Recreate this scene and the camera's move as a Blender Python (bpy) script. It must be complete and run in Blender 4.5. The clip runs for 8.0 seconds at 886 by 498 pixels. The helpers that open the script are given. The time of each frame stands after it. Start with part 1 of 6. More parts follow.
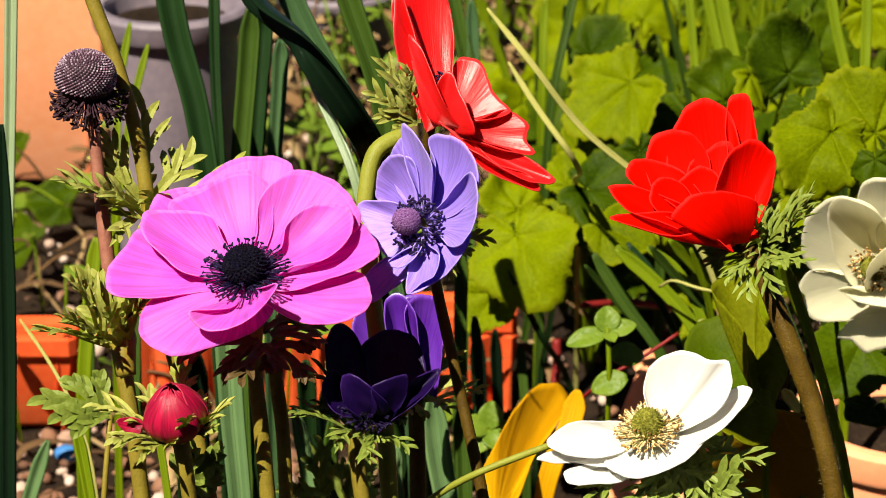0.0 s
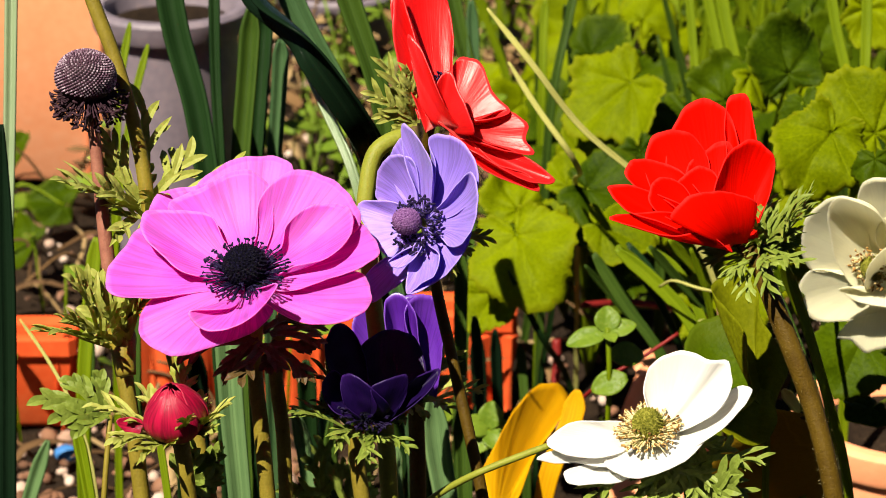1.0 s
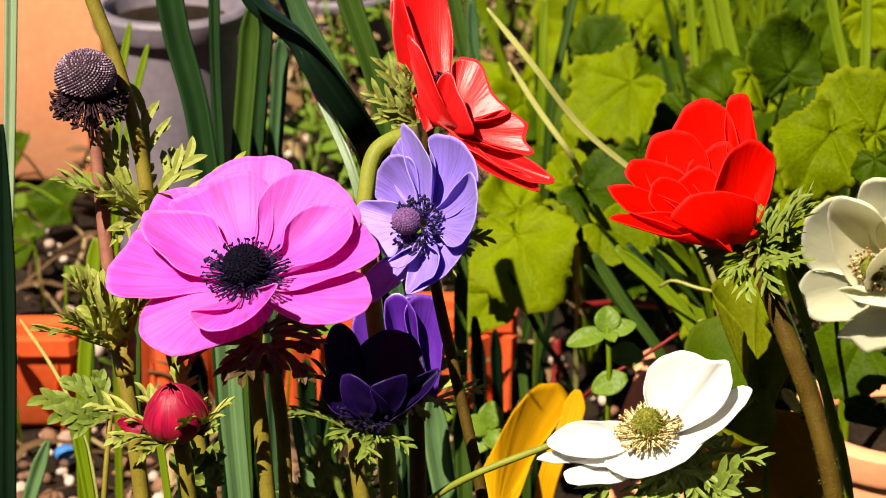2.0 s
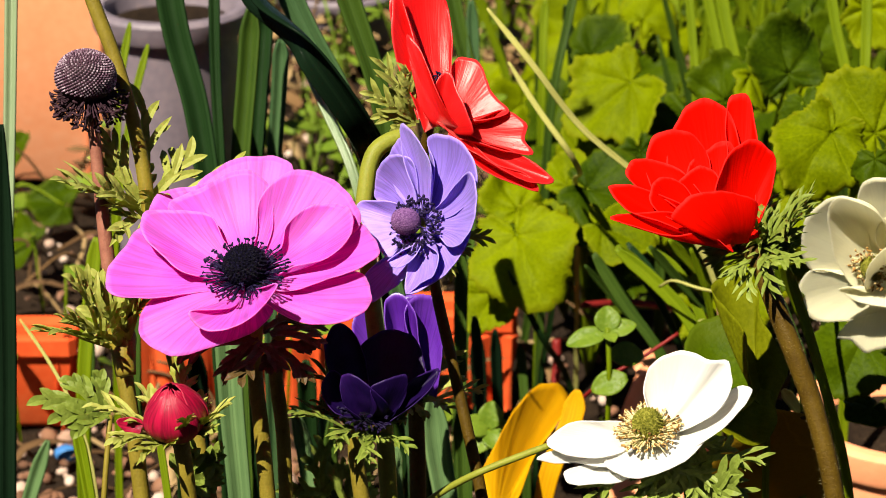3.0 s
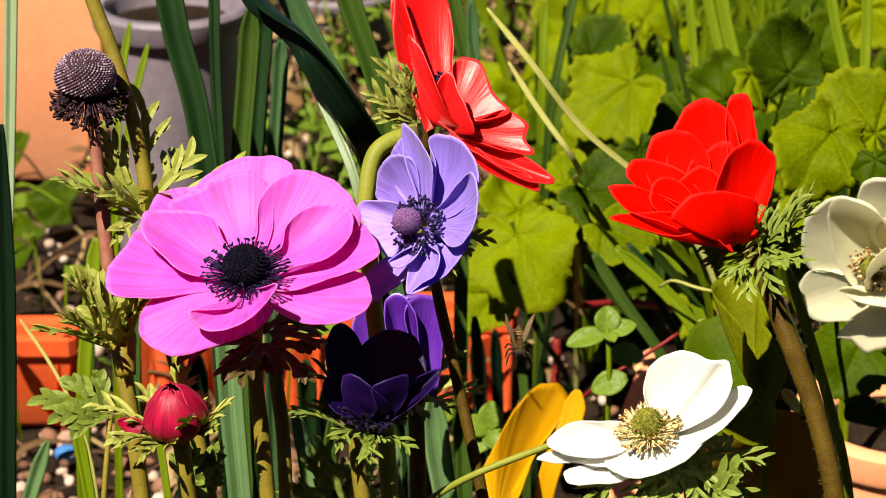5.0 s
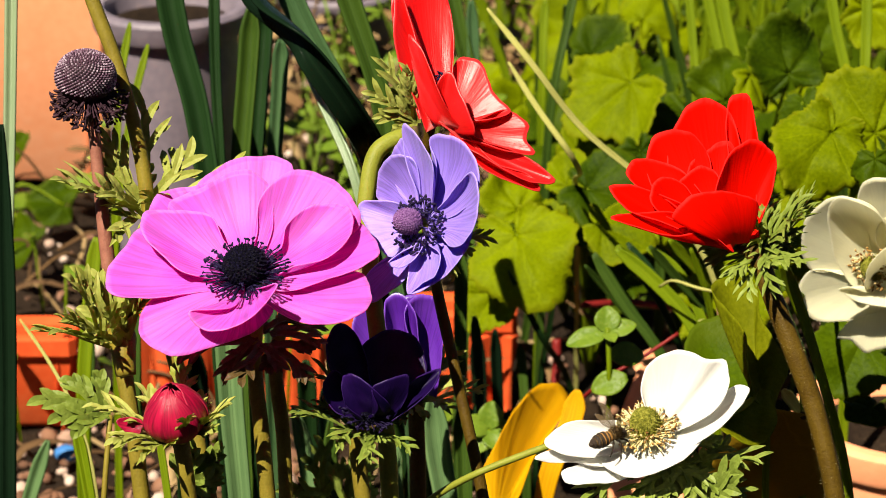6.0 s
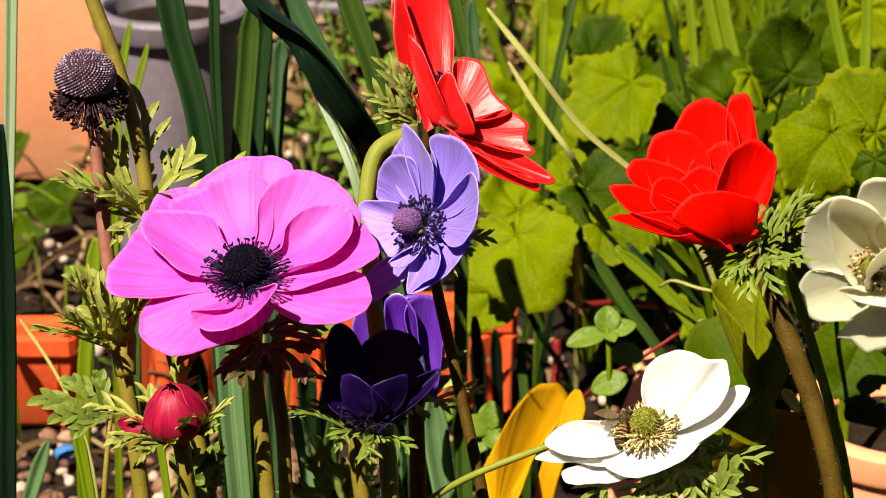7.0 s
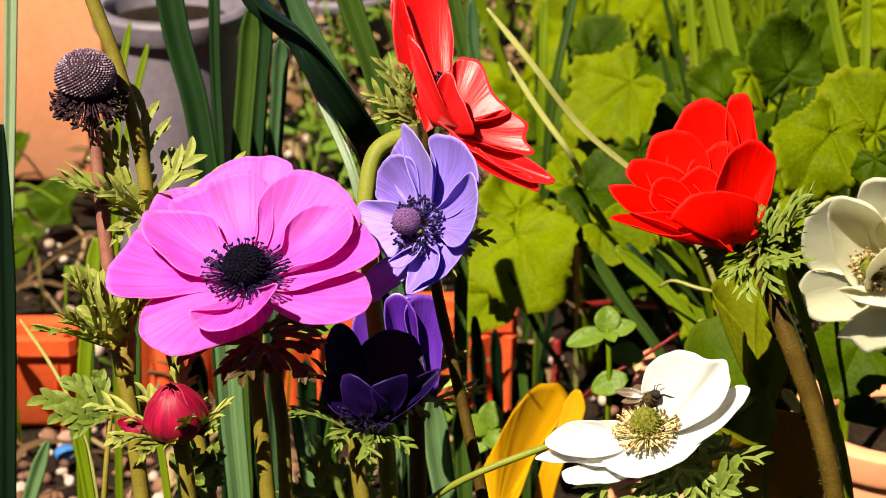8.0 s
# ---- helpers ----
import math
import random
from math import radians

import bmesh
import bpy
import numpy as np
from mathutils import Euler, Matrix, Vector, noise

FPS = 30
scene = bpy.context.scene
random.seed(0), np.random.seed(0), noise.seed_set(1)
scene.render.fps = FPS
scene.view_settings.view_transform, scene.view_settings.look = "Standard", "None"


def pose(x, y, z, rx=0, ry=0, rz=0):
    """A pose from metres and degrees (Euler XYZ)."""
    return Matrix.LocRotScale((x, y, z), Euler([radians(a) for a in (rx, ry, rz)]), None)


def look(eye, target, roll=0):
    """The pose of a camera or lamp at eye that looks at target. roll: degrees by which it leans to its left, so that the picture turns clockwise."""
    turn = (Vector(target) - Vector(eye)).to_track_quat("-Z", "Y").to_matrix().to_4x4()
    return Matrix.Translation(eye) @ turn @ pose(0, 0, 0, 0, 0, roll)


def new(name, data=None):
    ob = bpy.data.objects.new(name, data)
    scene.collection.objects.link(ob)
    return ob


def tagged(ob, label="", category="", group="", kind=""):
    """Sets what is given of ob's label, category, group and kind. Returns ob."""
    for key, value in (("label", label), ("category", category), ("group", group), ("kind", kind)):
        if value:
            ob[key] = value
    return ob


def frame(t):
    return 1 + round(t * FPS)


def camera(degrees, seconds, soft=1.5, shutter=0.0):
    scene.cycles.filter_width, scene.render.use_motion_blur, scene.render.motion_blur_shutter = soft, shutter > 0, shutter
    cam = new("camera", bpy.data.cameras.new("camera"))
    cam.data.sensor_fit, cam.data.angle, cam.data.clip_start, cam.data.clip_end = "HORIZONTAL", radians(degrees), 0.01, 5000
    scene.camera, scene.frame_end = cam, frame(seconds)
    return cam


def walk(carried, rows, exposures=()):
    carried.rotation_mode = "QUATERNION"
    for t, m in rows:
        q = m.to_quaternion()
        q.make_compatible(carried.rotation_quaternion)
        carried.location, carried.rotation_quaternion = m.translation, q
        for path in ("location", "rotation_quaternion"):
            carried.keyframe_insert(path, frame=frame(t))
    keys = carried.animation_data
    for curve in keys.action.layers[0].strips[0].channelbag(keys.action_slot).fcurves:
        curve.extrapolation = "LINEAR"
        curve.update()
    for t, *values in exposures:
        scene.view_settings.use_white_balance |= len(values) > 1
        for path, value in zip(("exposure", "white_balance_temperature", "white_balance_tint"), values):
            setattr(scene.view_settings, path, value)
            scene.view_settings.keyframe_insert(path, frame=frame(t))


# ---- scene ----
# ---------- camera ----------
EYE = (0.0, -0.6592, 0.5463)
cam = camera(20, 8.0, soft=0.55, shutter=0.08)
cam.data.dof.use_dof = True
cam.data.dof.focus_distance = 0.72
cam.data.dof.aperture_fstop = 36
walk(cam, [(0, look(EYE, (0, 0, 0.28))), (8, look(EYE, (0, 0, 0.28)))], exposures=[(0, 1.23, 6950, 10), (8, 1.23, 6950, 10)])

# ---------- daylight ----------
TO_SUN = Vector((-0.34, -0.47, 0.81)).normalized()
world = bpy.data.worlds.new("sky")
scene.world = world
world.use_nodes = True
wn = world.node_tree.nodes
sky = wn.new("ShaderNodeTexSky")
sky.sky_type = "NISHITA"
sky.sun_disc = False
sky.air_density = 0.22
sky.dust_density = 0.2
sky.sun_elevation = math.asin(TO_SUN.z)
sky.sun_rotation = math.atan2(TO_SUN.x, TO_SUN.y)
wn["Background"].inputs["Strength"].default_value = 0.05
world.node_tree.links.new(sky.outputs[0], wn["Background"].inputs["Color"])
sun_data = bpy.data.lights.new("sun", "SUN")
sun_data.energy = 5.0
sun_data.angle = radians(0.5)
sun_data.color = (1.0, 0.94, 0.81)
sun = new("sun", sun_data)
sun.matrix_world = look(TO_SUN * 10, (0, 0, 0))


# ---------- materials ----------
def start(name):
    m = bpy.data.materials.new(name)
    m.use_nodes = True
    nt = m.node_tree
    return m, nt, nt.nodes["Principled BSDF"]


def node(nt, kind, **values):
    n = nt.nodes.new(kind)
    for k, v in values.items():
        if k in n.inputs:
            n.inputs[k].default_value = v
    return n


def link(nt, a, b):
    nt.links.new(a, b)


def ramp(nt, source, stops):
    r = nt.nodes.new("ShaderNodeValToRGB")
    while len(r.color_ramp.elements) < len(stops):
        r.color_ramp.elements.new(0.5)
    for e, (p, c) in zip(r.color_ramp.elements, stops):
        e.position, e.color = p, (*c, 1)
    link(nt, source, r.inputs["Fac"])
    return r.outputs["Color"]


def mixcol(nt, fac, a, b, how="MIX"):
    n = nt.nodes.new("ShaderNodeMix")
    n.data_type, n.blend_type = "RGBA", how
    for sock, v in ((n.inputs[0], fac), (n.inputs[6], a), (n.inputs[7], b)):
        if isinstance(v, (int, float)):
            sock.default_value = v
        elif isinstance(v, tuple):
            sock.default_value = (*v, 1)
        else:
            link(nt, v, sock)
    return n.outputs[2]


def math_node(nt, op, a, b=0.0, c=0.0):
    n = nt.nodes.new("ShaderNodeMath")
    n.operation = op
    for i, v in enumerate((a, b, c)):
        if isinstance(v, (int, float)):
            n.inputs[i].default_value = v
        else:
            link(nt, v, n.inputs[i])
    return n.outputs[0]


def uv_scaled(nt, sx, sy, jitter=True):
    """The strip coordinates (across, along), stretched, and shifted by object."""
    tc = nt.nodes.new("ShaderNodeTexCoord")
    mp = nt.nodes.new("ShaderNodeMapping")
    mp.inputs["Scale"].default_value = (sx, sy, 1)
    link(nt, tc.outputs["UV"], mp.inputs["Vector"])
    if jitter:
        info = nt.nodes.new("ShaderNodeObjectInfo")
        comb = nt.nodes.new("ShaderNodeCombineXYZ")
        link(nt, math_node(nt, "MULTIPLY", info.outputs["Random"], 37.0), comb.inputs["X"])
        link(nt, math_node(nt, "MULTIPLY", info.outputs["Random"], 11.0), comb.inputs["Z"])
        link(nt, comb.outputs[0], mp.inputs["Location"])
    return mp.outputs["Vector"]


def noise_tex(nt, vector, scale, detail=3.0, rough=0.55):
    n = node(nt, "ShaderNodeTexNoise", Scale=scale, Detail=detail, Roughness=rough)
    if vector is not None:
        link(nt, vector, n.inputs["Vector"])
    return n.outputs["Fac"]


def coords(nt, which="Object"):
    return nt.nodes.new("ShaderNodeTexCoord").outputs[which]


def bump(nt, shader, height, strength, distance=0.001):
    b = node(nt, "ShaderNodeBump", Strength=strength, Distance=distance)
    link(nt, height, b.inputs["Height"])
    link(nt, b.outputs[0], shader.inputs["Normal"])
    return b.outputs[0]


def see_through(nt, shader, colour, share):
    """Thin tissue lets part of the light through."""
    tr = nt.nodes.new("ShaderNodeBsdfTranslucent")
    if isinstance(colour, tuple):
        tr.inputs["Color"].default_value = (*colour, 1)
    else:
        link(nt, colour, tr.inputs["Color"])
    mx = node(nt, "ShaderNodeMixShader", Fac=share)
    link(nt, shader.outputs[0], mx.inputs[1])
    link(nt, tr.outputs[0], mx.inputs[2])
    link(nt, mx.outputs[0], nt.nodes["Material Output"].inputs["Surface"])


def petal_material(name, base, blade, rim, claw, share=0.35, rough=0.5, vein=0.35, sheen=0.15, spec=0.25, glow=None, across=44):
    m, nt, p = start(name)
    tc = nt.nodes.new("ShaderNodeTexCoord")
    sep = nt.nodes.new("ShaderNodeSeparateXYZ")
    link(nt, tc.outputs["UV"], sep.inputs[0])
    fine = noise_tex(nt, uv_scaled(nt, across, 1.0), 1.6, 4)
    broad = noise_tex(nt, uv_scaled(nt, 2.2, 1.6), 1.3, 2)
    along = ramp(nt, sep.outputs["Y"], [(0.0, claw), (0.16, base), (0.45, blade), (1.0, blade)])
    shade = mixcol(nt, ramp(nt, fine, [(0.40, (0, 0, 0)), (0.58, (1, 1, 1))]), tuple(c * (1 - vein) for c in blade), blade)
    col = mixcol(nt, 0.55, along, shade)
    col = mixcol(nt, ramp(nt, broad, [(0.3, (0, 0, 0)), (0.75, (0.35, 0.35, 0.35))]), col, rim)
    side = math_node(nt, "ABSOLUTE", math_node(nt, "SUBTRACT", math_node(nt, "MULTIPLY", sep.outputs["X"], 2.0), 1.0))
    margin = math_node(nt, "MAXIMUM", math_node(nt, "MULTIPLY", side, 0.99), sep.outputs["Y"])
    margin = math_node(nt, "ADD", margin, math_node(nt, "MULTIPLY", math_node(nt, "SUBTRACT", fine, 0.5), 0.05))
    col = mixcol(nt, ramp(nt, margin, [(0.965, (0, 0, 0)), (1.0, (0.4, 0.4, 0.4))]), col, tuple(min(1, c * 1.1 + 0.05 * max(rim)) for c in rim))
    link(nt, col, p.inputs["Base Color"])
    p.inputs["Roughness"].default_value = rough
    p.inputs["Specular IOR Level"].default_value = spec
    p.inputs["Sheen Weight"].default_value = sheen
    p.inputs["Sheen Roughness"].default_value = 0.4
    lines = noise_tex(nt, uv_scaled(nt, 90, 1.5), 1.2, 2)
    bump(nt, p, mixcol(nt, 0.4, mixcol(nt, 0.5, fine, lines), broad), 0.32, 0.001)
    if glow:
        mark = mixcol(nt, 0.5, ramp(nt, fine, [(0.38, (0, 0, 0)), (0.58, (1, 1, 1))]), ramp(nt, lines, [(0.40, (0, 0, 0)), (0.60, (1, 1, 1))]))
        glow = mixcol(nt, mark, tuple(c * (1 - vein * 0.6) for c in glow), glow)
    see_through(nt, p, glow or col, share)
    return m


def leaf_material(name, dark, light, share=0.35, rough=0.45, veins=0, spec=0.2, edge=None):
    m, nt, p = start(name)
    info = nt.nodes.new("ShaderNodeObjectInfo")
    big = noise_tex(nt, coords(nt), 55, 3)
    small = noise_tex(nt, coords(nt), 700, 4)
    mid = noise_tex(nt, coords(nt), 230, 3)
    f = mixcol(nt, 0.5, ramp(nt, big, [(0.36, (0, 0, 0)), (0.64, (1, 1, 1))]), ramp(nt, small, [(0.35, (0, 0, 0)), (0.65, (1, 1, 1))]))
    f = mixcol(nt, 0.35, f, info.outputs["Random"])
    col = mixcol(nt, f, dark, light)
    height = small
    if veins:
        tc = nt.nodes.new("ShaderNodeTexCoord")
        sep = nt.nodes.new("ShaderNodeSeparateXYZ")
        link(nt, tc.outputs["UV"], sep.inputs[0])
        ang = math_node(nt, "ARCTAN2", sep.outputs["X"], sep.outputs["Y"])
        wob = math_node(nt, "MULTIPLY", math_node(nt, "SUBTRACT", big, 0.5), 0.5)
        ray = math_node(nt, "ABSOLUTE", math_node(nt, "SINE", math_node(nt, "MULTIPLY", math_node(nt, "ADD", ang, wob), veins / 2)))
        rad = math_node(nt, "SQRT", math_node(nt, "ADD", math_node(nt, "POWER", sep.outputs["X"], 2.0), math_node(nt, "POWER", sep.outputs["Y"], 2.0)))
        width = math_node(nt, "DIVIDE", 0.05, math_node(nt, "ADD", rad, 0.15))
        line = ramp(nt, math_node(nt, "DIVIDE", ray, width), [(0.2, (1, 1, 1)), (1.0, (0, 0, 0))])
        branch = math_node(nt, "ABSOLUTE", math_node(nt, "SINE", math_node(nt, "ADD", math_node(nt, "MULTIPLY", rad, 22.0), math_node(nt, "MULTIPLY", ray, 6.0))))
        thin = ramp(nt, branch, [(0.02, (1, 1, 1)), (0.2, (0, 0, 0))])
        allv = math_node(nt, "MAXIMUM", math_node(nt, "MULTIPLY", line, 0.28), math_node(nt, "MULTIPLY", thin, 0.08))
        col = mixcol(nt, allv, col, tuple(min(1, c * 1.4 + 0.004) for c in light))
        height = math_node(nt, "ADD", small, math_node(nt, "MULTIPLY", ray, 1.2))
        if edge:
            col = mixcol(nt, ramp(nt, rad, [(0.86, (0, 0, 0)), (1.0, (1, 1, 1))]), col, edge)
    link(nt, col, p.inputs["Base Color"])
    p.inputs["Roughness"].default_value = rough
    p.inputs["Specular IOR Level"].default_value = spec
    bump(nt, p, math_node(nt, "ADD", height, math_node(nt, "MULTIPLY", mid, 1.6)), 0.38, 0.0009)
    see_through(nt, p, col, share)
    return m


def strap_material(name, dark, light, share=0.25, rough=0.45, spec=0.12):
    """Long leaves with parallel ribs."""
    m, nt, p = start(name)
    rib = noise_tex(nt, uv_scaled(nt, 14, 0.6), 1.5, 3)
    blot = noise_tex(nt, coords(nt), 40, 3)
    col = mixcol(nt, ramp(nt, rib, [(0.32, (0, 0, 0)), (0.68, (1, 1, 1))]), dark, light)
    col = mixcol(nt, ramp(nt, blot, [(0.4, (0, 0, 0)), (0.8, (0.6, 0.6, 0.6))]), col, light)
    link(nt, col, p.inputs["Base Color"])
    p.inputs["Roughness"].default_value = rough
    p.inputs["Specular IOR Level"].default_value = spec
    bump(nt, p, rib, 0.35, 0.0008)
    see_through(nt, p, col, share)
    return m


def rough_material(name, stops, scale, rough=0.8, bump_strength=0.5, bump_distance=0.001, detail=5, spec=0.15, by_island=0.0):
    m, nt, p = start(name)
    a = noise_tex(nt, coords(nt), scale, detail)
    b = noise_tex(nt, coords(nt), scale * 9, 4)
    col = ramp(nt, mixcol(nt, 0.4, a, b), stops)
    if by_island:
        geo = nt.nodes.new("ShaderNodeNewGeometry")
        rnd = ramp(nt, geo.outputs["Random Per Island"], [(0.0, stops[0][1]), (0.5, stops[1][1]), (1.0, stops[-1][1])])
        col = mixcol(nt, by_island, col, rnd)
    link(nt, col, p.inputs["Base Color"])
    p.inputs["Roughness"].default_value = rough
    p.inputs["Specular IOR Level"].default_value = spec
    bump(nt, p, mixcol(nt, 0.5, a, b), bump_strength, bump_distance)
    return m


PINK = petal_material("pink_petal", (0.74, 0.07, 0.82), (0.78, 0.13, 0.97), (0.84, 0.36, 0.98), (0.85, 0.75, 0.80), 0.62, 0.45, 0.6, glow=(1.0, 0.003, 0.50))
LILAC = petal_material("lilac_petal", (0.34, 0.21, 0.70), (0.34, 0.21, 0.80), (0.47, 0.36, 0.88), (0.66, 0.62, 0.82), 0.36, 0.45, 0.5, glow=(0.17, 0.05, 0.72))
RED = petal_material("red_petal", (0.62, 0.002, 0.001), (0.74, 0.003, 0.001), (0.78, 0.006, 0.002), (0.6, 0.05, 0.03), 0.42, 0.55, 0.35, 0.0, 0.05, glow=(0.9, 0.003, 0.001))
CORAL = petal_material("scarlet_petal", (0.56, 0.003, 0.004), (0.72, 0.005, 0.006), (0.80, 0.045, 0.055), (0.75, 0.4, 0.35), 0.46, 0.36, 0.2, 0.0, 0.5, glow=(0.85, 0.002, 0.001))
WHITE = petal_material("white_petal", (0.66, 0.63, 0.34), (0.74, 0.73, 0.70), (0.77, 0.75, 0.74), (0.42, 0.43, 0.08), 0.48, 0.55, 0.10, glow=(0.86, 0.85, 0.80))
CREAM = petal_material("cream_petal", (0.76, 0.75, 0.48), (0.80, 0.78, 0.58), (0.84, 0.80, 0.66), (0.74, 0.78, 0.40), 0.60, 0.45, 0.08, glow=(0.94, 0.91, 0.72))
# Two violets: brightened for sun, darkened for shade; rims carry lit edges.
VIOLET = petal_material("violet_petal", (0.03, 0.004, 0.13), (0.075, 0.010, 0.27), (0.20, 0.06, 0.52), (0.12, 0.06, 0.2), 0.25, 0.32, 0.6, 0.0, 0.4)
SHADED_VIOLET = petal_material("shaded_violet_petal", (0.0012, 0.0006, 0.009), (0.0018, 0.0006, 0.015), (0.034, 0.007, 0.115), (0.01, 0.006, 0.03), 0.08, 0.4, 0.5, 0.0, 0.10)
CRIMSON = petal_material("crimson_petal", (0.16, 0.002, 0.016), (0.30, 0.003, 0.030), (0.40, 0.012, 0.05), (0.2, 0.04, 0.04), 0.10, 0.34, 0.95, 0.0, 0.2, across=13)
YELLOW = strap_material("yellow_leaf", (0.48, 0.22, 0.003), (0.70, 0.37, 0.006), 0.35, 0.6, 0.1)
BLACK_BLUE = rough_material("blue_black_stamen", [(0.3, (0.002, 0.001, 0.008)), (0.7, (0.016, 0.008, 0.050))], 900, 0.5, spec=0.15)
# The bluish last stop paints highlight specks on the dome.
BLACK_KNOB = rough_material("blue_black_knob", [(0.4, (0.0006, 0.0004, 0.002)), (0.55, (0.003, 0.0018, 0.011)), (0.66, (0.03, 0.025, 0.11))], 1800, 0.5, 1.0, spec=0.12)
MAUVE = rough_material("mauve_knob", [(0.35, (0.09, 0.03, 0.13)), (0.5, (0.24, 0.10, 0.30)), (0.68, (0.46, 0.28, 0.52))], 1500, 0.7, 0.9)
GREEN_KNOB = rough_material("green_knob", [(0.36, (0.05, 0.055, 0.004)), (0.5, (0.20, 0.20, 0.018)), (0.64, (0.46, 0.43, 0.09))], 900, 0.7, 1.0)
OCHRE = rough_material("ochre_anther", [(0.3, (0.10, 0.035, 0.010)), (0.5, (0.34, 0.19, 0.05)), (0.75, (0.66, 0.54, 0.28))], 300, 0.8, by_island=0.8)
IVORY = rough_material("ivory_filament", [(0.3, (0.52, 0.45, 0.20)), (0.7, (0.66, 0.60, 0.34))], 300, 0.6)
SEED = rough_material("seed_head", [(0.40, (0.035, 0.012, 0.028)), (0.52, (0.16, 0.075, 0.125)), (0.66, (0.62, 0.50, 0.60))], 900, 0.4, 0.6, spec=0.4, by_island=0.55)
DRY_DARK = rough_material("dried_stamen", [(0.3, (0.012, 0.006, 0.01)), (0.7, (0.05, 0.02, 0.03))], 300, 0.6)
STEM_GREEN = rough_material("olive_stem", [(0.3, (0.10, 0.075, 0.008)), (0.7, (0.20, 0.155, 0.02))], 160, 0.5, 0.3)
STEM_LIME = rough_material("hooked_stem", [(0.3, (0.12, 0.135, 0.012)), (0.7, (0.21, 0.22, 0.03))], 160, 0.5, 0.3)
STEM_BROWN = rough_material("red_brown_stem", [(0.3, (0.14, 0.045, 0.032)), (0.7, (0.27, 0.115, 0.075))], 200, 0.55, 0.3)
STEM_DARK = rough_material("dark_olive_stem", [(0.3, (0.035, 0.018, 0.002)), (0.7, (0.085, 0.052, 0.005))], 160, 0.5, 0.5, spec=0.1)
BRACT = leaf_material("bract_green", (0.24, 0.27, 0.025), (0.48, 0.50, 0.14), 0.45, 0.45)
BRACT_DARK = leaf_material("bract_brown", (0.05, 0.03, 0.012), (0.11, 0.07, 0.02), 0.25, 0.5)
FERN = leaf_material("ferny_green", (0.13, 0.19, 0.018), (0.33, 0.40, 0.085), 0.45, 0.42)
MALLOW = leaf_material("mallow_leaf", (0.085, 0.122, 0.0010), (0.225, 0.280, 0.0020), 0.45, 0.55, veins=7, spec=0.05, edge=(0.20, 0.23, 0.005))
# Deep green, made darker than MALLOW also to show shaded leaves.
MALLOW_DEEP_SHADED = leaf_material("deep_shaded_mallow_leaf", (0.012, 0.030, 0.0006), (0.060, 0.098, 0.0012), 0.32, 0.5, veins=7, spec=0.05, edge=(0.06, 0.09, 0.003))
OVAL = leaf_material("oval_leaf", (0.08, 0.15, 0.010), (0.20, 0.28, 0.03), 0.35, 0.4)
BROWN_LEAF = leaf_material("brown_leaf", (0.25, 0.145, 0.006), (0.36, 0.22, 0.014), 0.4, 0.6, veins=5, spec=0.05)
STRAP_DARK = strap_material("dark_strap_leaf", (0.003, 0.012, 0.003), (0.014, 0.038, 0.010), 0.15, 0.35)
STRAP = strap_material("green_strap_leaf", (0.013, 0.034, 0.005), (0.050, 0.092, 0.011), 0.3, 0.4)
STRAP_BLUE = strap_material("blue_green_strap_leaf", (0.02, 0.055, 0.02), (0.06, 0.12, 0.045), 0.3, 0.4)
# STRAP_BLUE lightened so low leaves look sunlit under the pink flower's shadow.
STRAP_LIT = strap_material("lit_strap_leaf", (0.06, 0.12, 0.045), (0.13, 0.22, 0.085), 0.35, 0.45)
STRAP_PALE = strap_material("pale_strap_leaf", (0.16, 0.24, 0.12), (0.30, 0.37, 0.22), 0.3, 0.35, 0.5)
OLIVE = leaf_material("olive_leaf", (0.10, 0.115, 0.002), (0.20, 0.215, 0.006), 0.45, 0.6, spec=0.05)
GRASS = strap_material("grass_blade", (0.09, 0.15, 0.003), (0.20, 0.27, 0.006), 0.42, 0.45, 0.15)
STRAW = strap_material("straw", (0.34, 0.33, 0.08), (0.52, 0.50, 0.16), 0.3, 0.5)
TERRACOTTA = rough_material("terracotta", [(0.25, (0.50, 0.055, 0.014)), (0.5, (0.60, 0.080, 0.020)), (0.8, (0.64, 0.14, 0.045))], 28, 0.75, 0.3, spec=0.1)
CLAY_PALE = rough_material("pale_terracotta", [(0.25, (0.74, 0.26, 0.12)), (0.5, (0.80, 0.32, 0.16)), (0.8, (0.82, 0.40, 0.24))], 22, 0.8, 0.3, spec=0.1)
GLAZE = rough_material("blue_grey_pot", [(0.3, (0.095, 0.08, 0.105)), (0.55, (0.16, 0.13, 0.155)), (0.8, (0.24, 0.175, 0.175))], 30, 0.5, 0.2, spec=0.3)
SOIL = rough_material("soil", [(0.3, (0.006, 0.0035, 0.0025)), (0.55, (0.020, 0.012, 0.007)), (0.8, (0.065, 0.040, 0.022))], 45, 0.95, 1.0, 0.006, spec=0.1)
GRAVEL = rough_material("gravel", [(0.3, (0.07, 0.035, 0.022)), (0.5, (0.20, 0.095, 0.055)), (0.8, (0.60, 0.48, 0.40))], 90, 0.85, 0.5, by_island=0.8)
LITTER = rough_material("dry_litter", [(0.3, (0.05, 0.025, 0.012)), (0.5, (0.13, 0.07, 0.028)), (0.8, (0.30, 0.21, 0.10))], 90, 0.85, 0.4, by_island=0.8)
WALL = rough_material("sky_block_wall", [(0.3, (0.06, 0.045, 0.035)), (0.5, (0.09, 0.07, 0.05)), (0.8, (0.12, 0.09, 0.07))], 6, 0.9, 0.4)
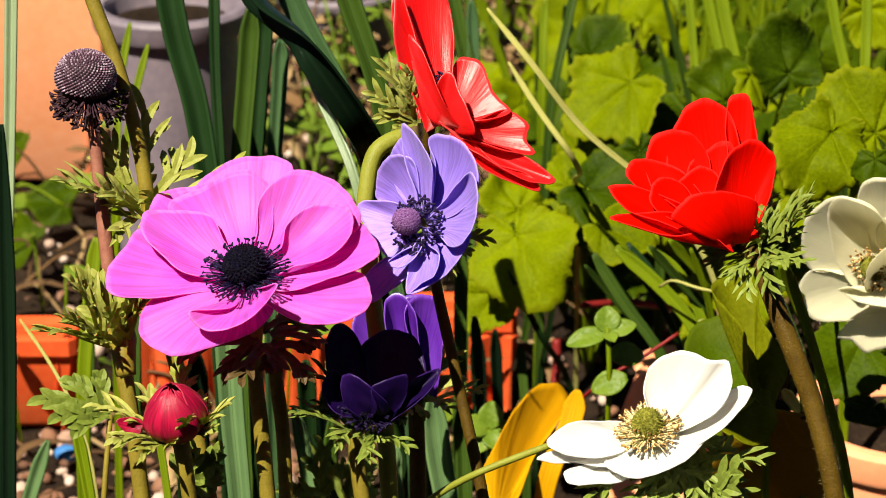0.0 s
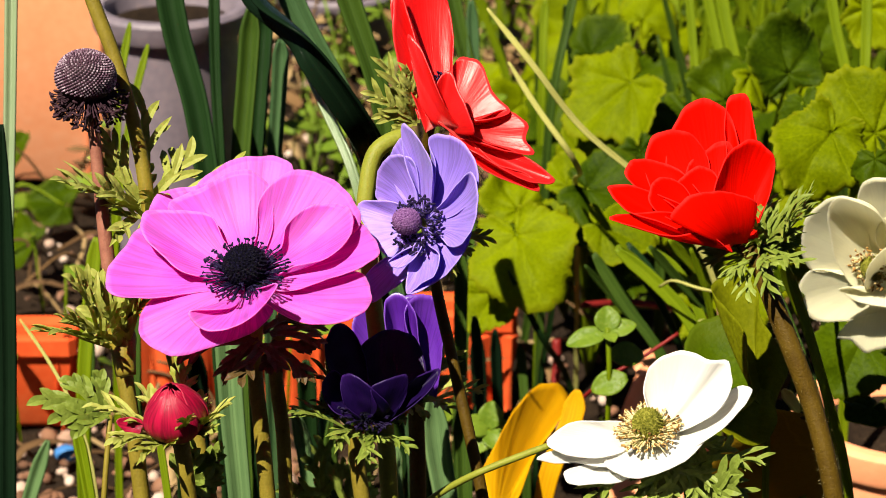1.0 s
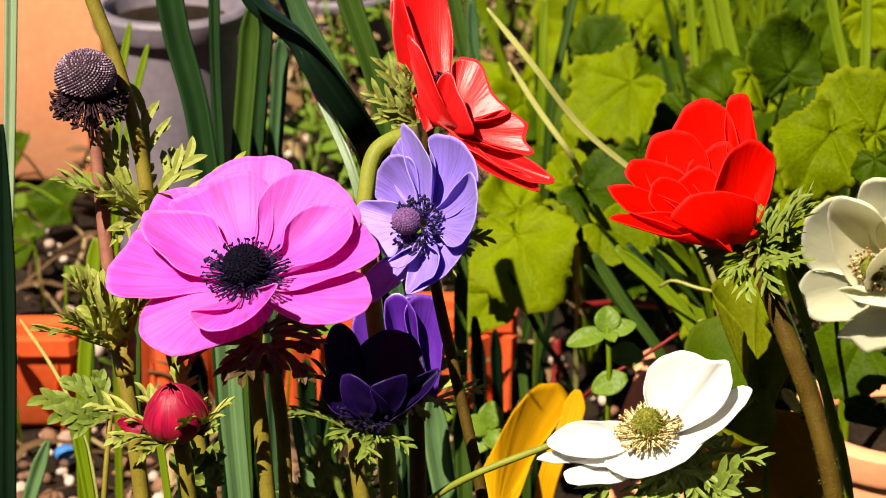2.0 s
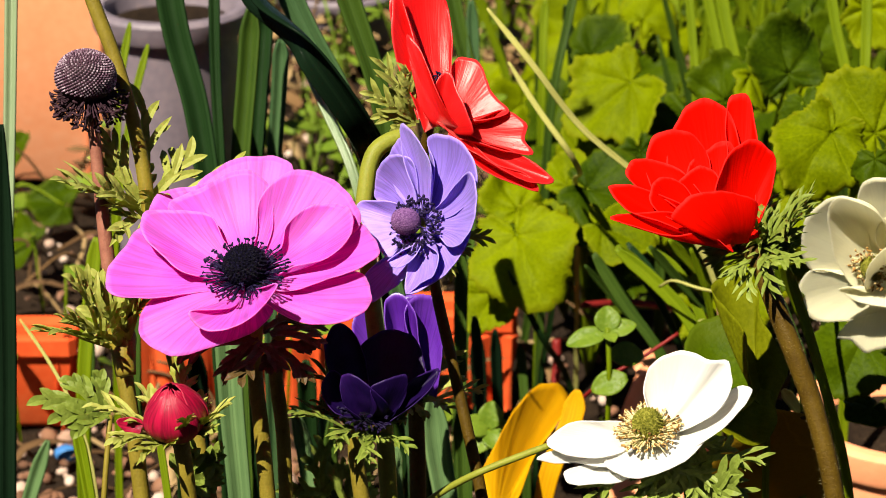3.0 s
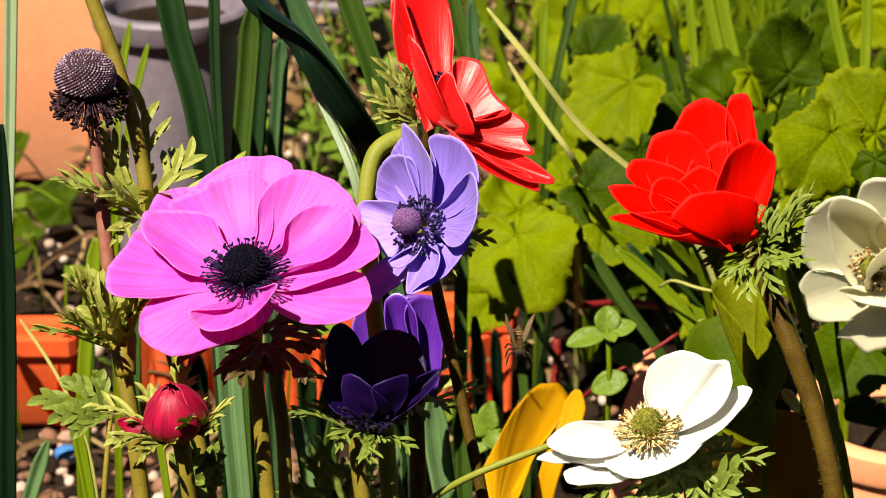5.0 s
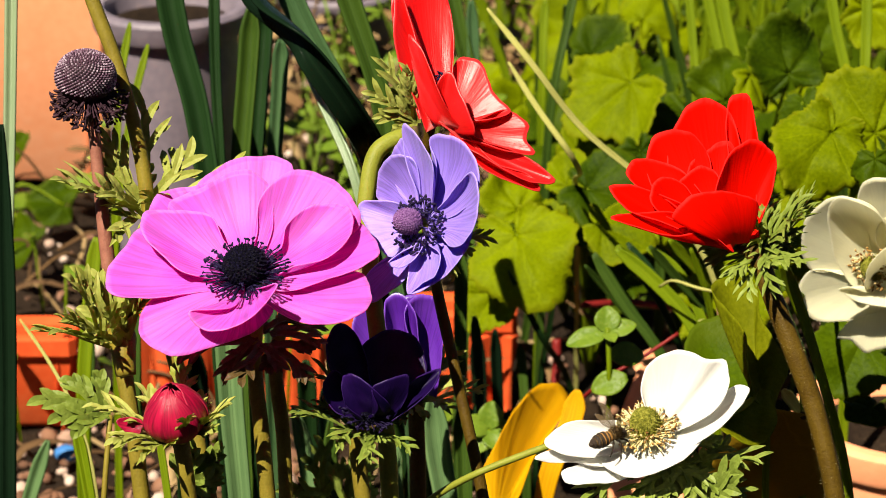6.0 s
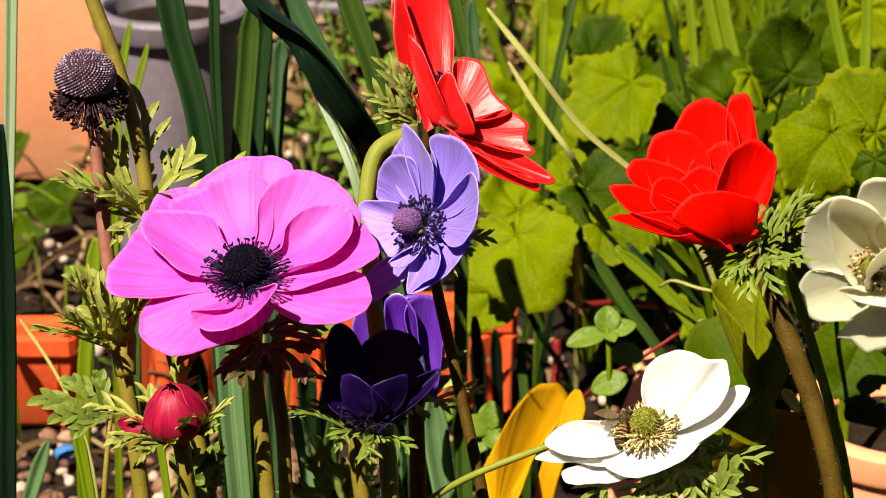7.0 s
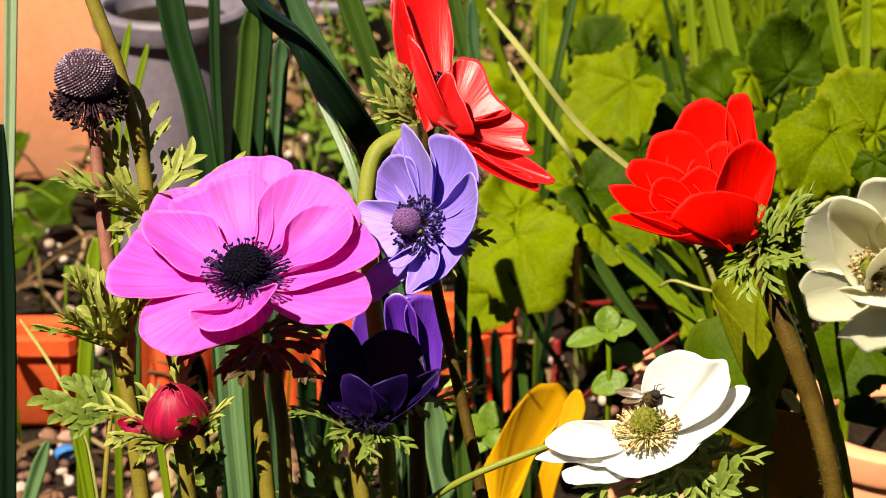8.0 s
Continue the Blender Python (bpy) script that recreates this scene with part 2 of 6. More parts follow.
RED_STEM = rough_material("red_stalk", [(0.3, (0.09, 0.006, 0.006)), (0.7, (0.18, 0.012, 0.010))], 100, 0.5, 0.3)


# Strap leaf with shade put into its colour, almost black.
STRAP_SHADE = strap_material("shaded_strap_leaf", (0.002, 0.006, 0.003), (0.005, 0.013, 0.006), 0.02, 0.25, 0.03)
BLUE_STONE = rough_material("blue_stone", [(0.3, (0.02, 0.10, 0.30)), (0.7, (0.05, 0.20, 0.45))], 300, 0.4)
HAIR = rough_material("pale_hair", [(0.3, (0.16, 0.12, 0.04)), (0.7, (0.32, 0.27, 0.12))], 300, 0.6)
BEE_FUR = rough_material("bee_fur", [(0.3, (0.035, 0.02, 0.008)), (0.6, (0.11, 0.065, 0.022)), (0.8, (0.22, 0.15, 0.06))], 900, 0.9, 0.8, spec=0.1)
BEE_DARK = rough_material("bee_dark", [(0.3, (0.010, 0.007, 0.005)), (0.7, (0.04, 0.025, 0.015))], 700, 0.4)
BEE_AMBER = rough_material("bee_amber", [(0.3, (0.16, 0.07, 0.015)), (0.7, (0.34, 0.18, 0.05))], 700, 0.5)


def wing_material():
    m, nt, p = start("bee_wing")
    clear = nt.nodes.new("ShaderNodeBsdfTransparent")
    p.inputs["Base Color"].default_value = (0.16, 0.11, 0.06, 1)
    p.inputs["Roughness"].default_value = 0.25
    vein = noise_tex(nt, uv_scaled(nt, 6, 5, False), 2, 1)
    mx = nt.nodes.new("ShaderNodeMixShader")
    link(nt, ramp(nt, vein, [(0.44, (0.4, 0.4, 0.4)), (0.5, (0.95, 0.95, 0.95)), (0.56, (0.4, 0.4, 0.4))]), mx.inputs[0])
    link(nt, clear.outputs[0], mx.inputs[1])
    link(nt, p.outputs[0], mx.inputs[2])
    link(nt, mx.outputs[0], nt.nodes["Material Output"].inputs["Surface"])
    return m


WING = wing_material()


# ---------- geometry ----------
class Geo:
    def __init__(self):
        self.v, self.f, self.uv = [], [], []

    def add(self, verts, faces, uv=None):
        k = len(self.v)
        self.v += [tuple(map(float, p)) for p in verts]
        self.f += [tuple(i + k for i in f) for f in faces]
        self.uv += [tuple(map(float, q)) for q in uv] if uv is not None else [(0.0, 0.0)] * len(verts)
        return self

    def shell(self, p, uv, thick=0.0003):
        """A thin closed sheet over a grid of points p[i, j]."""
        n, m = p.shape[:2]
        di, dj = np.gradient(p, axis=0), np.gradient(p, axis=1)
        nor = np.cross(di, dj)
        nor /= np.linalg.norm(nor, axis=2, keepdims=True) + 1e-12
        verts = np.concatenate([(p + nor * thick / 2).reshape(-1, 3), (p - nor * thick / 2).reshape(-1, 3)])
        s = n * m
        at = lambda i, j: i * m + j
        faces = []
        for i in range(n - 1):
            for j in range(m - 1):
                a, b, c, d = at(i, j), at(i + 1, j), at(i + 1, j + 1), at(i, j + 1)
                faces += [(a, b, c, d), (d + s, c + s, b + s, a + s)]
        rim = [at(i, 0) for i in range(n)] + [at(n - 1, j) for j in range(1, m)] + [at(i, m - 1) for i in range(n - 2, -1, -1)] + [at(0, j) for j in range(m - 2, 0, -1)]
        for a, b in zip(rim, rim[1:] + rim[:1]):
            faces.append((b, a, a + s, b + s))
        q = np.concatenate([uv.reshape(-1, 2)] * 2)
        return self.add(verts, faces, q)

    def tube(self, pts, radii, n=8, squash=1.0):
        pts = np.asarray(pts, float)
        tan = np.gradient(pts, axis=0)
        tan /= np.linalg.norm(tan, axis=1, keepdims=True) + 1e-12
        ref = np.array((0.0, 1.0, 0.0)) if abs(tan[0][1]) < 0.9 else np.array((1.0, 0.0, 0.0))
        verts, uv, faces = [], [], []
        side = np.cross(tan[0], ref)
        for i, (c, t, r) in enumerate(zip(pts, tan, radii)):
            side = side - t * side.dot(t)
            side /= np.linalg.norm(side) + 1e-12
            up = np.cross(t, side)
            for k in range(n):
                a = 2 * math.pi * k / n
                verts.append(c + r * (math.cos(a) * side + squash * math.sin(a) * up))
                uv.append((k / n, i / (len(pts) - 1)))
        for i in range(len(pts) - 1):
            for k in range(n):
                a, b = i * n + k, i * n + (k + 1) % n
                faces.append((a, b, b + n, a + n))
        faces.append(tuple(range(n - 1, -1, -1)))
        faces.append(tuple(range((len(pts) - 1) * n, len(pts) * n)))
        return self.add(verts, faces, uv)

    def ball(self, centre, axes, nu=10, nv=6, wobble=0.0):
        """An ellipsoid; axes: a 3 x 3 array of its half axes in rows."""
        c, ax = np.asarray(centre, float), np.asarray(axes, float)
        verts, uv, faces = [], [], []
        for j in range(nv + 1):
            th = math.pi * j / nv
            for i in range(nu):
                ph = 2 * math.pi * i / nu
                q = np.array((math.sin(th) * math.cos(ph), math.sin(th) * math.sin(ph), math.cos(th)))
                if wobble:
                    q = q * (1 + wobble * (noise.noise(Vector(q * 2 + c * 900)) + 0.5 * math.sin(7 * ph + j * 2)))
                verts.append(c + q @ ax)
                uv.append((i / nu, j / nv))
        for j in range(nv):
            for i in range(nu):
                a, b = j * nu + i, j * nu + (i + 1) % nu
                faces.append((a, a + nu, b + nu, b))
        return self.add(verts, faces, uv)

    def lathe(self, profile, centre, n=48):
        """A turned body about the upright through centre; profile: (radius, height) rows, closed on itself."""
        verts, faces = [], []
        m = len(profile)
        for k in range(n):
            a = 2 * math.pi * k / n
            for r, z in profile:
                verts.append((centre[0] + r * math.cos(a), centre[1] + r * math.sin(a), centre[2] + z))
        for k in range(n):
            for j in range(m - 1):
                a, b = k * m + j, ((k + 1) % n) * m + j
                faces.append((a, b, b + 1, a + 1))
        return self.add(verts, faces)


def curve_points(pts, steps=8):
    """A smooth line through the points, with no overshoot where they lie unevenly."""
    p = [np.array(q, float) for q in pts]
    n = len(p)
    gap = [max(np.linalg.norm(p[i + 1] - p[i]), 1e-9) for i in range(n - 1)]
    slope = [(p[1] - p[0]) / gap[0]]
    for i in range(1, n - 1):
        a, b = (p[i] - p[i - 1]) / gap[i - 1], (p[i + 1] - p[i]) / gap[i]
        slope.append((a * gap[i] + b * gap[i - 1]) / (gap[i] + gap[i - 1]))
    slope.append((p[-1] - p[-2]) / gap[-1])
    out = []
    for i in range(n - 1):
        for k in range(steps):
            t = k / steps
            h = gap[i]
            out.append((2 * t ** 3 - 3 * t ** 2 + 1) * p[i] + (t ** 3 - 2 * t ** 2 + t) * h * slope[i] + (3 * t ** 2 - 2 * t ** 3) * p[i + 1] + (t ** 3 - t ** 2) * h * slope[i + 1])
    out.append(p[-1])
    return np.array(out)


def thing(name, where, label, category, group="", kind=""):
    ob = new(name)
    ob.empty_display_size = 0.01
    ob.location = where
    return tagged(ob, label, category, group, kind)


def world_place(ob):
    v = Vector((0, 0, 0))
    while ob:
        v += ob.location
        ob = ob.parent
    return v


def part(name, geo, material, parent=None, label="", smooth=True, kind="", crease=0):
    """Links geometry given in world places as one mesh under its thing."""
    off = np.array(world_place(parent)) if parent else np.zeros(3)
    me = bpy.data.meshes.new(name)
    me.from_pydata((np.array(geo.v) - off).tolist(), [], geo.f)
    layer = me.uv_layers.new(name="strip")
    idx = np.empty(len(me.loops), int)
    me.loops.foreach_get("vertex_index", idx)
    layer.data.foreach_set("uv", np.array(geo.uv, "f")[idx].ravel())
    if smooth:
        me.polygons.foreach_set("use_smooth", [True] * len(me.polygons))
    me.materials.append(material)
    me.update()
    if crease:
        me.set_sharp_from_angle(angle=radians(crease))
    ob = new(name, me)
    ob.parent = parent
    return tagged(ob, label, "", "", kind)


def frame_of(axis, up=(0, 0, 1)):
    """A turn whose z is the axis and whose y lies near up."""
    z = Vector(axis).normalized()
    x = Vector(up).cross(z)
    x = x.normalized() if x.length > 1e-5 else Vector((1, 0, 0))
    y = z.cross(x)
    return np.array(((x.x, y.x, z.x), (x.y, y.y, z.y), (x.z, y.z, z.z)))



# ---------- plant parts ----------
def stamens(base, turn, count, inner, outer, rise, seed, anther=0.0007, filament=0.00018, spread=0.4):
    """Filaments with an anther each, in a ring; returns both."""
    rng = random.Random(seed)
    fil, ant = Geo(), Geo()
    turn = np.asarray(turn)
    for k in range(count):
        az = 2 * math.pi * (k + rng.uniform(-0.4, 0.4)) / count * 3
        r1 = inner + (outer - inner) * rng.random() ** 0.8
        h1 = rise * rng.uniform(1 - spread, 1 + spread) * (1.25 - 0.5 * (r1 - inner) / (outer - inner + 1e-9))
        d = np.array((math.cos(az), math.sin(az), 0))
        pts = [d * inner * 0.7, d * (inner * 0.6 + r1 * 0.4) + np.array((0, 0, h1 * 0.7)), d * r1 + np.array((0, 0, h1))]
        pts = [q @ turn.T + np.asarray(base) for q in pts]
        fil.tube(curve_points(pts, 3), [filament * 1.2] * 4 + [filament] * 3, 5)
        ax = frame_of((rng.uniform(-1, 1), rng.uniform(-1, 1), rng.uniform(-0.5, 1)))
        ant.ball(pts[-1], (ax * np.array((0.55, 0.55, 1.15))).T * anther * rng.uniform(0.8, 1.25), 6, 4)
    return fil, ant


def knob(base, turn, radius, height, seed=0, grain=0.05, nu=36, nv=22):
    """The dome of pistils, closely set with points."""
    g = Geo()
    turn = np.asarray(turn)
    verts, faces = [], []
    for j in range(nv + 1):
        th = math.pi * j / nv
        for i in range(nu):
            ph = 2 * math.pi * (i + 0.5 * (j % 2)) / nu
            k = 1 + grain * (1 if (i + j) % 2 else -1) * math.sin(th)
            q = np.array((radius * math.sin(th) * math.cos(ph) * k, radius * math.sin(th) * math.sin(ph) * k, height * (0.35 + 0.65 * math.cos(th) * k)))
            verts.append(q @ turn.T + np.asarray(base))
    for j in range(nv):
        for i in range(nu):
            a, b = j * nu + i, j * nu + (i + 1) % nu
            faces.append((a, a + nu, b + nu, b))
    return g.add(verts, faces)


def studs(base, turn, radius, height, count, size, top=1.0, low=-0.35):
    """Small round points set in spirals over a dome."""
    g = Geo()
    turn = np.asarray(turn)
    for k in range(count):
        c = top - (top - low) * (k + 0.5) / count
        sn, ph = math.sqrt(max(0.0, 1 - c * c)), k * 2.39996
        q = np.array((radius * sn * math.cos(ph), radius * sn * math.sin(ph), height * (0.35 + 0.65 * c)))
        out = frame_of(turn @ np.array((sn * math.cos(ph), sn * math.sin(ph), c * 0.9 + 0.1)))
        g.ball(q @ turn.T + np.asarray(base), (out * np.array((1, 1, 1.5))).T * size, 6, 4)
    return g


def finger(g, pts, width, fold=0.25, web=None, face=(0.1, -0.35, 0.93)):
    """A narrow pointed leaf segment along a line, folded and thick in the middle."""
    p = curve_points(pts, 3)
    tan = np.gradient(p, axis=0)
    n = len(p)
    side = np.cross(tan, np.asarray(face))
    side /= np.linalg.norm(side, axis=1, keepdims=True) + 1e-9
    up = np.cross(side, tan)
    up /= np.linalg.norm(up, axis=1, keepdims=True) + 1e-9
    verts, faces = [], []
    for i in range(n):
        t = i / (n - 1)
        w = width * (0.55 + 0.9 * t) * (1 - t ** 2) + width * 0.03
        verts += [p[i] - side[i] * w / 2 + up[i] * w * fold, p[i] + up[i] * w * 0.03, p[i] + side[i] * w / 2 + up[i] * w * fold, p[i] - up[i] * w * 0.07]
    for i in range(n - 1):
        for k in range(4):
            a, b = i * 4 + k, i * 4 + (k + 1) % 4
            faces.append((a, b, b + 4, a + 4))
    faces += [(3, 2, 1, 0), tuple(range(n * 4 - 4, n * 4))]
    uv = [(k / 3, i / (n - 1)) for i in range(n) for k in range(4)]
    k = len(g.v)
    g.add(verts, faces, uv)
    if web is not None:
        near = min(range(web[0], web[1], 4), key=lambda i: sum((a - b) ** 2 for a, b in zip(g.v[i], g.v[k])))
        g.f += [(k, k + 2, near + 1), (k + 1, k + 3, near + 3)]
    return k, len(g.v)


def feathery(start_at, heading, up, length, seed, spread=1.0, width=0.0022, lobes=3, droop=0.0, cut=0.5):
    """A divided, parsley-like leaf: flat arms, each with forked side lobes and a toothed tip."""
    rng = random.Random(seed)
    g = Geo()
    s = Vector(start_at)
    h = Vector(heading).normalized()
    u = (Vector(up) - h * Vector(up).dot(h)).normalized()
    w = h.cross(u)
    face = np.array(u)
    spine = finger(g, [s, s + h * length * 0.2, s + h * length * 0.42], width * 1.3, face=face)
    for lobe in range(lobes):
        q = (lobe - (lobes - 1) / 2) * 2 / max(lobes - 1, 1)
        a = q * 0.85 * spread + rng.uniform(-0.15, 0.15)
        d = (h * math.cos(a) + w * math.sin(a) + u * rng.uniform(-0.15, 0.35) + Vector((0, 0, -droop))).normalized()
        root = s + h * length * (0.16 - 0.08 * abs(q))
        long = length * (0.95 - 0.25 * abs(q)) * rng.uniform(0.85, 1.1)
        bow = u * long * rng.uniform(0.04, 0.14)
        tip = root + d * long * 0.92 - u * long * rng.uniform(-0.05, 0.12)
        arm = finger(g, [root, root + d * long * 0.5 + bow, tip], width * 1.15, 0.2, web=spine, face=face)
        wd = d.cross(u)
        for k in range(4):
            sg = -1 if k % 2 else 1
            t = 0.42 + 0.13 * k
            b = root + d * long * t + bow * (1 - (2 * t - 1) ** 2)
            e = (d * 0.85 + wd * sg * rng.uniform(0.4, 0.7) + u * rng.uniform(-0.2, 0.25)).normalized()
            fl = long * (0.42 - 0.06 * k) * rng.uniform(0.85, 1.2)
            twig = finger(g, [b - d * long * 0.06, b + e * fl * 0.5 + bow * 0.3, b + e * fl], width * rng.uniform(0.75, 1.0), 0.2, web=arm, face=face)
            if k < 3:
                e2 = (e + wd * sg * 0.55).normalized()
                m = b + e * fl * 0.45
                finger(g, [m, m + e2 * fl * 0.2, m + e2 * fl * 0.38], width * 0.55, 0.2, web=twig, face=face)
    return g


def grounded(pts, spread=0.4):
    """Carries a stem's line on to the soil."""
    a, b = Vector(pts[-2]), Vector(pts[-1])
    k = b.z / max(a.z - b.z, 0.02) * spread
    k = min(k, 1.5)
    mid = Vector((b.x + (b.x - a.x) * k * 0.7, b.y + (b.y - a.y) * k * 0.7, b.z * 0.45))
    return list(pts) + [tuple(mid), (b.x + (b.x - a.x) * k, b.y + (b.y - a.y) * k, -0.004)]


def stem(pts, r_top, r_low, n=12):
    p = curve_points(pts, 8)
    t = np.linspace(0, 1, len(p))
    wob = np.array([noise.noise(Vector(q) * 60) for q in p])
    return Geo().tube(p, (r_top + (r_low - r_top) * np.minimum(1, t * 1.6)) * (1 + 0.06 * wob), n)


def hairs(pts, radius, count, seed, length=0.0009):
    """Short pale hairs on a stem."""
    rng = random.Random(seed)
    p = curve_points(pts, 8)
    g = Geo()
    for _ in range(count):
        i = rng.randrange(len(p) - 1)
        c = p[i] + (p[i + 1] - p[i]) * rng.random()
        a = rng.uniform(0, 6.3)
        d = np.array((math.cos(a), math.sin(a), rng.uniform(-0.3, 0.3)))
        g.tube([c + d * radius * 0.9, c + d * (radius + length * rng.uniform(0.4, 1))], [0.00006, 0.00003], 3)
    return g


def strap_leaf(pts, width, fold=0.25, thick=0.0008, point=0.12, base_w=0.7, face=(0, -1, 0.3)):
    """A long leaf along a line, wide side towards face, tapering to a point at the first end."""
    p = curve_points(pts, 10)
    n = len(p)
    tan = np.gradient(p, axis=0)
    tan /= np.linalg.norm(tan, axis=1, keepdims=True)
    f = np.array(face, float)
    side = np.cross(tan, f)
    side /= np.linalg.norm(side, axis=1, keepdims=True) + 1e-9
    up = np.cross(side, tan)
    up *= np.sign((up @ f))[:, None]
    t = np.linspace(0, 1, n)
    w = width * np.minimum(1, (t + 0.015) / point) ** 0.6 * (1 - (1 - base_w) * t)
    u = np.linspace(-1, 1, 7)
    grid = p[:, None, :] + side[:, None, :] * (u[None, :, None] * w[:, None, None] / 2) - up[:, None, :] * ((1 - np.abs(u[None, :, None]) ** 1.5) * w[:, None, None] * fold / 2)
    uv = np.stack(np.meshgrid(u * 0.5 + 0.5, t), axis=2)
    return Geo().shell(grid, uv, thick)


def round_leaf(centre, normal, tip_dir, radius, seed, lobes=7, scallop=0.035, cup=0.12, wave=0.06, thick=0.0004, long=1.0, na=181, nr=10, deep=0.07, off=0.45):
    """A round, shallow-lobed, scalloped leaf with a notch where its stalk joins."""
    rng = random.Random(seed)
    turn = frame_of(normal, tip_dir)
    deep = deep * rng.uniform(0.6, 1.9)
    cup = cup * rng.uniform(-0.6, 2.0)
    th = np.linspace(-math.radians(168), math.radians(168), na)[None, :]
    rr = np.linspace(0.02, 1, nr)[:, None]
    edge = off * np.cos(th) + np.sqrt(1 - (off * np.sin(th)) ** 2)
    edge = edge + deep * np.cos(th * lobes) + scallop * np.abs(np.sin(th * lobes * 1.75 + 0.3)) - 0.25 * np.exp(-((np.abs(th) - math.pi) / 0.5) ** 2)
    for _ in range(4):
        edge = edge + rng.uniform(0.01, 0.045) * np.sin(rng.randint(2, 6) * th + rng.uniform(0, 6))
    edge = edge * (1 + 0.05 * (1 - np.abs(np.sin(th * 13 + seed))) ** 1.2) + 0.012 * np.abs(np.sin(th * 23 + seed)) - 0.01 + 0.010 * np.sin(th * 41 + seed) + 0.010 * np.sin(th * 57)
    r = rr * edge
    x, y = np.sin(th) * r, (np.cos(th) * r - off) * long
    z = cup * r * r + 0.09 * np.abs(np.sin(th * lobes / 2)) * np.sin(math.pi * np.clip(rr * 0.9, 0, 1)) + 0.012 * np.sin(rr * 30 + np.abs(np.sin(th * lobes / 2)) * 8) * rr
    for _ in range(5):
        kx, ky, q = rng.uniform(-4, 4), rng.uniform(-4, 4), rng.uniform(0, 6)
        z = z + wave * rng.uniform(0.2, 0.8) * np.sin(kx * x + ky * y + q) * rr
    loc = np.stack([x, y, z], axis=2) * radius
    p = loc @ turn.T + np.asarray(centre)
    uv = np.stack([np.sin(th) * rr, np.cos(th) * rr], axis=2)
    return Geo().shell(p, uv, thick)


def oval_leaf(base, heading, normal, length, width, seed=0, bend=0.2, thick=0.0004):
    h = Vector(heading).normalized()
    nn = Vector(normal)
    nn = (nn - h * nn.dot(h)).normalized()
    w = np.array(h.cross(nn))
    h, nn = np.array(h), np.array(nn)
    t = np.linspace(0, 1, 13)[:, None]
    u = np.linspace(-1, 1, 9)[None, :]
    half = width / 2 * np.sin(math.pi * np.clip(t * 0.96 + 0.03, 0, 1)) ** 0.65
    lift = -bend * length * t ** 2 + 0.18 * half * np.abs(u) ** 1.5 + 0.02 * width * np.sin(6 * t + 3 * u + seed)
    p = np.asarray(base) + (h * length) * t[:, :, None] + w * (u * half)[:, :, None] + nn * lift[:, :, None]
    uv = np.stack([np.broadcast_to(u * 0.5 + 0.5, lift.shape), np.broadcast_to(t, lift.shape)], axis=2)
    return Geo().shell(p, uv, thick)


def fan_sheet(claw, rim, bow=0.1, inner=(0, -0.6, 0.8), seed=0, thick=0.0003, curl=1.0, foot=0.11):
    """A thin blade that fans from its claw to a wavy rim; its belly is pushed by bow away from the side that inner names."""
    c = np.array(claw, float)
    pts = [np.array(q, float) for q in rim]
    across = pts[-1] - pts[0] + 0.3 * (pts[len(pts) * 3 // 4] - pts[len(pts) // 4])
    across = across / (np.linalg.norm(across) + 1e-12)
    size = max(np.linalg.norm(q - c) for q in pts)
    foot = foot * size
    line = curve_points([c - across * foot] + pts + [c + across * foot], 10)
    way = np.concatenate([[0], np.cumsum(np.linalg.norm(np.diff(line, axis=0), axis=1))])
    n, m = 61, 19
    u = np.linspace(0.0, 1.0, n)
    edge = np.stack([np.interp(u * way[-1], way, line[:, k]) for k in range(3)], axis=1)
    base = c + across * ((u - 0.5) * 2 * foot)[:, None]
    nor = np.zeros(3)
    for a, b in zip(edge[:-1] - c, edge[1:] - c):
        nor += np.cross(a, b)
    nor /= np.linalg.norm(nor) + 1e-12
    if nor @ np.asarray(inner) < 0:
        nor = -nor
    rng = random.Random(seed + int(size * 1e6))
    s = np.linspace(0.0, 1, m)[:, None]
    v = u[None, :]
    span = np.linalg.norm(edge - c, axis=1)[None, :] / size
    out = s * (1 + curl * (0.010 * np.sin(19 * v + rng.uniform(0, 6)) * s ** 4 + 0.007 * np.sin(43 * v + rng.uniform(0, 6)) * s ** 5 + 0.004 * np.sin(89 * v + rng.uniform(0, 6)) * s ** 6))
    lift = -bow * size * 4 * s ** 0.9 * (1 - s) * span
    for _ in range(4):
        lift = lift + curl * size * 0.007 * rng.uniform(0.4, 1.1) * np.sin(rng.uniform(5, 15) * v + rng.uniform(0, 6) + 3 * s) * s ** 1.5
    for k in range(4):
        lift = lift + curl * size * 0.0016 * np.sin((34 + 19 * k) * v + rng.uniform(0, 6) + 2 * s) * s * (0.4 + 0.6 * np.sin(4 * s + k))
    p = base[None, :, :] + (edge - base)[None, :, :] * out[:, :, None] + nor * lift[:, :, None]
    uv = np.stack([np.broadcast_to(v, lift.shape), np.broadcast_to(s, lift.shape)], axis=2)
    return Geo().shell(p, uv, thick)


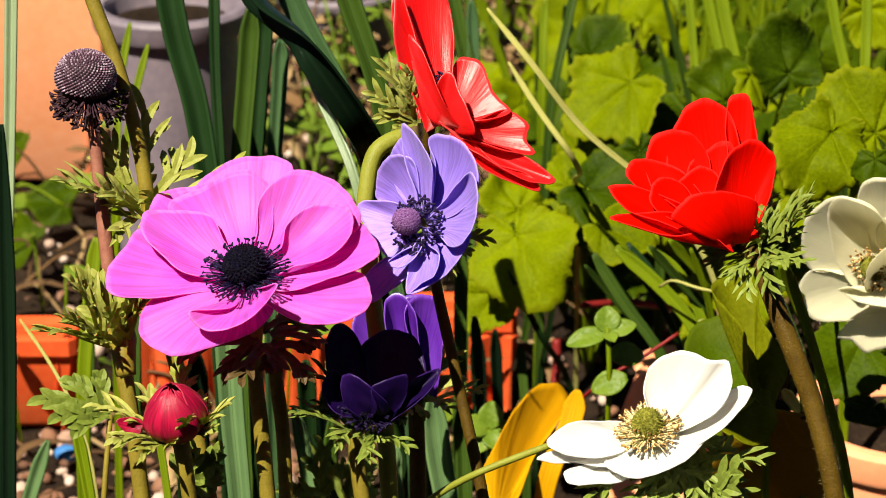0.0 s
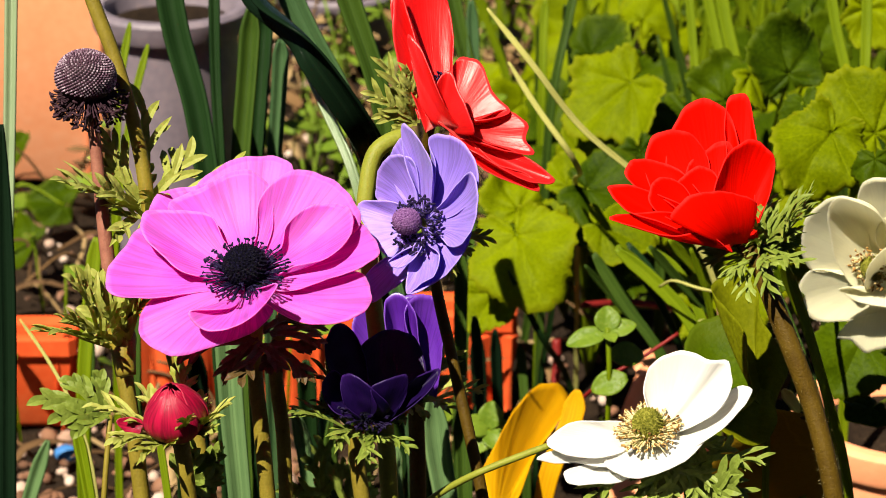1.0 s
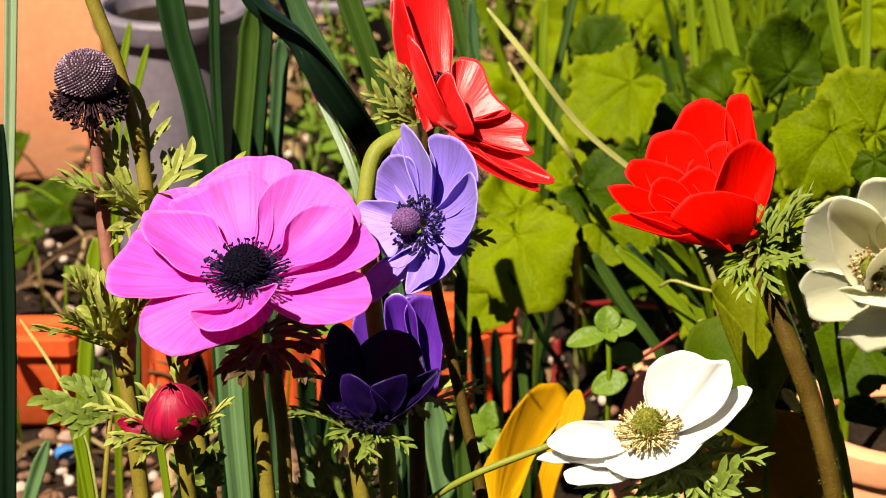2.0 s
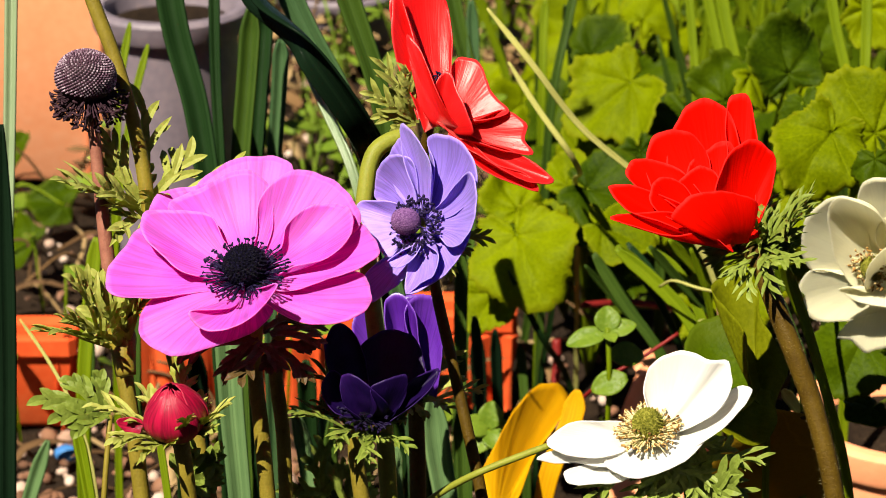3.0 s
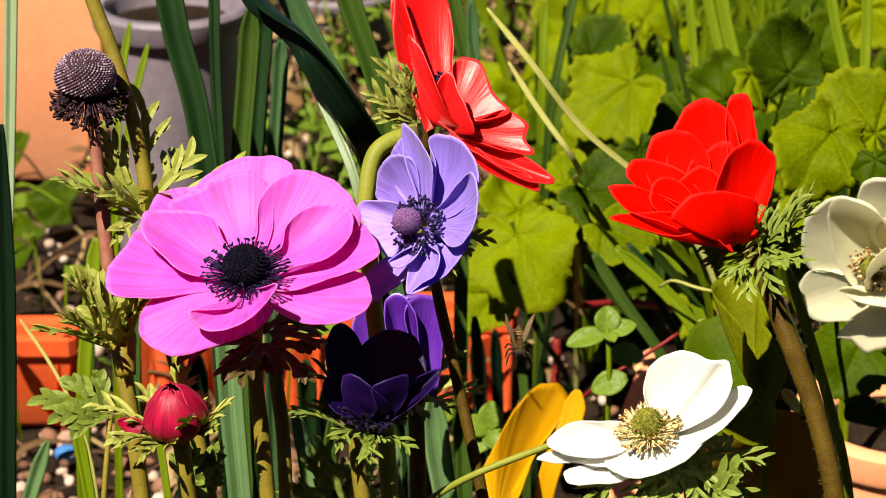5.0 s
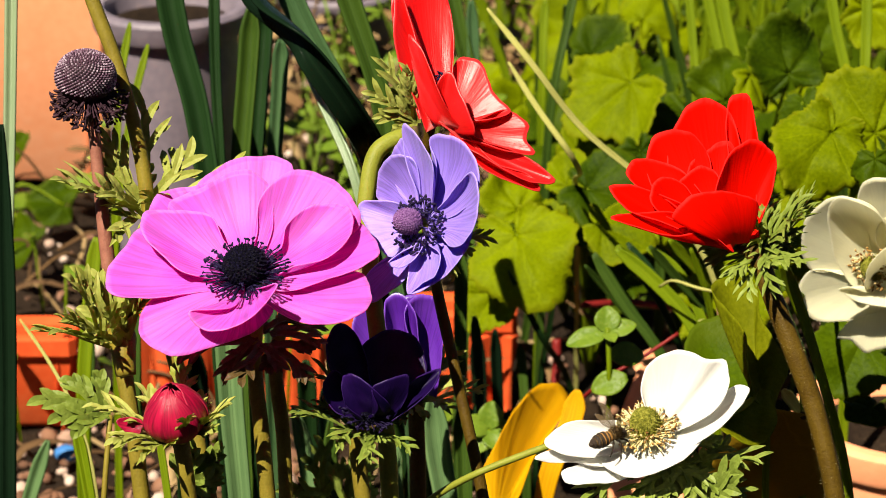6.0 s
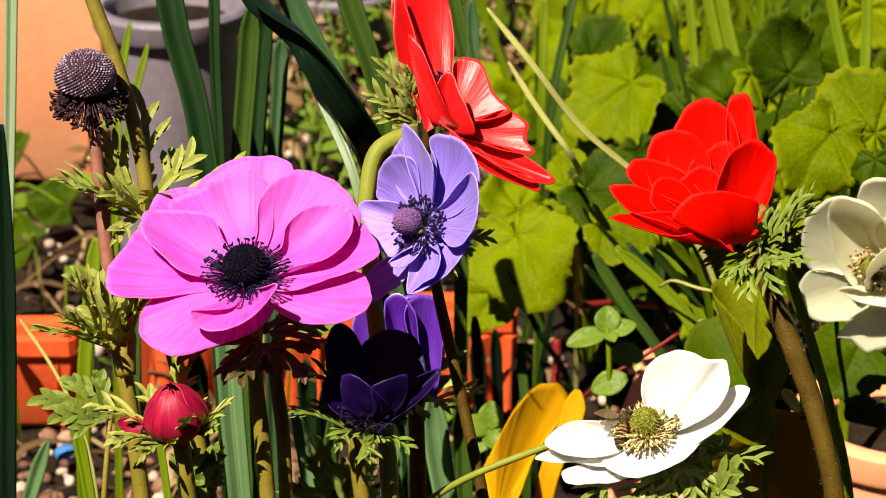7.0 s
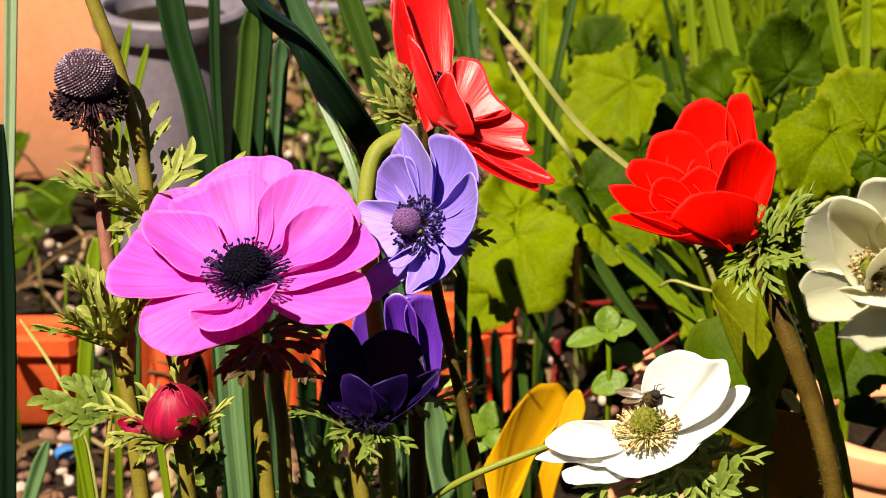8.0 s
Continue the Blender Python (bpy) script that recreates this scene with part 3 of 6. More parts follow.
def fan_petal(ob, head, turn, material, claw, rim, bow=0.1, foot=0.11, label=""):
    """A petal of a flower at head, its outline shaped to fit the camera's view. claw and each point of the rim: bearing
    about the flower's axis in degrees, reach and rise in millimetres.
    """
    turn = np.asarray(turn)

    def place(q):
        return np.array((q[1] * math.cos(radians(q[0])), q[1] * math.sin(radians(q[0])), q[2])) * 0.001 @ turn.T + np.asarray(head)

    pts = [place(q) for q in rim]
    radial = sum(pts) / len(pts) - np.asarray(head)
    radial = radial - turn[:, 2] * (radial @ turn[:, 2])
    inner = turn[:, 2] - radial / (np.linalg.norm(radial) + 1e-9)
    return part("petal", fan_sheet(place(claw), pts, bow * 0.65, inner, int(abs(claw[0]) * 13), foot=foot), material, ob, label)


def bud_petal(ob, head, turn, material, az, radius, height, half, seed):
    """A petal that hugs a closed egg-shaped bud: its bearing and half width in degrees, the bud's radius and height in millimetres."""
    u = np.linspace(-1, 1, 25)[None, :]
    s = np.linspace(0.03, 1, 21)[:, None]
    t = s * (0.97 - 0.10 * u ** 2 - 0.02 * np.sin(9 * u + seed))
    a = np.radians(az + half * u * (0.55 + 0.6 * np.sin(math.pi * t) ** 0.7))
    r = radius * np.sin(math.pi * np.clip(t, 0, 1) ** 0.86) ** 0.72 * (1 + 0.02 * np.sin(16 * u + seed) * s) + 0.25 * u ** 4
    z = height * t - 0.6
    loc = np.stack([r * np.cos(a), r * np.sin(a), np.broadcast_to(z, r.shape)], axis=2) * 0.001
    uv = np.stack([np.broadcast_to(u * 0.5 + 0.5, r.shape), np.broadcast_to(s, r.shape)], axis=2)
    return part("petal", Geo().shell(loc @ np.asarray(turn).T + np.asarray(head), uv, 0.0003), material, ob)


def bract_ring(parent, centre, turn, count, length, pitch, seed, material, width=0.0022, spread=1.0, az0=0, label="", droop=0.0, r0=0.002, sweep=360):
    turn = np.asarray(turn)
    for k in range(count):
        az = radians(az0 + sweep * k / count + 12 * math.sin(seed + k * 2.1))
        pt = radians(pitch + 10 * math.sin(seed * 3 + k * 1.7))
        d = np.array((math.cos(az) * math.cos(pt), math.sin(az) * math.cos(pt), math.sin(pt))) @ turn.T
        up = np.array((-math.cos(az) * math.sin(pt), -math.sin(az) * math.sin(pt), math.cos(pt))) @ turn.T
        at = np.asarray(centre) + np.array((math.cos(az), math.sin(az), 0)) @ turn.T * r0
        part("bract", feathery(at, d, up, length * (1 + 0.15 * math.sin(seed + 5 * k)), seed * 31 + k, spread, width, 3, droop), material, parent, label, crease=30)


def anemone(label, stem_pts, radii, stem_mat, axis, up, spread=0.4):
    """A plant on its stem: the Empty at its foot and the stem; returns the thing and the turn of its flower."""
    line = grounded(stem_pts, spread)
    ob = thing("anemone", line[-1], label, "flower", "anemones in the bed")
    part("stem", stem(line, *radii), stem_mat, ob)
    return ob, frame_of(axis, up)


def centre_of(ob, head, turn, knob_r, knob_h, knob_mat, count, inner, outer, rise, fil_mat, ant_mat, seed, anther=0.0007, lift=0.001, grain=0.05, dome_lift=0.0):
    base = np.asarray(head) + np.asarray(turn)[:, 2] * lift
    part("pistil_dome", knob(base + np.asarray(turn)[:, 2] * dome_lift, turn, knob_r, knob_h, seed, grain), knob_mat, ob)
    part("pistil_cluster", studs(base + np.asarray(turn)[:, 2] * dome_lift, turn, knob_r, knob_h, 260, knob_r * 0.065), knob_mat, ob, kind="stuff")
    fil, ant = stamens(base, turn, count, inner, outer, rise, seed, anther)
    part("filament_ring", fil, fil_mat, ob, kind="stuff")
    part("anther_ring", ant, ant_mat, ob, kind="stuff")



# ---------- ground ----------
def ground_sheet():
    ax = np.concatenate([-np.geomspace(60, 0.9, 10), np.linspace(-0.8, 0.8, 110), np.geomspace(0.9, 60, 10)])
    ay = np.concatenate([-np.geomspace(60, 0.9, 10), np.linspace(-0.8, 1.9, 170), np.geomspace(2, 60, 10)])
    verts, faces = [], []
    for y in ay:
        for x in ax:
            near = 1 if abs(x) < 0.85 and -0.85 < y < 1.95 else 0
            z = near * (0.008 * noise.fractal(Vector((x * 9, y * 9, 0)), 1, 2, 3) + 0.003 * noise.noise(Vector((x * 60, y * 60, 3)))) - 0.004
            verts.append((x, y, z))
    n = len(ax)
    for j in range(len(ay) - 1):
        for i in range(n - 1):
            a = j * n + i
            faces.append((a, a + 1, a + n + 1, a + n))
    tagged(part("ground", Geo().add(verts, faces), SOIL), "dark brown crumbly garden soil", "ground", kind="structure")


ground_sheet()


def sky_block_wall():
    """An unseen plain wall, added behind the camera to cut sky light on the bed."""
    b = bmesh.new()
    bmesh.ops.create_cube(b, size=1, matrix=Matrix.Translation((0, -2.6, 1.15)) @ Matrix.Diagonal((7, 0.2, 2.3, 1)))
    bmesh.ops.bevel(b, geom=b.edges[:], offset=0.02, segments=2, affect="EDGES")
    me = bpy.data.meshes.new("wall_south")
    b.to_mesh(me)
    b.free()
    me.materials.append(WALL)
    tagged(new("wall_south", me), "unseen dark brown wall added behind the camera to cut sky light", "wall", kind="structure")


sky_block_wall()


def gravel():
    rng = random.Random(5)
    g = Geo()
    for _ in range(2600):
        x, y = rng.uniform(-0.42, 0.45), rng.uniform(0.05, 1.35)
        if x > 0.0 and y < 0.85 and rng.random() < 0.6:
            continue
        r = 0.0016 + 0.0045 * rng.random() ** 2.2
        ax = frame_of((rng.uniform(-1, 1), rng.uniform(-1, 1), rng.uniform(0.3, 1)))
        g.ball((x, y, r * 0.3), (ax * np.array((1, rng.uniform(0.6, 0.95), rng.uniform(0.45, 0.8)))).T * r, 7, 5, 0.12)
    for _ in range(330):
        x, y = rng.uniform(-0.27, -0.06), rng.uniform(0.26, 0.45)
        r = 0.0018 + 0.0045 * rng.random() ** 1.6
        ax = frame_of((rng.uniform(-1, 1), rng.uniform(-1, 1), rng.uniform(0.3, 1)))
        g.ball((x, y, r * 0.35), (ax * np.array((1, rng.uniform(0.6, 0.95), rng.uniform(0.45, 0.8)))).T * r, 8, 6, 0.10)
    tagged(part("gravel", g, GRAVEL), "scattered brown and grey pebbles on the soil", "gravel", kind="stuff")


gravel()


def litter():
    """Dry stalks, twigs and curled scraps between the plants."""
    rng = random.Random(8)
    g = Geo()
    for _ in range(1900):
        x, y = rng.uniform(-0.42, 0.42), rng.uniform(0.35, 1.4)
        if (x > 0.02 or x < -0.16) and y < 0.85 and rng.random() < 0.7:
            continue
        a, l = rng.uniform(0, 6.3), rng.uniform(0.015, 0.06)
        z0, z1 = rng.uniform(0, 0.01), rng.uniform(0, 0.07) * rng.random()
        d = Vector((math.cos(a), math.sin(a), 0)) * l
        p0, p2 = Vector((x, y, z0)), Vector((x, y, z1 + 0.004)) + d
        p1 = (p0 + p2) / 2 + Vector((rng.uniform(-0.01, 0.01), rng.uniform(-0.01, 0.01), rng.uniform(0, 0.015)))
        if rng.random() < 0.6:
            r = rng.uniform(0.0004, 0.0012)
            g.tube(curve_points([p0, p1, p2], 3), [r] * 7, 5)
        else:
            finger(g, [p0, p1, p2], rng.uniform(0.003, 0.009), 0.3)
    tagged(part("dry_litter", g, LITTER), "tangle of dry brown stalks and leaf scraps", "plant litter", kind="stuff")


litter()


# ---------- pots ----------
def trough(name, label, category, x0, x1, y0, depth, h, wall, rib, material):
    """A long terracotta box, ribbed or plain, filled with soil."""
    ob = thing(name, ((x0 + x1) / 2, y0 + depth / 2, 0), label, category)
    g = Geo()
    u = np.linspace(0, 1, 200)

    def loop(inset, z, flute):
        pts = []
        per = 2 * ((x1 - x0) + depth)
        for t in u[:-1]:
            s = t * per
            w, d = x1 - x0, depth
            if s < w:
                q, nrm = (x0 + s, y0), (0, -1)
            elif s < w + d:
                q, nrm = (x1, y0 + s - w), (1, 0)
            elif s < 2 * w + d:
                q, nrm = (x1 - (s - w - d), y0 + d), (0, 1)
            else:
                q, nrm = (x0, y0 + d - (s - 2 * w - d)), (-1, 0)
            k = -inset + flute * (0.5 + 0.5 * math.cos(s / 0.0155 * 2 * math.pi))
            cx, cy = (x0 + x1) / 2, y0 + d / 2
            pts.append((q[0] + nrm[0] * k, q[1] + nrm[1] * k, z))
        return pts

    rows = [loop(0.008, 0.0, 0.0), loop(0.006, 0.003, rib), loop(0.001, h - 0.012, rib), loop(0.0, h - 0.011, 0.0), loop(-0.002, h - 0.009, 0), loop(-0.002, h - 0.001, 0), loop(-0.001, h, 0), loop(wall - 0.002, h, 0), loop(wall, h - 0.002, 0), loop(wall + 0.004, 0.004, 0)]
    m = len(rows[0])
    verts = [p for r in rows for p in r]
    faces = [(j * m + i, j * m + (i + 1) % m, (j + 1) * m + (i + 1) % m, (j + 1) * m + i) for j in range(len(rows) - 1) for i in range(m)]
    part("body", g.add(verts, faces), material, ob, crease=35)
    fill = Geo()
    nx, ny = 60, 14
    vs = [(x0 + 0.007 + (x1 - x0 - 0.014) * i / nx, y0 + 0.007 + (depth - 0.014) * j / ny, h - 0.014 + 0.004 * noise.noise(Vector((i * 0.7, j * 0.7, 1)))) for j in range(ny + 1) for i in range(nx + 1)]
    fs = [(j * (nx + 1) + i, j * (nx + 1) + i + 1, (j + 1) * (nx + 1) + i + 1, (j + 1) * (nx + 1) + i) for j in range(ny) for i in range(nx)]
    part("soil_fill", fill.add(vs, fs), SOIL, ob)


trough("edging_trough", "long narrow orange terracotta trough in full sun", "planter", -0.34, -0.180, 0.452, 0.026, 0.051, 0.006, 0.0, TERRACOTTA)
trough("edging_trough", "orange terracotta trough with fluted face, half hidden by stalks", "planter", -0.152, 0.0345, 0.470, 0.026, 0.056, 0.006, 0.004, TERRACOTTA)
trough("square_planter", "large pale orange terracotta planter, sunlit plain face", "planter", -0.52, -0.206, 0.80, 0.075, 0.135, 0.010, 0.0, CLAY_PALE)


def pot(name, label, where, r_top, r_low, height, rim_h, rim_out, material, wall=0.006, soil=0.012):
    ob = thing(name, where, label, "plant pot")
    prof = [(0.0, 0.0), (r_low - 0.002, 0.0), (r_low, 0.002), (r_top - rim_out, height - rim_h), (r_top - 0.001, height - rim_h + 0.001), (r_top, height - rim_h + 0.003), (r_top + 0.001, height - 0.002), (r_top - 0.001, height), (r_top - wall, height), (r_top - wall - 0.002, height - 0.003), (r_low - wall, wall), (0.0, wall)]
    part("body", Geo().lathe(prof, where, 72), material, ob, crease=35)
    k, rs = height - soil, r_top - wall - 0.001 - (r_top - r_low) * soil / height
    rings = [(rs * t, k + 0.002 * math.sin(9 * t)) for t in np.linspace(1, 0, 9)]
    part("soil_fill", Geo().lathe(rings, where, 48), SOIL, ob)
    return ob


pot("glazed_pot", "blue-grey pot with a thick rounded rim", (-0.1500, 0.6730, 0.0000), 0.043, 0.034, 0.154, 0.014, 0.006, GLAZE)
pot("glazed_pot", "blue-grey pot half hidden behind leaves", (-0.0748, 1.0683, 0.0000), 0.045, 0.036, 0.05, 0.012, 0.005, GLAZE)
pot("terracotta_pot", "small upturned terracotta pot behind the white anemone", (0.1090, 0.3978, 0.0000), 0.020, 0.037, 0.063, 0.006, 0.001, CLAY_PALE, 0.012, 0.006)
pot("terracotta_pot", "pale terracotta pot at the edge of the bed", (0.2083, 0.3592, 0.0000), 0.050, 0.042, 0.056, 0.016, 0.004, CLAY_PALE)

pebble = thing("blue_pebble", (-0.1818, 0.4292, 0.0000), "small blue pebble among the gravel", "pebble")
part("stone", Geo().ball((-0.1806, 0.4218, 0.0040), np.eye(3) * np.array((0.006, 0.005, 0.004)), 14, 8, 0.06), BLUE_STONE, pebble)



# ---------- anemones ----------
MM = 0.001

# pink, wide open
head = (-0.0546, -0.0135, 0.2759)
pink, turn = anemone("large open magenta-pink anemone with a blue-black centre", [(-0.0529, -0.0023, 0.2637), (-0.0539, -0.0055, 0.2476), (-0.0521, -0.0110, 0.2287), (-0.0503, -0.0168, 0.2090)], (0.0021, 0.0024), STEM_GREEN, (-0.04, -0.38, 0.92), (0, 1, 0))
fan_petal(pink, head, turn, PINK, (88, 6.1, -0.0), ((115, 36.7, 6.0), (104, 38.2, 9.0), (92, 39.3, 11.0), (78, 40.0, 11.0), (70, 37.4, 10.0), (70, 31.0, 6.0)), 0.1)
fan_petal(pink, head, turn, PINK, (115, 4.9, -0.0), ((140, 29.5, 2.0), (142, 36.1, 5.0), (134, 38.6, 7.0), (124, 37.1, 8.0), (116, 34.4, 9.0), (104, 35.0, 7.0), (96, 25.2, 4.0)), 0.12)
fan_petal(pink, head, turn, PINK, (96, 4.4, 0.6), ((137, 29.7, 3.0), (131, 34.6, 6.0), (118, 31.8, 9.0), (101, 33.0, 11.0), (89, 32.3, 12.0), (79, 29.3, 10.0), (69, 20.2, 5.0)), 0.12)
fan_petal(pink, head, turn, PINK, (54, 4.7, 1.0), ((80, 15.7, 4.0), (82, 23.0, 8.0), (75, 30.2, 11.0), (65, 34.8, 12.0), (50, 36.8, 11.0), (36, 37.6, 9.0), (25, 35.2, 6.0), (22, 22.7, 3.0)), 0.13)
fan_petal(pink, head, turn, PINK, (153, 4.0, 0.0), ((149, 18.3, 1.0), (147, 36.0, 3.0), (163, 37.1, 3.0), (179, 39.7, 3.0), (-174, 38.2, 2.0), (-168, 29.6, 1.0), (-166, 14.8, -0.0)), 0.08)
fan_petal(pink, head, turn, PINK, (152, 3.0, 1.5), ((120, 13.4, 5.0), (119, 20.7, 8.0), (135, 28.7, 9.0), (145, 34.7, 9.0), (153, 33.4, 8.0), (166, 24.4, 6.0), (178, 17.3, 4.0), (-177, 10.6, 2.5)), 0.12)
fan_petal(pink, head, turn, PINK, (14, 5.3, 0.0), ((34, 19.6, 2.0), (35, 35.6, 4.0), (20, 36.2, 5.0), (6, 37.7, 5.0), (1, 33.0, 3.5), (-6, 22.8, 2.0), (-23, 11.7, -0.0)), 0.07)
fan_petal(pink, head, turn, PINK, (21, 5.6, 1.5), ((37, 12.1, 5.0), (49, 17.3, 8.0), (47, 24.5, 10.0), (37, 31.8, 10.0), (29, 33.9, 10.0), (13, 29.4, 8.0), (5, 23.0, 6.0), (7, 12.6, 3.0)), 0.13)
fan_petal(pink, head, turn, PINK, (-151, 1.4, -1.0), ((179, 17.0, -1.0), (-172, 26.7, -2.0), (-162, 31.4, -3.0), (-152, 33.1, -5.0), (-132, 29.3, -6.0), (-115, 21.0, -6.0), (-82, 15.2, -5.0), (-47, 11.0, -3.0)), -0.04)
fan_petal(pink, head, turn, PINK, (-32, 6.1, -1.0), ((3, 12.1, -2.0), (12, 24.4, -2.0), (3, 31.9, -1.0), (-11, 35.7, -0.0), (-21, 35.8, 0.0), (-31, 30.0, -2.0), (-39, 22.9, -3.5), (-46, 14.3, -3.5), (-52, 9.9, -2.0)), 0.08)
fan_petal(pink, head, turn, PINK, (-82, 4.5, 0.5), ((-105, 11.0, 1.0), (-125, 16.8, 3.0), (-135, 21.6, 4.0), (-125, 22.1, 1.0), (-104, 20.2, 1.0), (-85, 19.0, 4.0), (-67, 18.4, 9.0), (-54, 17.0, 12.0), (-62, 13.1, 9.0)), 0.05)
centre_of(pink, head, turn, 5.9 * MM, 8.5 * MM, BLACK_KNOB, 140, 5.5 * MM, 12.4 * MM, 3.0 * MM, BLACK_BLUE, BLACK_BLUE, 4, 0.62 * MM, 2 * MM, dome_lift=1 * MM)
bract_ring(pink, (-0.0505, -0.0059, 0.2548), frame_of((0.1, -0.3, 0.95)), 5, 0.021, -8, 3, BRACT_DARK, 0.0035, 1.0, 20, "dark brown-green divided bract", 0.35)

# lilac, nodding on a hooked stem
head = (-0.0052, 0.0107, 0.2825)
lilac, turn = anemone("open lilac-blue anemone nodding on a hooked stem", [(-0.0070, 0.0338, 0.2863), (-0.0115, 0.0411, 0.2990), (-0.0186, 0.0380, 0.2968), (-0.0226, 0.0313, 0.2854), (-0.0215, 0.0245, 0.2631), (-0.0187, 0.0163, 0.2376), (-0.0158, 0.0037, 0.1983)], (0.0025, 0.0026), STEM_LIME, (-0.66, -0.6, 0.46), (0, 0, 1), 0.2)
fan_petal(lilac, head, turn, LILAC, (144, 4.6, -0.0), ((152, 16.7, 2.0), (142, 23.3, 4.0), (132, 25.0, 6.0), (122, 25.9, 7.0), (112, 20.7, 6.0), (107, 10.4, 3.0)), 0.12)
fan_petal(lilac, head, turn, LILAC, (167, 4.8, -0.0), ((170, 14.5, 1.0), (173, 20.6, 2.0), (158, 21.9, 5.0), (140, 21.5, 8.0), (123, 20.5, 9.0), (111, 18.2, 8.0), (111, 10.3, 4.0)), 0.2)
fan_petal(lilac, head, turn, LILAC, (90, 2.9, -0.0), ((86, 10.2, 3.0), (89, 18.8, 6.0), (97, 23.6, 8.0), (84, 27.0, 10.0), (69, 28.6, 9.0), (53, 28.6, 8.0), (38, 25.8, 6.0), (30, 16.1, 3.0)), 0.14)
fan_petal(lilac, head, turn, LILAC, (109, 3.4, 1.0), ((109, 8.3, 5.0), (117, 17.1, 8.0), (115, 24.7, 11.0), (111, 27.1, 13.0), (96, 23.5, 13.0), (78, 18.3, 10.0), (72, 11.7, 6.0)), 0.1)
fan_petal(lilac, head, turn, LILAC, (-169, 3.8, -0.0), ((160, 10.1, 3.0), (172, 16.4, 5.0), (-178, 23.0, 6.0), (-162, 19.2, 5.0), (-136, 15.4, 4.0), (-120, 13.5, 2.0), (-129, 8.5, 1.0)), 0.12)
fan_petal(lilac, head, turn, LILAC, (-78, 0.8, -1.0), ((-1, 12.8, -0.0), (11, 19.9, 2.0), (-6, 20.1, 2.0), (-31, 19.2, 2.0), (-54, 18.9, 2.0), (-70, 20.7, 4.0), (-74, 14.7, 1.0), (-74, 7.9, -0.0)), 0.12)
fan_petal(lilac, head, turn, LILAC, (40, 2.3, 1.0), ((51, 11.0, 4.0), (48, 21.2, 8.0), (45, 28.3, 10.0), (31, 27.9, 9.0), (14, 26.0, 8.0), (1, 22.8, 7.0), (-8, 16.6, 5.0), (-4, 7.4, 2.0)), 0.14)
fan_petal(lilac, head, turn, LILAC, (-139, 4.7, -1.0), ((-128, 13.9, 1.0), (-124, 22.5, 3.0), (-120, 25.7, 4.0), (-108, 27.5, 3.0), (-97, 20.7, 2.0), (-86, 14.3, 1.0), (-79, 8.0, -0.0)), 0.12)
fan_petal(lilac, head, turn, LILAC, (-50, 2.1, 1.0), ((-33, 7.0, 3.0), (-23, 15.7, 5.0), (-35, 18.2, 5.0), (-62, 18.6, 4.0), (-72, 20.4, 4.0), (-79, 13.6, 3.0)), 0.15)
fan_petal(lilac, head, turn, LILAC, (-52, 2.7, 1.5), ((-64, 5.9, 4.0), (-93, 9.7, 6.0), (-101, 14.2, 7.0), (-84, 13.3, 6.0), (-61, 10.5, 5.0), (-42, 6.2, 3.0)), 0.1)
centre_of(lilac, head, turn, 3.7 * MM, 7.2 * MM, MAUVE, 150, 3.5 * MM, 9.6 * MM, 2.8 * MM, LILAC, BLACK_BLUE, 9, 0.75 * MM, 1.5 * MM, dome_lift=3.5 * MM)
bract_ring(lilac, (-0.0023, 0.0236, 0.2742), frame_of((0.4, 0.8, -0.1)), 6, 0.012, 5, 5, BRACT, 0.002, 1.0, 0)

# scarlet, turned away
head = (-0.0030, 0.0436, 0.3052)
scarlet, turn = anemone("scarlet anemone seen from the side, petals glossy in sun", [(-0.0037, 0.0453, 0.3013), (-0.0061, 0.0469, 0.2868), (-0.0032, 0.0390, 0.2590), (0.0037, 0.0241, 0.2303), (0.0120, 0.0081, 0.1959)], (0.0015, 0.0018), STEM_DARK, (0.72, -0.22, 0.64), (0, 0, 1), 0.3)
fan_petal(scarlet, head, turn, CORAL, (-12, 3.4, 0.1), ((66, 10.5, -3.0), (66, 24.3, 0.4), (64, 39.7, 8.0), (54, 42.7, 14.3), (44, 35.3, 15.4), (35, 25.0, 12.2), (24, 13.6, 7.6)), 0.1, 0.14)
fan_petal(scarlet, head, turn, CORAL, (-103, 3.9, 1.4), ((101, 6.1, -1.5), (85, 17.7, 0.7), (75, 32.2, 6.8), (70, 38.5, 10.7), (71, 28.5, 9.2), (79, 15.3, 6.7), (90, 5.4, 5.5)), 0.1, 0.14)
fan_petal(scarlet, head, turn, CORAL, (-121, 6.8, 3.4), ((165, 4.4, 0.2), (97, 11.7, 3.4), (83, 23.0, 8.7), (88, 18.7, 9.8), (101, 13.1, 9.7), (141, 6.9, 8.4), (-146, 5.8, 6.9)), 0.08, 0.14)
fan_petal(scarlet, head, turn, CORAL, (-62, 6.1, 0.3), ((22, 12.5, 6.1), (22, 19.8, 10.1), (11, 20.1, 13.6), (-6, 16.2, 14.3), (-28, 13.6, 14.2), (-59, 15.7, 16.9), (-72, 12.2, 12.5), (-81, 8.6, 6.9)), 0.08, 0.14)
fan_petal(scarlet, head, turn, CORAL, (-91, 5.2, 1.1), ((123, 4.4, 5.5), (103, 7.2, 8.5), (79, 7.8, 12.3), (149, 3.0, 12.4), (-140, 7.3, 12.4), (-120, 12.7, 10.1)), 0.12, 0.14)
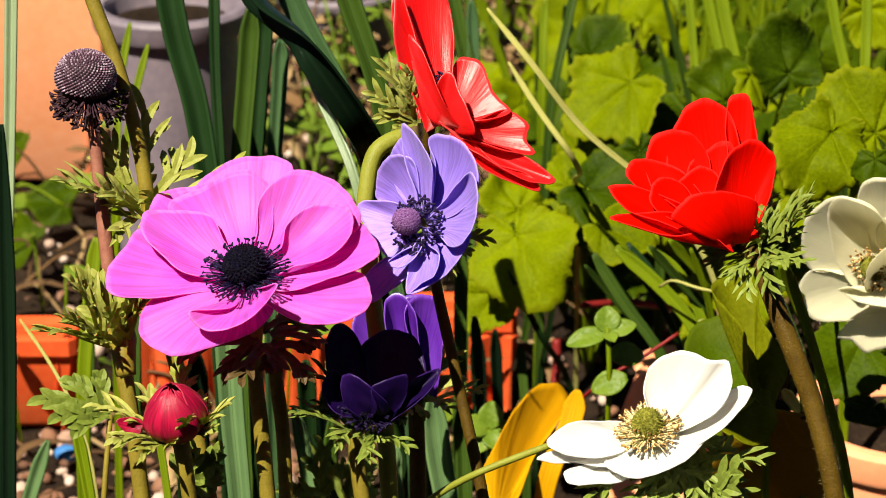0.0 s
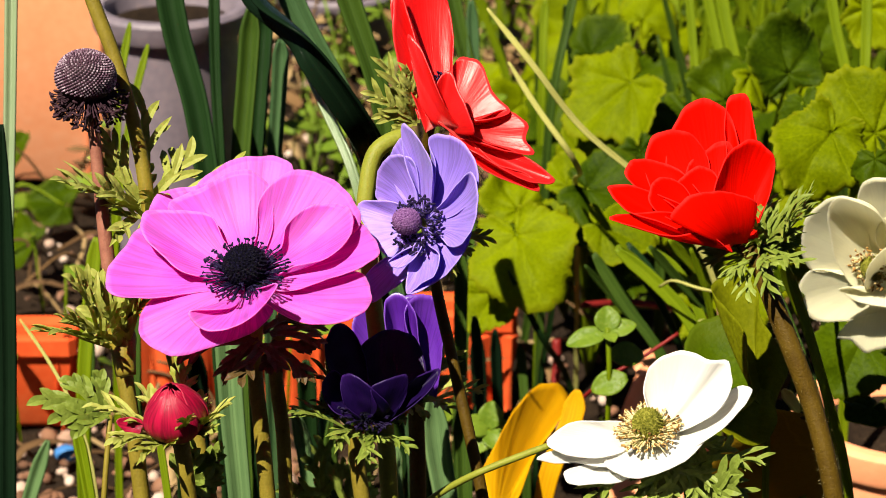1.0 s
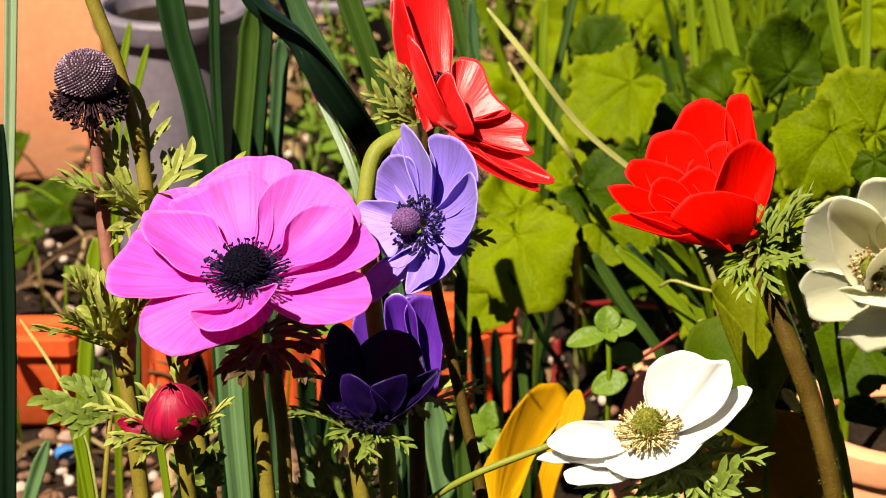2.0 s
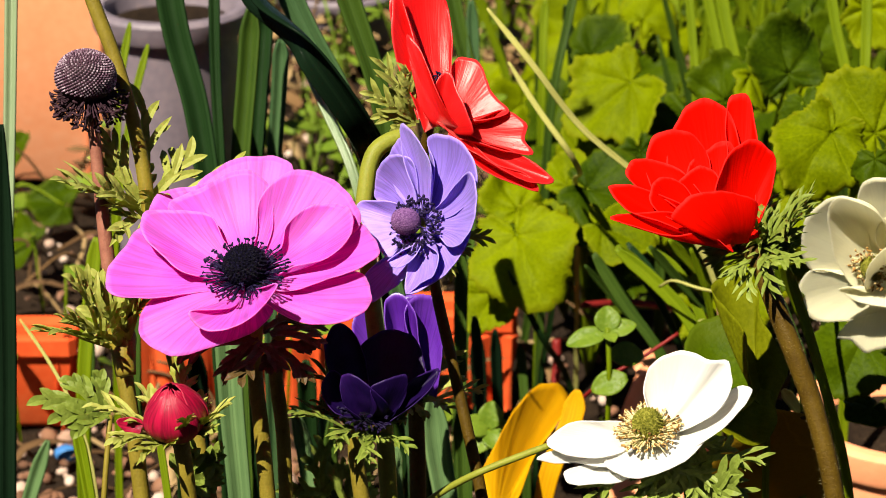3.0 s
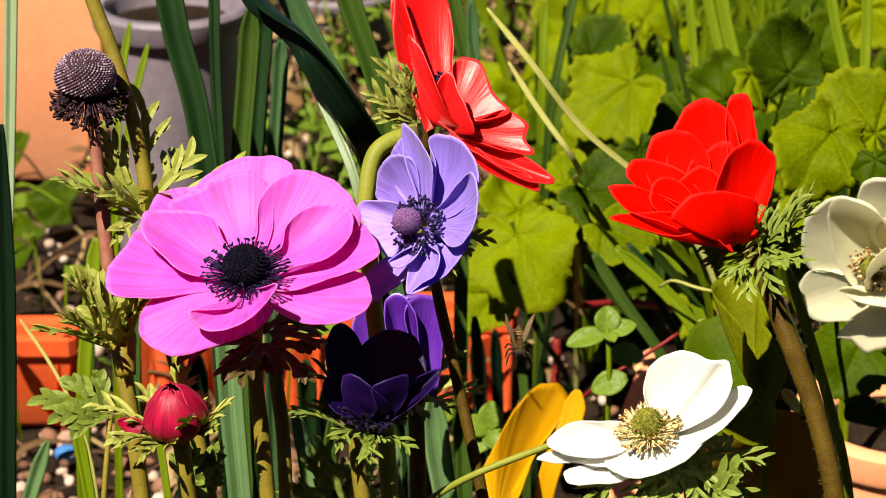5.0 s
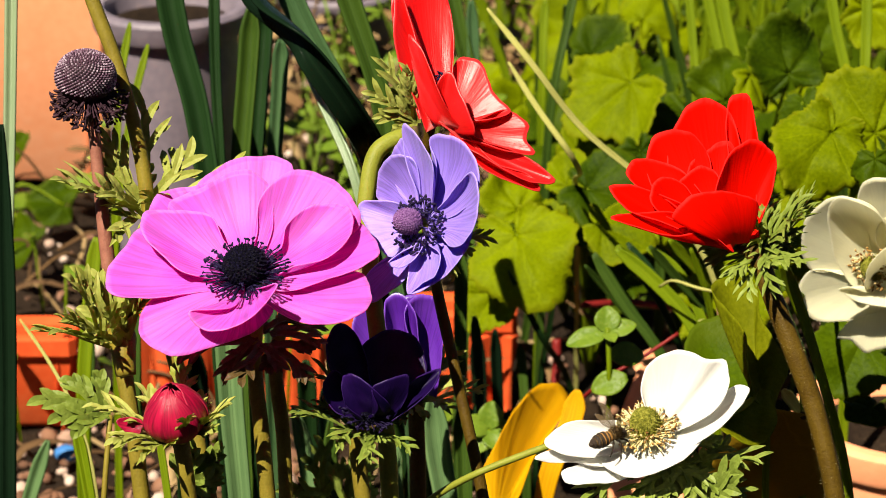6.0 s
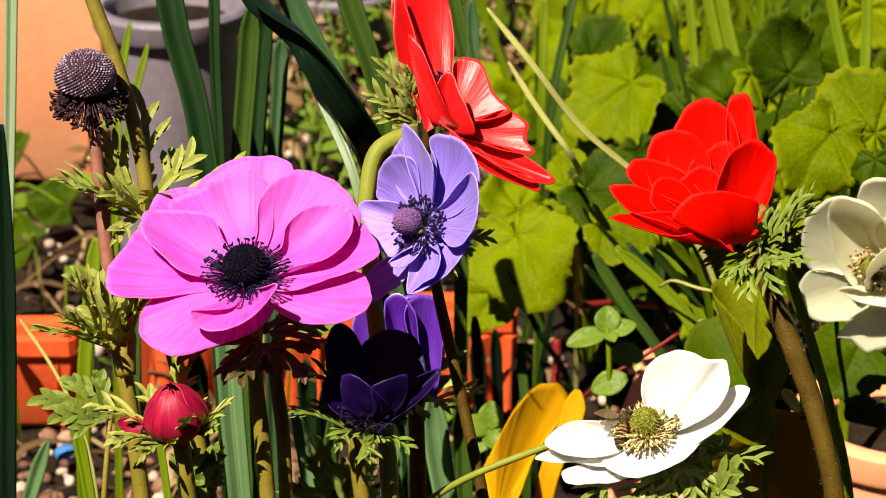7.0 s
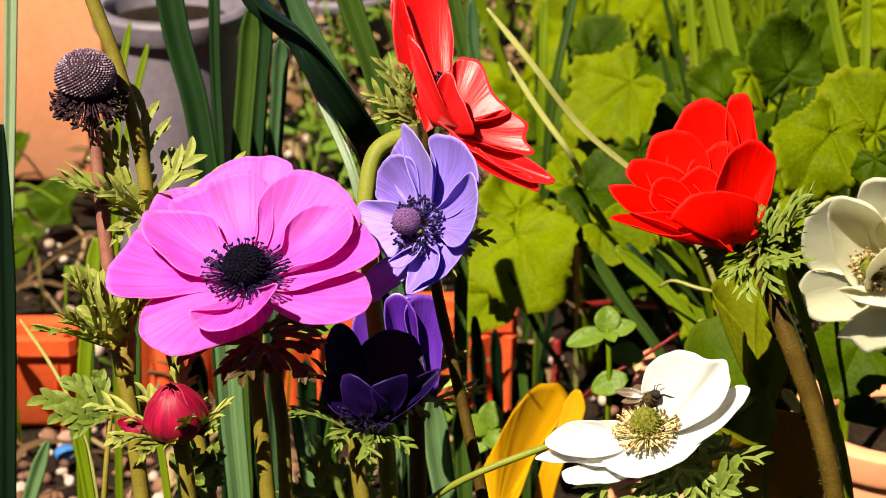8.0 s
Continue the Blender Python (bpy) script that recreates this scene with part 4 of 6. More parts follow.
fan_petal(scarlet, head, turn, CORAL, (-88, 5.8, 1.8), ((-77, 9.1, 8.6), (-54, 16.4, 15.7), (-68, 21.6, 18.5), (-78, 22.4, 16.8), (-86, 27.2, 17.2), (-94, 22.6, 13.2), (-104, 14.5, 7.5)), 0.1, 0.14)
fan_petal(scarlet, head, turn, CORAL, (-111, 6.7, 3.4), ((-116, 15.2, 5.6), (-117, 20.9, 5.9), (-110, 26.6, 8.2), (-103, 32.9, 11.6), (-97, 37.1, 13.7), (-95, 33.0, 13.9), (-100, 22.9, 8.4)), 0.1, 0.14)
fan_petal(scarlet, head, turn, CORAL, (-105, 6.3, 2.8), ((-99, 14.2, 8.1), (-89, 23.7, 13.7), (-90, 31.8, 17.1), (-91, 37.3, 18.3), (-100, 33.8, 14.6), (-108, 27.6, 11.6), (-117, 18.6, 7.3)), 0.1, 0.14)
centre_of(scarlet, (-0.0015, 0.046, 0.3137), turn, 1.6 * MM, 2 * MM, BLACK_KNOB, 16, 1.5 * MM, 3 * MM, 1.5 * MM, BLACK_BLUE, BLACK_BLUE, 12, 0.7 * MM)
part("bract", feathery((-0.0077, 0.0484, 0.3009), (-0.75, 0, 0.62), (0.2, -0.9, 0.3), 0.0175, 40, 0.45, 0.0024, 3), BRACT, scarlet, crease=30)
part("bract", feathery((-0.0077, 0.0484, 0.3009), (-0.5, -0.1, 0.85), (0.2, -0.9, 0.3), 0.021, 41, 0.45, 0.0024, 3), BRACT, scarlet, crease=30)
part("bract", feathery((-0.0077, 0.0484, 0.3009), (-0.22, 0, 0.97), (0.2, -0.9, 0.3), 0.02, 42, 0.45, 0.0024, 3), BRACT, scarlet, crease=30)
part("bract", feathery((-0.0077, 0.0484, 0.3009), (-0.9, -0.1, 0.25), (0.2, -0.9, 0.3), 0.013, 43, 0.45, 0.0024, 3), BRACT, scarlet, crease=30)

# red, cupped
head = (0.0843, 0.0045, 0.2804)
red, turn = anemone("bright red double anemone, half open cup", [(0.0857, 0.0108, 0.2772), (0.0882, 0.0044, 0.2774), (0.0901, 0.0013, 0.2751), (0.092, -0.0018, 0.2702), (0.0954, -0.0062, 0.2619), (0.0993, -0.011, 0.2527), (0.1043, -0.0161, 0.2401), (0.1081, -0.0224, 0.2272), (0.111, -0.0277, 0.2139)], (0.0027, 0.0029), STEM_DARK, (-0.36, -0.3, 0.88), (0, 1, 0.3))
fan_petal(red, head, turn, RED, (115, 5.5, 0.5), ((125, 25.3, 16.4), (110, 31.8, 21.6), (98, 36.6, 24.2), (87, 38.6, 22.7), (81, 36.8, 18.6), (76, 27.9, 11.4), (75, 15.9, 4.5)), 0.15, 0.16)
fan_petal(red, head, turn, RED, (78, 7.7, -1.1), ((84, 24.3, 11.1), (82, 35.7, 17.4), (78, 41.0, 20.5), (74, 41.9, 19.4), (70, 36.3, 13.3), (67, 29.3, 9.6), (64, 18.3, 4.3)), 0.14, 0.16)
fan_petal(red, head, turn, RED, (124, 4.5, 0.6), ((127, 17.7, 11.7), (110, 23.9, 14.6), (96, 26.7, 14.5), (82, 28.4, 13.8), (77, 21.8, 8.1), (77, 13.9, 4.3)), 0.15, 0.16)
fan_petal(red, head, turn, RED, (61, 1.2, -0.5), ((128, 5.9, 10.4), (89, 10.9, 16.8), (72, 18.9, 18.6), (62, 24.8, 16.3), (54, 26.8, 9.7), (49, 19.5, 3.9), (40, 8.8, -0.3)), 0.18, 0.16)
fan_petal(red, head, turn, RED, (139, 5.0, 2.2), ((144, 24.2, 18.4), (131, 28.9, 22.8), (122, 31.0, 24.2), (112, 30.9, 23.6), (100, 29.0, 19.4), (96, 25.9, 15.1), (102, 16.1, 9.4)), 0.15, 0.16)
fan_petal(red, head, turn, RED, (158, 3.9, 3.1), ((158, 18.3, 18.2), (155, 24.9, 21.5), (149, 28.5, 24.2), (140, 29.4, 25.4), (131, 27.2, 22.4), (121, 21.4, 17.1), (121, 13.1, 11.5)), 0.13, 0.16)
fan_petal(red, head, turn, RED, (-172, 2.8, 3.8), ((148, 16.5, 16.1), (124, 17.7, 17.0), (105, 17.7, 16.5), (95, 16.5, 14.4), (98, 9.6, 10.7)), 0.2, 0.16)
fan_petal(red, head, turn, RED, (-159, 3.8, 4.5), ((167, 20.0, 21.0), (153, 19.9, 22.8), (140, 18.0, 21.1), (135, 14.6, 18.2), (143, 9.6, 13.3)), 0.15, 0.16)
fan_petal(red, head, turn, RED, (-151, 3.3, 4.0), ((-168, 18.0, 18.5), (-179, 25.8, 23.6), (173, 29.0, 26.3), (167, 30.4, 27.6), (163, 27.2, 26.3), (159, 20.6, 21.1), (157, 10.2, 13.3)), 0.1, 0.16)
fan_petal(red, head, turn, RED, (-128, 3.5, 3.9), ((-135, 9.3, 12.3), (-149, 18.0, 17.0), (-165, 26.2, 22.2), (-173, 31.2, 25.1), (-179, 24.7, 21.8), (175, 15.9, 17.6), (178, 7.9, 11.5)), 0.08, 0.16)
fan_petal(red, head, turn, RED, (-112, 2.9, 2.0), ((-124, 6.1, 3.1), (-143, 11.5, 9.6), (-157, 14.8, 15.9), (-143, 7.9, 12.8), (-64, 3.6, 5.3)), 0.1, 0.16)
fan_petal(red, head, turn, RED, (-106, 2.8, 1.9), ((-142, 10.2, 13.1), (-155, 15.4, 21.6), (-158, 9.2, 23.5), (-148, 2.6, 22.1), (3, 5.3, 16.5), (7, 8.7, 9.6), (-8, 4.9, 5.5)), 0.2, 0.16)
bract_ring(red, (0.0905, 0.0056, 0.2779), frame_of((-0.5, -0.3, 0.8)), 9, 0.018, 4, 6, FERN, 0.0020, 1.0, 15)
bract_ring(red, (0.0963, 0.0167, 0.2761), frame_of((-0.5, -0.3, 0.8)), 8, 0.023, 38, 9, FERN, 0.0018, 1.1, 250, sweep=170)

# cream, in shade
head = (0.1434, 0.1084, 0.2307)
cream, turn = anemone("cream anemone facing sideways, half in shade", [(0.1532, 0.1215, 0.2229), (0.1608, 0.1204, 0.2068), (0.1636, 0.1089, 0.1785), (0.1656, 0.0967, 0.1483)], (0.0022, 0.0026), STEM_GREEN, (-0.6, -0.76, -0.18), (0, 0, 1), 0.2)
fan_petal(cream, head, turn, CREAM, (-71, 3.0, -1.0), ((98, 15.4, 2.0), (98, 27.9, 4.0), (92, 33.6, 5.0), (81, 38.1, 6.0), (68, 40.5, 6.0), (57, 26.4, 3.0)), 0.1)
fan_petal(cream, head, turn, CREAM, (-122, 5.2, -2.0), ((-150, 13.8, -1.0), (-161, 26.2, 1.0), (174, 27.3, 3.0), (154, 27.5, 4.0), (128, 27.3, 5.0), (107, 27.8, 5.0), (88, 24.1, 3.0)), 0.1)
fan_petal(cream, head, turn, CREAM, (-92, 8.7, -3.0), ((-114, 28.9, -3.0), (-116, 39.3, -2.0), (-110, 37.2, -2.0), (-100, 38.3, -1.0), (-94, 35.7, -1.0), (-77, 29.7, -1.0), (-56, 19.2, -2.0)), 0.08)
fan_petal(cream, head, turn, CREAM, (-104, 7.7, -2.0), ((-146, 14.5, -1.0), (-161, 25.8, 1.0), (-151, 34.1, 2.0), (-141, 39.0, 2.0), (-134, 37.8, 2.0), (-118, 28.9, 1.0), (-99, 21.0, -0.0), (-73, 15.2, -2.0)), 0.1)
fan_petal(cream, head, turn, CREAM, (-108, 5.5, -0.0), ((-120, 10.7, 3.0), (-171, 10.4, 6.0), (133, 17.9, 9.0), (115, 26.5, 11.0), (100, 30.5, 12.0), (83, 29.5, 11.0), (67, 22.0, 6.0)), 0.16)
fan_petal(cream, head, turn, CREAM, (11, 4.9, -0.0), ((81, 13.4, 4.0), (75, 22.3, 6.0), (61, 31.0, 8.0), (42, 31.1, 8.0), (21, 17.7, 4.0)), 0.14)
fan_petal(cream, head, turn, CREAM, (-61, 8.5, 1.0), ((-94, 8.9, 4.0), (-137, 9.2, 8.0), (-140, 13.1, 8.0), (-120, 13.0, 7.0), (-88, 12.3, 6.0), (-51, 14.1, 4.0)), 0.1)
fan_petal(cream, head, turn, CREAM, (-59, 9.1, 2.0), ((-98, 8.7, 4.0), (-28, 0.5, 8.0), (61, 11.1, 11.0), (54, 20.1, 12.0), (40, 28.0, 11.0), (-2, 18.5, 6.0)), 0.18)
centre_of(cream, head, turn, 4.2 * MM, 5 * MM, GREEN_KNOB, 70, 4 * MM, 8.5 * MM, 3 * MM, IVORY, OCHRE, 15, 0.7 * MM)
bract_ring(cream, (0.1513, 0.1215, 0.2229), frame_of((0.5, 0.8, -0.1)), 5, 0.02, 5, 9, FERN, 0.002, 1.0, 0)

# white, wide open, visited by the bee
head = (0.0579, -0.0252, 0.2336)
white, turn = anemone("white anemone with a green centre and ochre stamens", [(0.0586, -0.0206, 0.2263), (0.0605, -0.0200, 0.2171), (0.0617, -0.0192, 0.2085)], (0.0022, 0.0025), STEM_GREEN, (-0.14, -0.32, 0.92), (0, 1, 0))
fan_petal(white, head, turn, WHITE, (-158, 4.6, -2.0), ((-151, 13.6, -2.0), (-161, 21.0, -1.5), (-160, 26.9, -1.0), (-157, 27.3, -2.0), (-144, 21.3, -3.0), (-126, 14.8, -4.0), (-114, 11.1, -3.0)), 0.06)
fan_petal(white, head, turn, WHITE, (-165, 5.9, -1.0), ((-178, 17.5, 0.0), (-175, 26.3, 2.0), (-169, 32.2, 3.0), (-168, 30.5, 2.0), (-163, 22.3, 0.0), (-144, 15.2, -1.0)), 0.06)
fan_petal(white, head, turn, WHITE, (-1, 3.1, 1.0), ((74, 3.3, 5.0), (88, 9.4, 9.0), (77, 13.8, 14.0), (63, 15.8, 17.0), (47, 18.2, 18.0), (34, 19.8, 18.0), (21, 21.7, 18.0), (17, 25.5, 18.0), (9, 25.3, 16.0), (-6, 21.4, 11.0), (-16, 12.5, 5.0)), 0.12)
fan_petal(white, head, turn, WHITE, (-38, 2.9, 0.0), ((0, 12.3, 3.0), (11, 23.2, 8.0), (10, 26.7, 10.0), (6, 30.1, 10.0), (0, 28.6, 9.0), (-12, 22.7, 6.0), (-27, 16.4, 3.0), (-46, 11.4, 0.0)), 0.1)
fan_petal(white, head, turn, WHITE, (-110, 2.9, 0.0), ((-156, 10.0, 0.0), (-150, 15.5, -0.0), (-128, 16.3, 0.0), (-108, 16.6, 0.0), (-82, 14.6, -0.0), (-51, 15.0, 1.0), (-23, 16.2, 2.0), (-30, 8.8, 0.0)), 0.05)
fan_petal(white, head, turn, WHITE, (178, 4.6, 0.0), ((150, 7.3, 3.0), (165, 13.9, 5.0), (170, 20.8, 6.0), (-179, 26.7, 6.0), (-171, 28.8, 6.0), (-167, 26.9, 5.0), (-156, 19.6, 3.0), (-147, 10.9, 1.0)), 0.08)
centre_of(white, head, turn, 4.3 * MM, 8.6 * MM, GREEN_KNOB, 240, 4 * MM, 9.8 * MM, 3.2 * MM, IVORY, OCHRE, 21, 0.52 * MM, 1 * MM)
bract_ring(white, (0.0650, -0.0219, 0.2231), frame_of((-0.05, -0.35, 0.92)), 8, 0.021, -9, 11, FERN, 0.0026, 1.1, 250, "", 0.15)

# violet, cupped; petals coloured dark for the pink one's shade
head = (-0.0214, -0.0099, 0.2314)
violet, turn = anemone("violet anemone, cup coloured dark for shade", [(-0.0234, -0.0069, 0.2282), (-0.0251, -0.0068, 0.2231), (-0.0245, -0.0090, 0.2150), (-0.0232, -0.0118, 0.2055)], (0.0021, 0.0024), STEM_GREEN, (0.05, -0.25, 0.95), (0, 1, 0))
fan_petal(violet, head, turn, SHADED_VIOLET, (43, 2.9, -0.7), ((108, 11.8, 1.4), (105, 19.0, 6.1), (94, 24.7, 9.6), (80, 27.5, 11.3), (66, 27.8, 11.1), (54, 25.7, 8.4), (36, 18.2, 3.0)), 0.15, 0.2)
fan_petal(violet, head, turn, SHADED_VIOLET, (64, 1.1, -0.3), ((147, 4.4, 1.4), (137, 15.2, 6.9), (126, 22.9, 12.8), (114, 25.5, 16.0), (105, 24.0, 14.1), (97, 18.4, 9.4), (86, 8.9, 3.6)), 0.15, 0.2)
fan_petal(violet, head, turn, SHADED_VIOLET, (-158, 2.1, 0.6), ((-139, 4.1, 1.3), (-170, 10.2, 3.9), (166, 14.0, 7.4), (141, 14.3, 10.1), (138, 6.3, 7.2)), 0.12, 0.2)
fan_petal(violet, head, turn, SHADED_VIOLET, (-13, 3.0, 0.8), ((-6, 7.7, 4.2), (22, 11.7, 9.7), (28, 17.2, 11.2), (28, 22.3, 11.3), (16, 18.7, 9.4), (-1, 13.2, 6.7), (-29, 8.0, 3.4)), 0.12, 0.2)
fan_petal(violet, head, turn, SHADED_VIOLET, (-59, 2.0, 1.1), ((-116, 4.2, 3.2), (-155, 7.9, 8.7), (175, 7.6, 15.8), (-164, 4.2, 16.7), (-88, 3.6, 15.3), (-34, 7.3, 8.1)), 0.16, 0.2)
fan_petal(violet, head, turn, SHADED_VIOLET, (-45, 2.4, 1.2), ((-66, 6.2, 9.2), (-83, 3.8, 15.0), (-21, 6.0, 17.3), (0, 10.2, 17.1), (-5, 10.9, 12.5), (-24, 8.4, 5.6)), 0.16, 0.2)
centre_of(violet, head, turn, 4.5 * MM, 5 * MM, BLACK_KNOB, 60, 4 * MM, 9 * MM, 3 * MM, BLACK_BLUE, BLACK_BLUE, 25, 0.7 * MM)
bract_ring(violet, (-0.0234, -0.0072, 0.2274), frame_of((0.05, -0.2, 0.95)), 5, 0.018, 2, 13, FERN, 0.0022, 1.0, 180)

head = (-0.0088, 0.0643, 0.2015)
violet_far, turn = anemone("violet anemone, closed cup, colour lightened for sun", [(-0.0088, 0.0665, 0.2016), (-0.0083, 0.0633, 0.1883), (-0.0080, 0.0576, 0.1689)], (0.0026, 0.0026), STEM_DARK, (-0.08, -0.1, 0.97), (0, 1, 0))
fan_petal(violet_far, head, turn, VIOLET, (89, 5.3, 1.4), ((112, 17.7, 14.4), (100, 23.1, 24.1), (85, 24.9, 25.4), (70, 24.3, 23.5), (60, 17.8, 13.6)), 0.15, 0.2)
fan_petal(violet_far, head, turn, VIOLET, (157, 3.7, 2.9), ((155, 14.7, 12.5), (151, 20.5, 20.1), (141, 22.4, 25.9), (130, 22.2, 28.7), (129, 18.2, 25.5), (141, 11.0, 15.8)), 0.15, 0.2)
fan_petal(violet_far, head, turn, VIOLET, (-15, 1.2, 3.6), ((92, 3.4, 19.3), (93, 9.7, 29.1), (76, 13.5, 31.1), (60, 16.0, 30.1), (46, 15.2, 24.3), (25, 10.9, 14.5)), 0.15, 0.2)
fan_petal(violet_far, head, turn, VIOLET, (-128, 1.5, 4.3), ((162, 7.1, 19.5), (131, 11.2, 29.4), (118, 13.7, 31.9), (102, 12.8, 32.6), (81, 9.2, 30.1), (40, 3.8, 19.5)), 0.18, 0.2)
bract_ring(violet_far, (-0.0088, 0.0663, 0.2013), frame_of((0.05, -0.2, 0.95)), 4, 0.020, 20, 14, BRACT, 0.003, 0.8, 320)

# crimson bud
head = (-0.0739, -0.0254, 0.2331)
bud, turn = anemone("crimson anemone bud, still closed", [(-0.0738, -0.0239, 0.2315), (-0.0726, -0.0260, 0.2237), (-0.0715, -0.0278, 0.2139)], (0.0024, 0.0022), STEM_GREEN, (-0.10, -0.12, 0.97), (0, 1, 0))
for k in range(7):
    bud_petal(bud, head, turn, CRIMSON, 262 + 360 * 3 * k / 7, 9.2 - 0.22 * k, 18.6 - 0.5 * (k % 3), 50, k)
fan_petal(bud, head, turn, CRIMSON, (187, 9.8, 4.9), ((190, 11.5, 3.4), (188, 14.5, 5.0), (183, 16.6, 8.0), (178, 12.4, 8.0), (182, 9.4, 6.4)), 0.12, 0.1, "loose crimson outer petal")
bract_ring(bud, (-0.0740, -0.0249, 0.2317), turn, 5, 0.021, 28, 17, BRACT, 0.0028, 0.7, 10)

# seed head on a collar of bracts
top = (-0.1045, 0.0398, 0.3144)
line = [(-0.1030, 0.0391, 0.3099), (-0.1009, 0.0316, 0.2889), (-0.0985, 0.0235, 0.2689), (-0.0955, 0.0143, 0.2485), (-0.0940, 0.0108, 0.2401), (-0.0907, 0.0034, 0.2217), (-0.0882, -0.0038, 0.2013)]
full = grounded(line)
seed_plant = thing("anemone", full[-1], "spent anemone with a dark round seed head", "flower", "anemones in the bed")
part("stem", stem(line[:4], 0.0017, 0.0021), STEM_BROWN, seed_plant, "thin red-brown flower stalk")
part("stem", stem(full[3:], 0.0029, 0.0024), STEM_GREEN, seed_plant)
turn = frame_of((0.05, -0.12, 0.97), (0, 1, 0))
part("seed_head", knob(top, turn, 0.0086, 0.0116, 1, 0.035, 72, 40), DRY_DARK, seed_plant)
part("seed_cluster", studs(top, turn, 0.0087, 0.0117, 760, 0.00034), SEED, seed_plant, "rows of small grey-violet points", kind="stuff")
fil, ant = stamens((-0.1036, 0.0395, 0.3136), turn, 260, 0.006, 0.0118, -0.0042, 33, 0.0008, 0.00016, 1.0)
part("filament_ring", fil, DRY_DARK, seed_plant, kind="stuff")
part("anther_ring", ant, DRY_DARK, seed_plant, kind="stuff")
part("collar", Geo().tube(curve_points([(-0.0939, 0.009, 0.2514), (-0.0932, 0.0061, 0.2495), (-0.0923, 0.0029, 0.247), (-0.0913, -0.0007, 0.2409)], 5), [0.0026, 0.0034, 0.0040, 0.0043, 0.0044, 0.0044, 0.0043, 0.0042, 0.0040, 0.0038, 0.0036, 0.0034, 0.0032, 0.0030, 0.0029, 0.0028], 16), STEM_GREEN, seed_plant, "swollen green joint of the stalk")
bract_ring(seed_plant, (-0.0939, 0.0049, 0.2493), frame_of((-0.25, -0.1, 1)), 9, 0.021, 52, 21, BRACT, 0.0030, 0.7, 30, r0=0.004)

# tall stalk whose flower stands above the view
line = [(-0.1113, 0.0674, 0.3560), (-0.1046, 0.0598, 0.3373), (-0.0970, 0.0523, 0.3187), (-0.0898, 0.0423, 0.2938), (-0.0865, 0.0341, 0.2736), (-0.0814, 0.0243, 0.2413), (-0.0741, 0.0160, 0.2155), (-0.0695, 0.0078, 0.1952)]
full = grounded(line)
tall = thing("anemone", full[-1], "tall olive anemone stalk with a collar of divided leaves", "flower", "anemones in the bed")
part("stem", stem(full, 0.0021, 0.0024), STEM_GREEN, tall)
bract_ring(tall, (-0.0875, 0.0350, 0.2760), frame_of((0.05, -0.3, 0.95)), 6, 0.030, 32, 25, BRACT, 0.0034, 0.9, 200)

# second stalk beside the pink flower's
line = [(-0.0465, 0.0085, 0.2556), (-0.0485, 0.0036, 0.2434), (-0.0466, -0.0020, 0.2243), (-0.0456, -0.0082, 0.2036)]
full = grounded(line)
second = thing("anemone", full[-1], "olive anemone stalk beneath the pink flower", "flower", "anemones in the bed")
part("stem", stem(full, 0.002, 0.0021), STEM_GREEN, second)


# fine hairs on the near stalks
for plant, pts, r, n in ((red, [(0.0882, 0.0044, 0.2774), (0.0901, 0.0013, 0.2751), (0.092, -0.0018, 0.2702), (0.0954, -0.0062, 0.2619), (0.0993, -0.011, 0.2527), (0.1043, -0.0161, 0.2401), (0.1081, -0.0224, 0.2272), (0.111, -0.0277, 0.2139)], 0.0032, 520), (seed_plant, [(-0.1009, 0.0316, 0.2889), (-0.0985, 0.0235, 0.2689), (-0.0955, 0.0143, 0.2485)], 0.0018, 260),
                         (tall, [(-0.1046, 0.0598, 0.3373), (-0.0970, 0.0523, 0.3187), (-0.0898, 0.0423, 0.2938), (-0.0865, 0.0341, 0.2736)], 0.0021, 260), (second, [(-0.0485, 0.0036, 0.2434), (-0.0466, -0.0020, 0.2243), (-0.0456, -0.0082, 0.2036)], 0.002, 240), (pink, [(-0.0539, -0.0055, 0.2476), (-0.0521, -0.0110, 0.2287), (-0.0503, -0.0168, 0.2090)], 0.0022, 240)):
    part("stem_hair", hairs(pts, r, n, n, 0.00042), HAIR, plant, kind="stuff")



# ---------- strap leaves ----------
def strap(pts, width, material, label, fold=0.5, point=0.12, face=(0, -1, 0.3), name="strap_leaf"):
    line = grounded(pts, 0.3)
    ob = thing(name, line[-1], label, "leaf", "strap leaves in the bed")
    part("blade", strap_leaf(line, width, fold, point=point, face=face), material, ob)
    return ob


strap([(-0.0747, 0.1817, 0.3320), (-0.0650, 0.1508, 0.3089), (-0.0450, 0.1250, 0.2983), (-0.0297, 0.1265, 0.2754), (-0.0206, 0.1642, 0.2352), (-0.0194, 0.2337, 0.1670)], 0.0125, STRAP_SHADE, "arching strap leaf, colour darkened to near-black for shade", 0.8, 0.02, (-0.1, -0.85, -0.5))
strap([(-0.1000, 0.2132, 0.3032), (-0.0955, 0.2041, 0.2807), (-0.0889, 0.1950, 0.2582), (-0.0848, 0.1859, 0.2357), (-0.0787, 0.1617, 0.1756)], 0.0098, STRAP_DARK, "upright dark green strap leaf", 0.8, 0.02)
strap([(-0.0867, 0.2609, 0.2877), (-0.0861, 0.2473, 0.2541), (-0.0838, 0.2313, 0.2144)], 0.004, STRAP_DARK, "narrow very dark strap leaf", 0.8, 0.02)
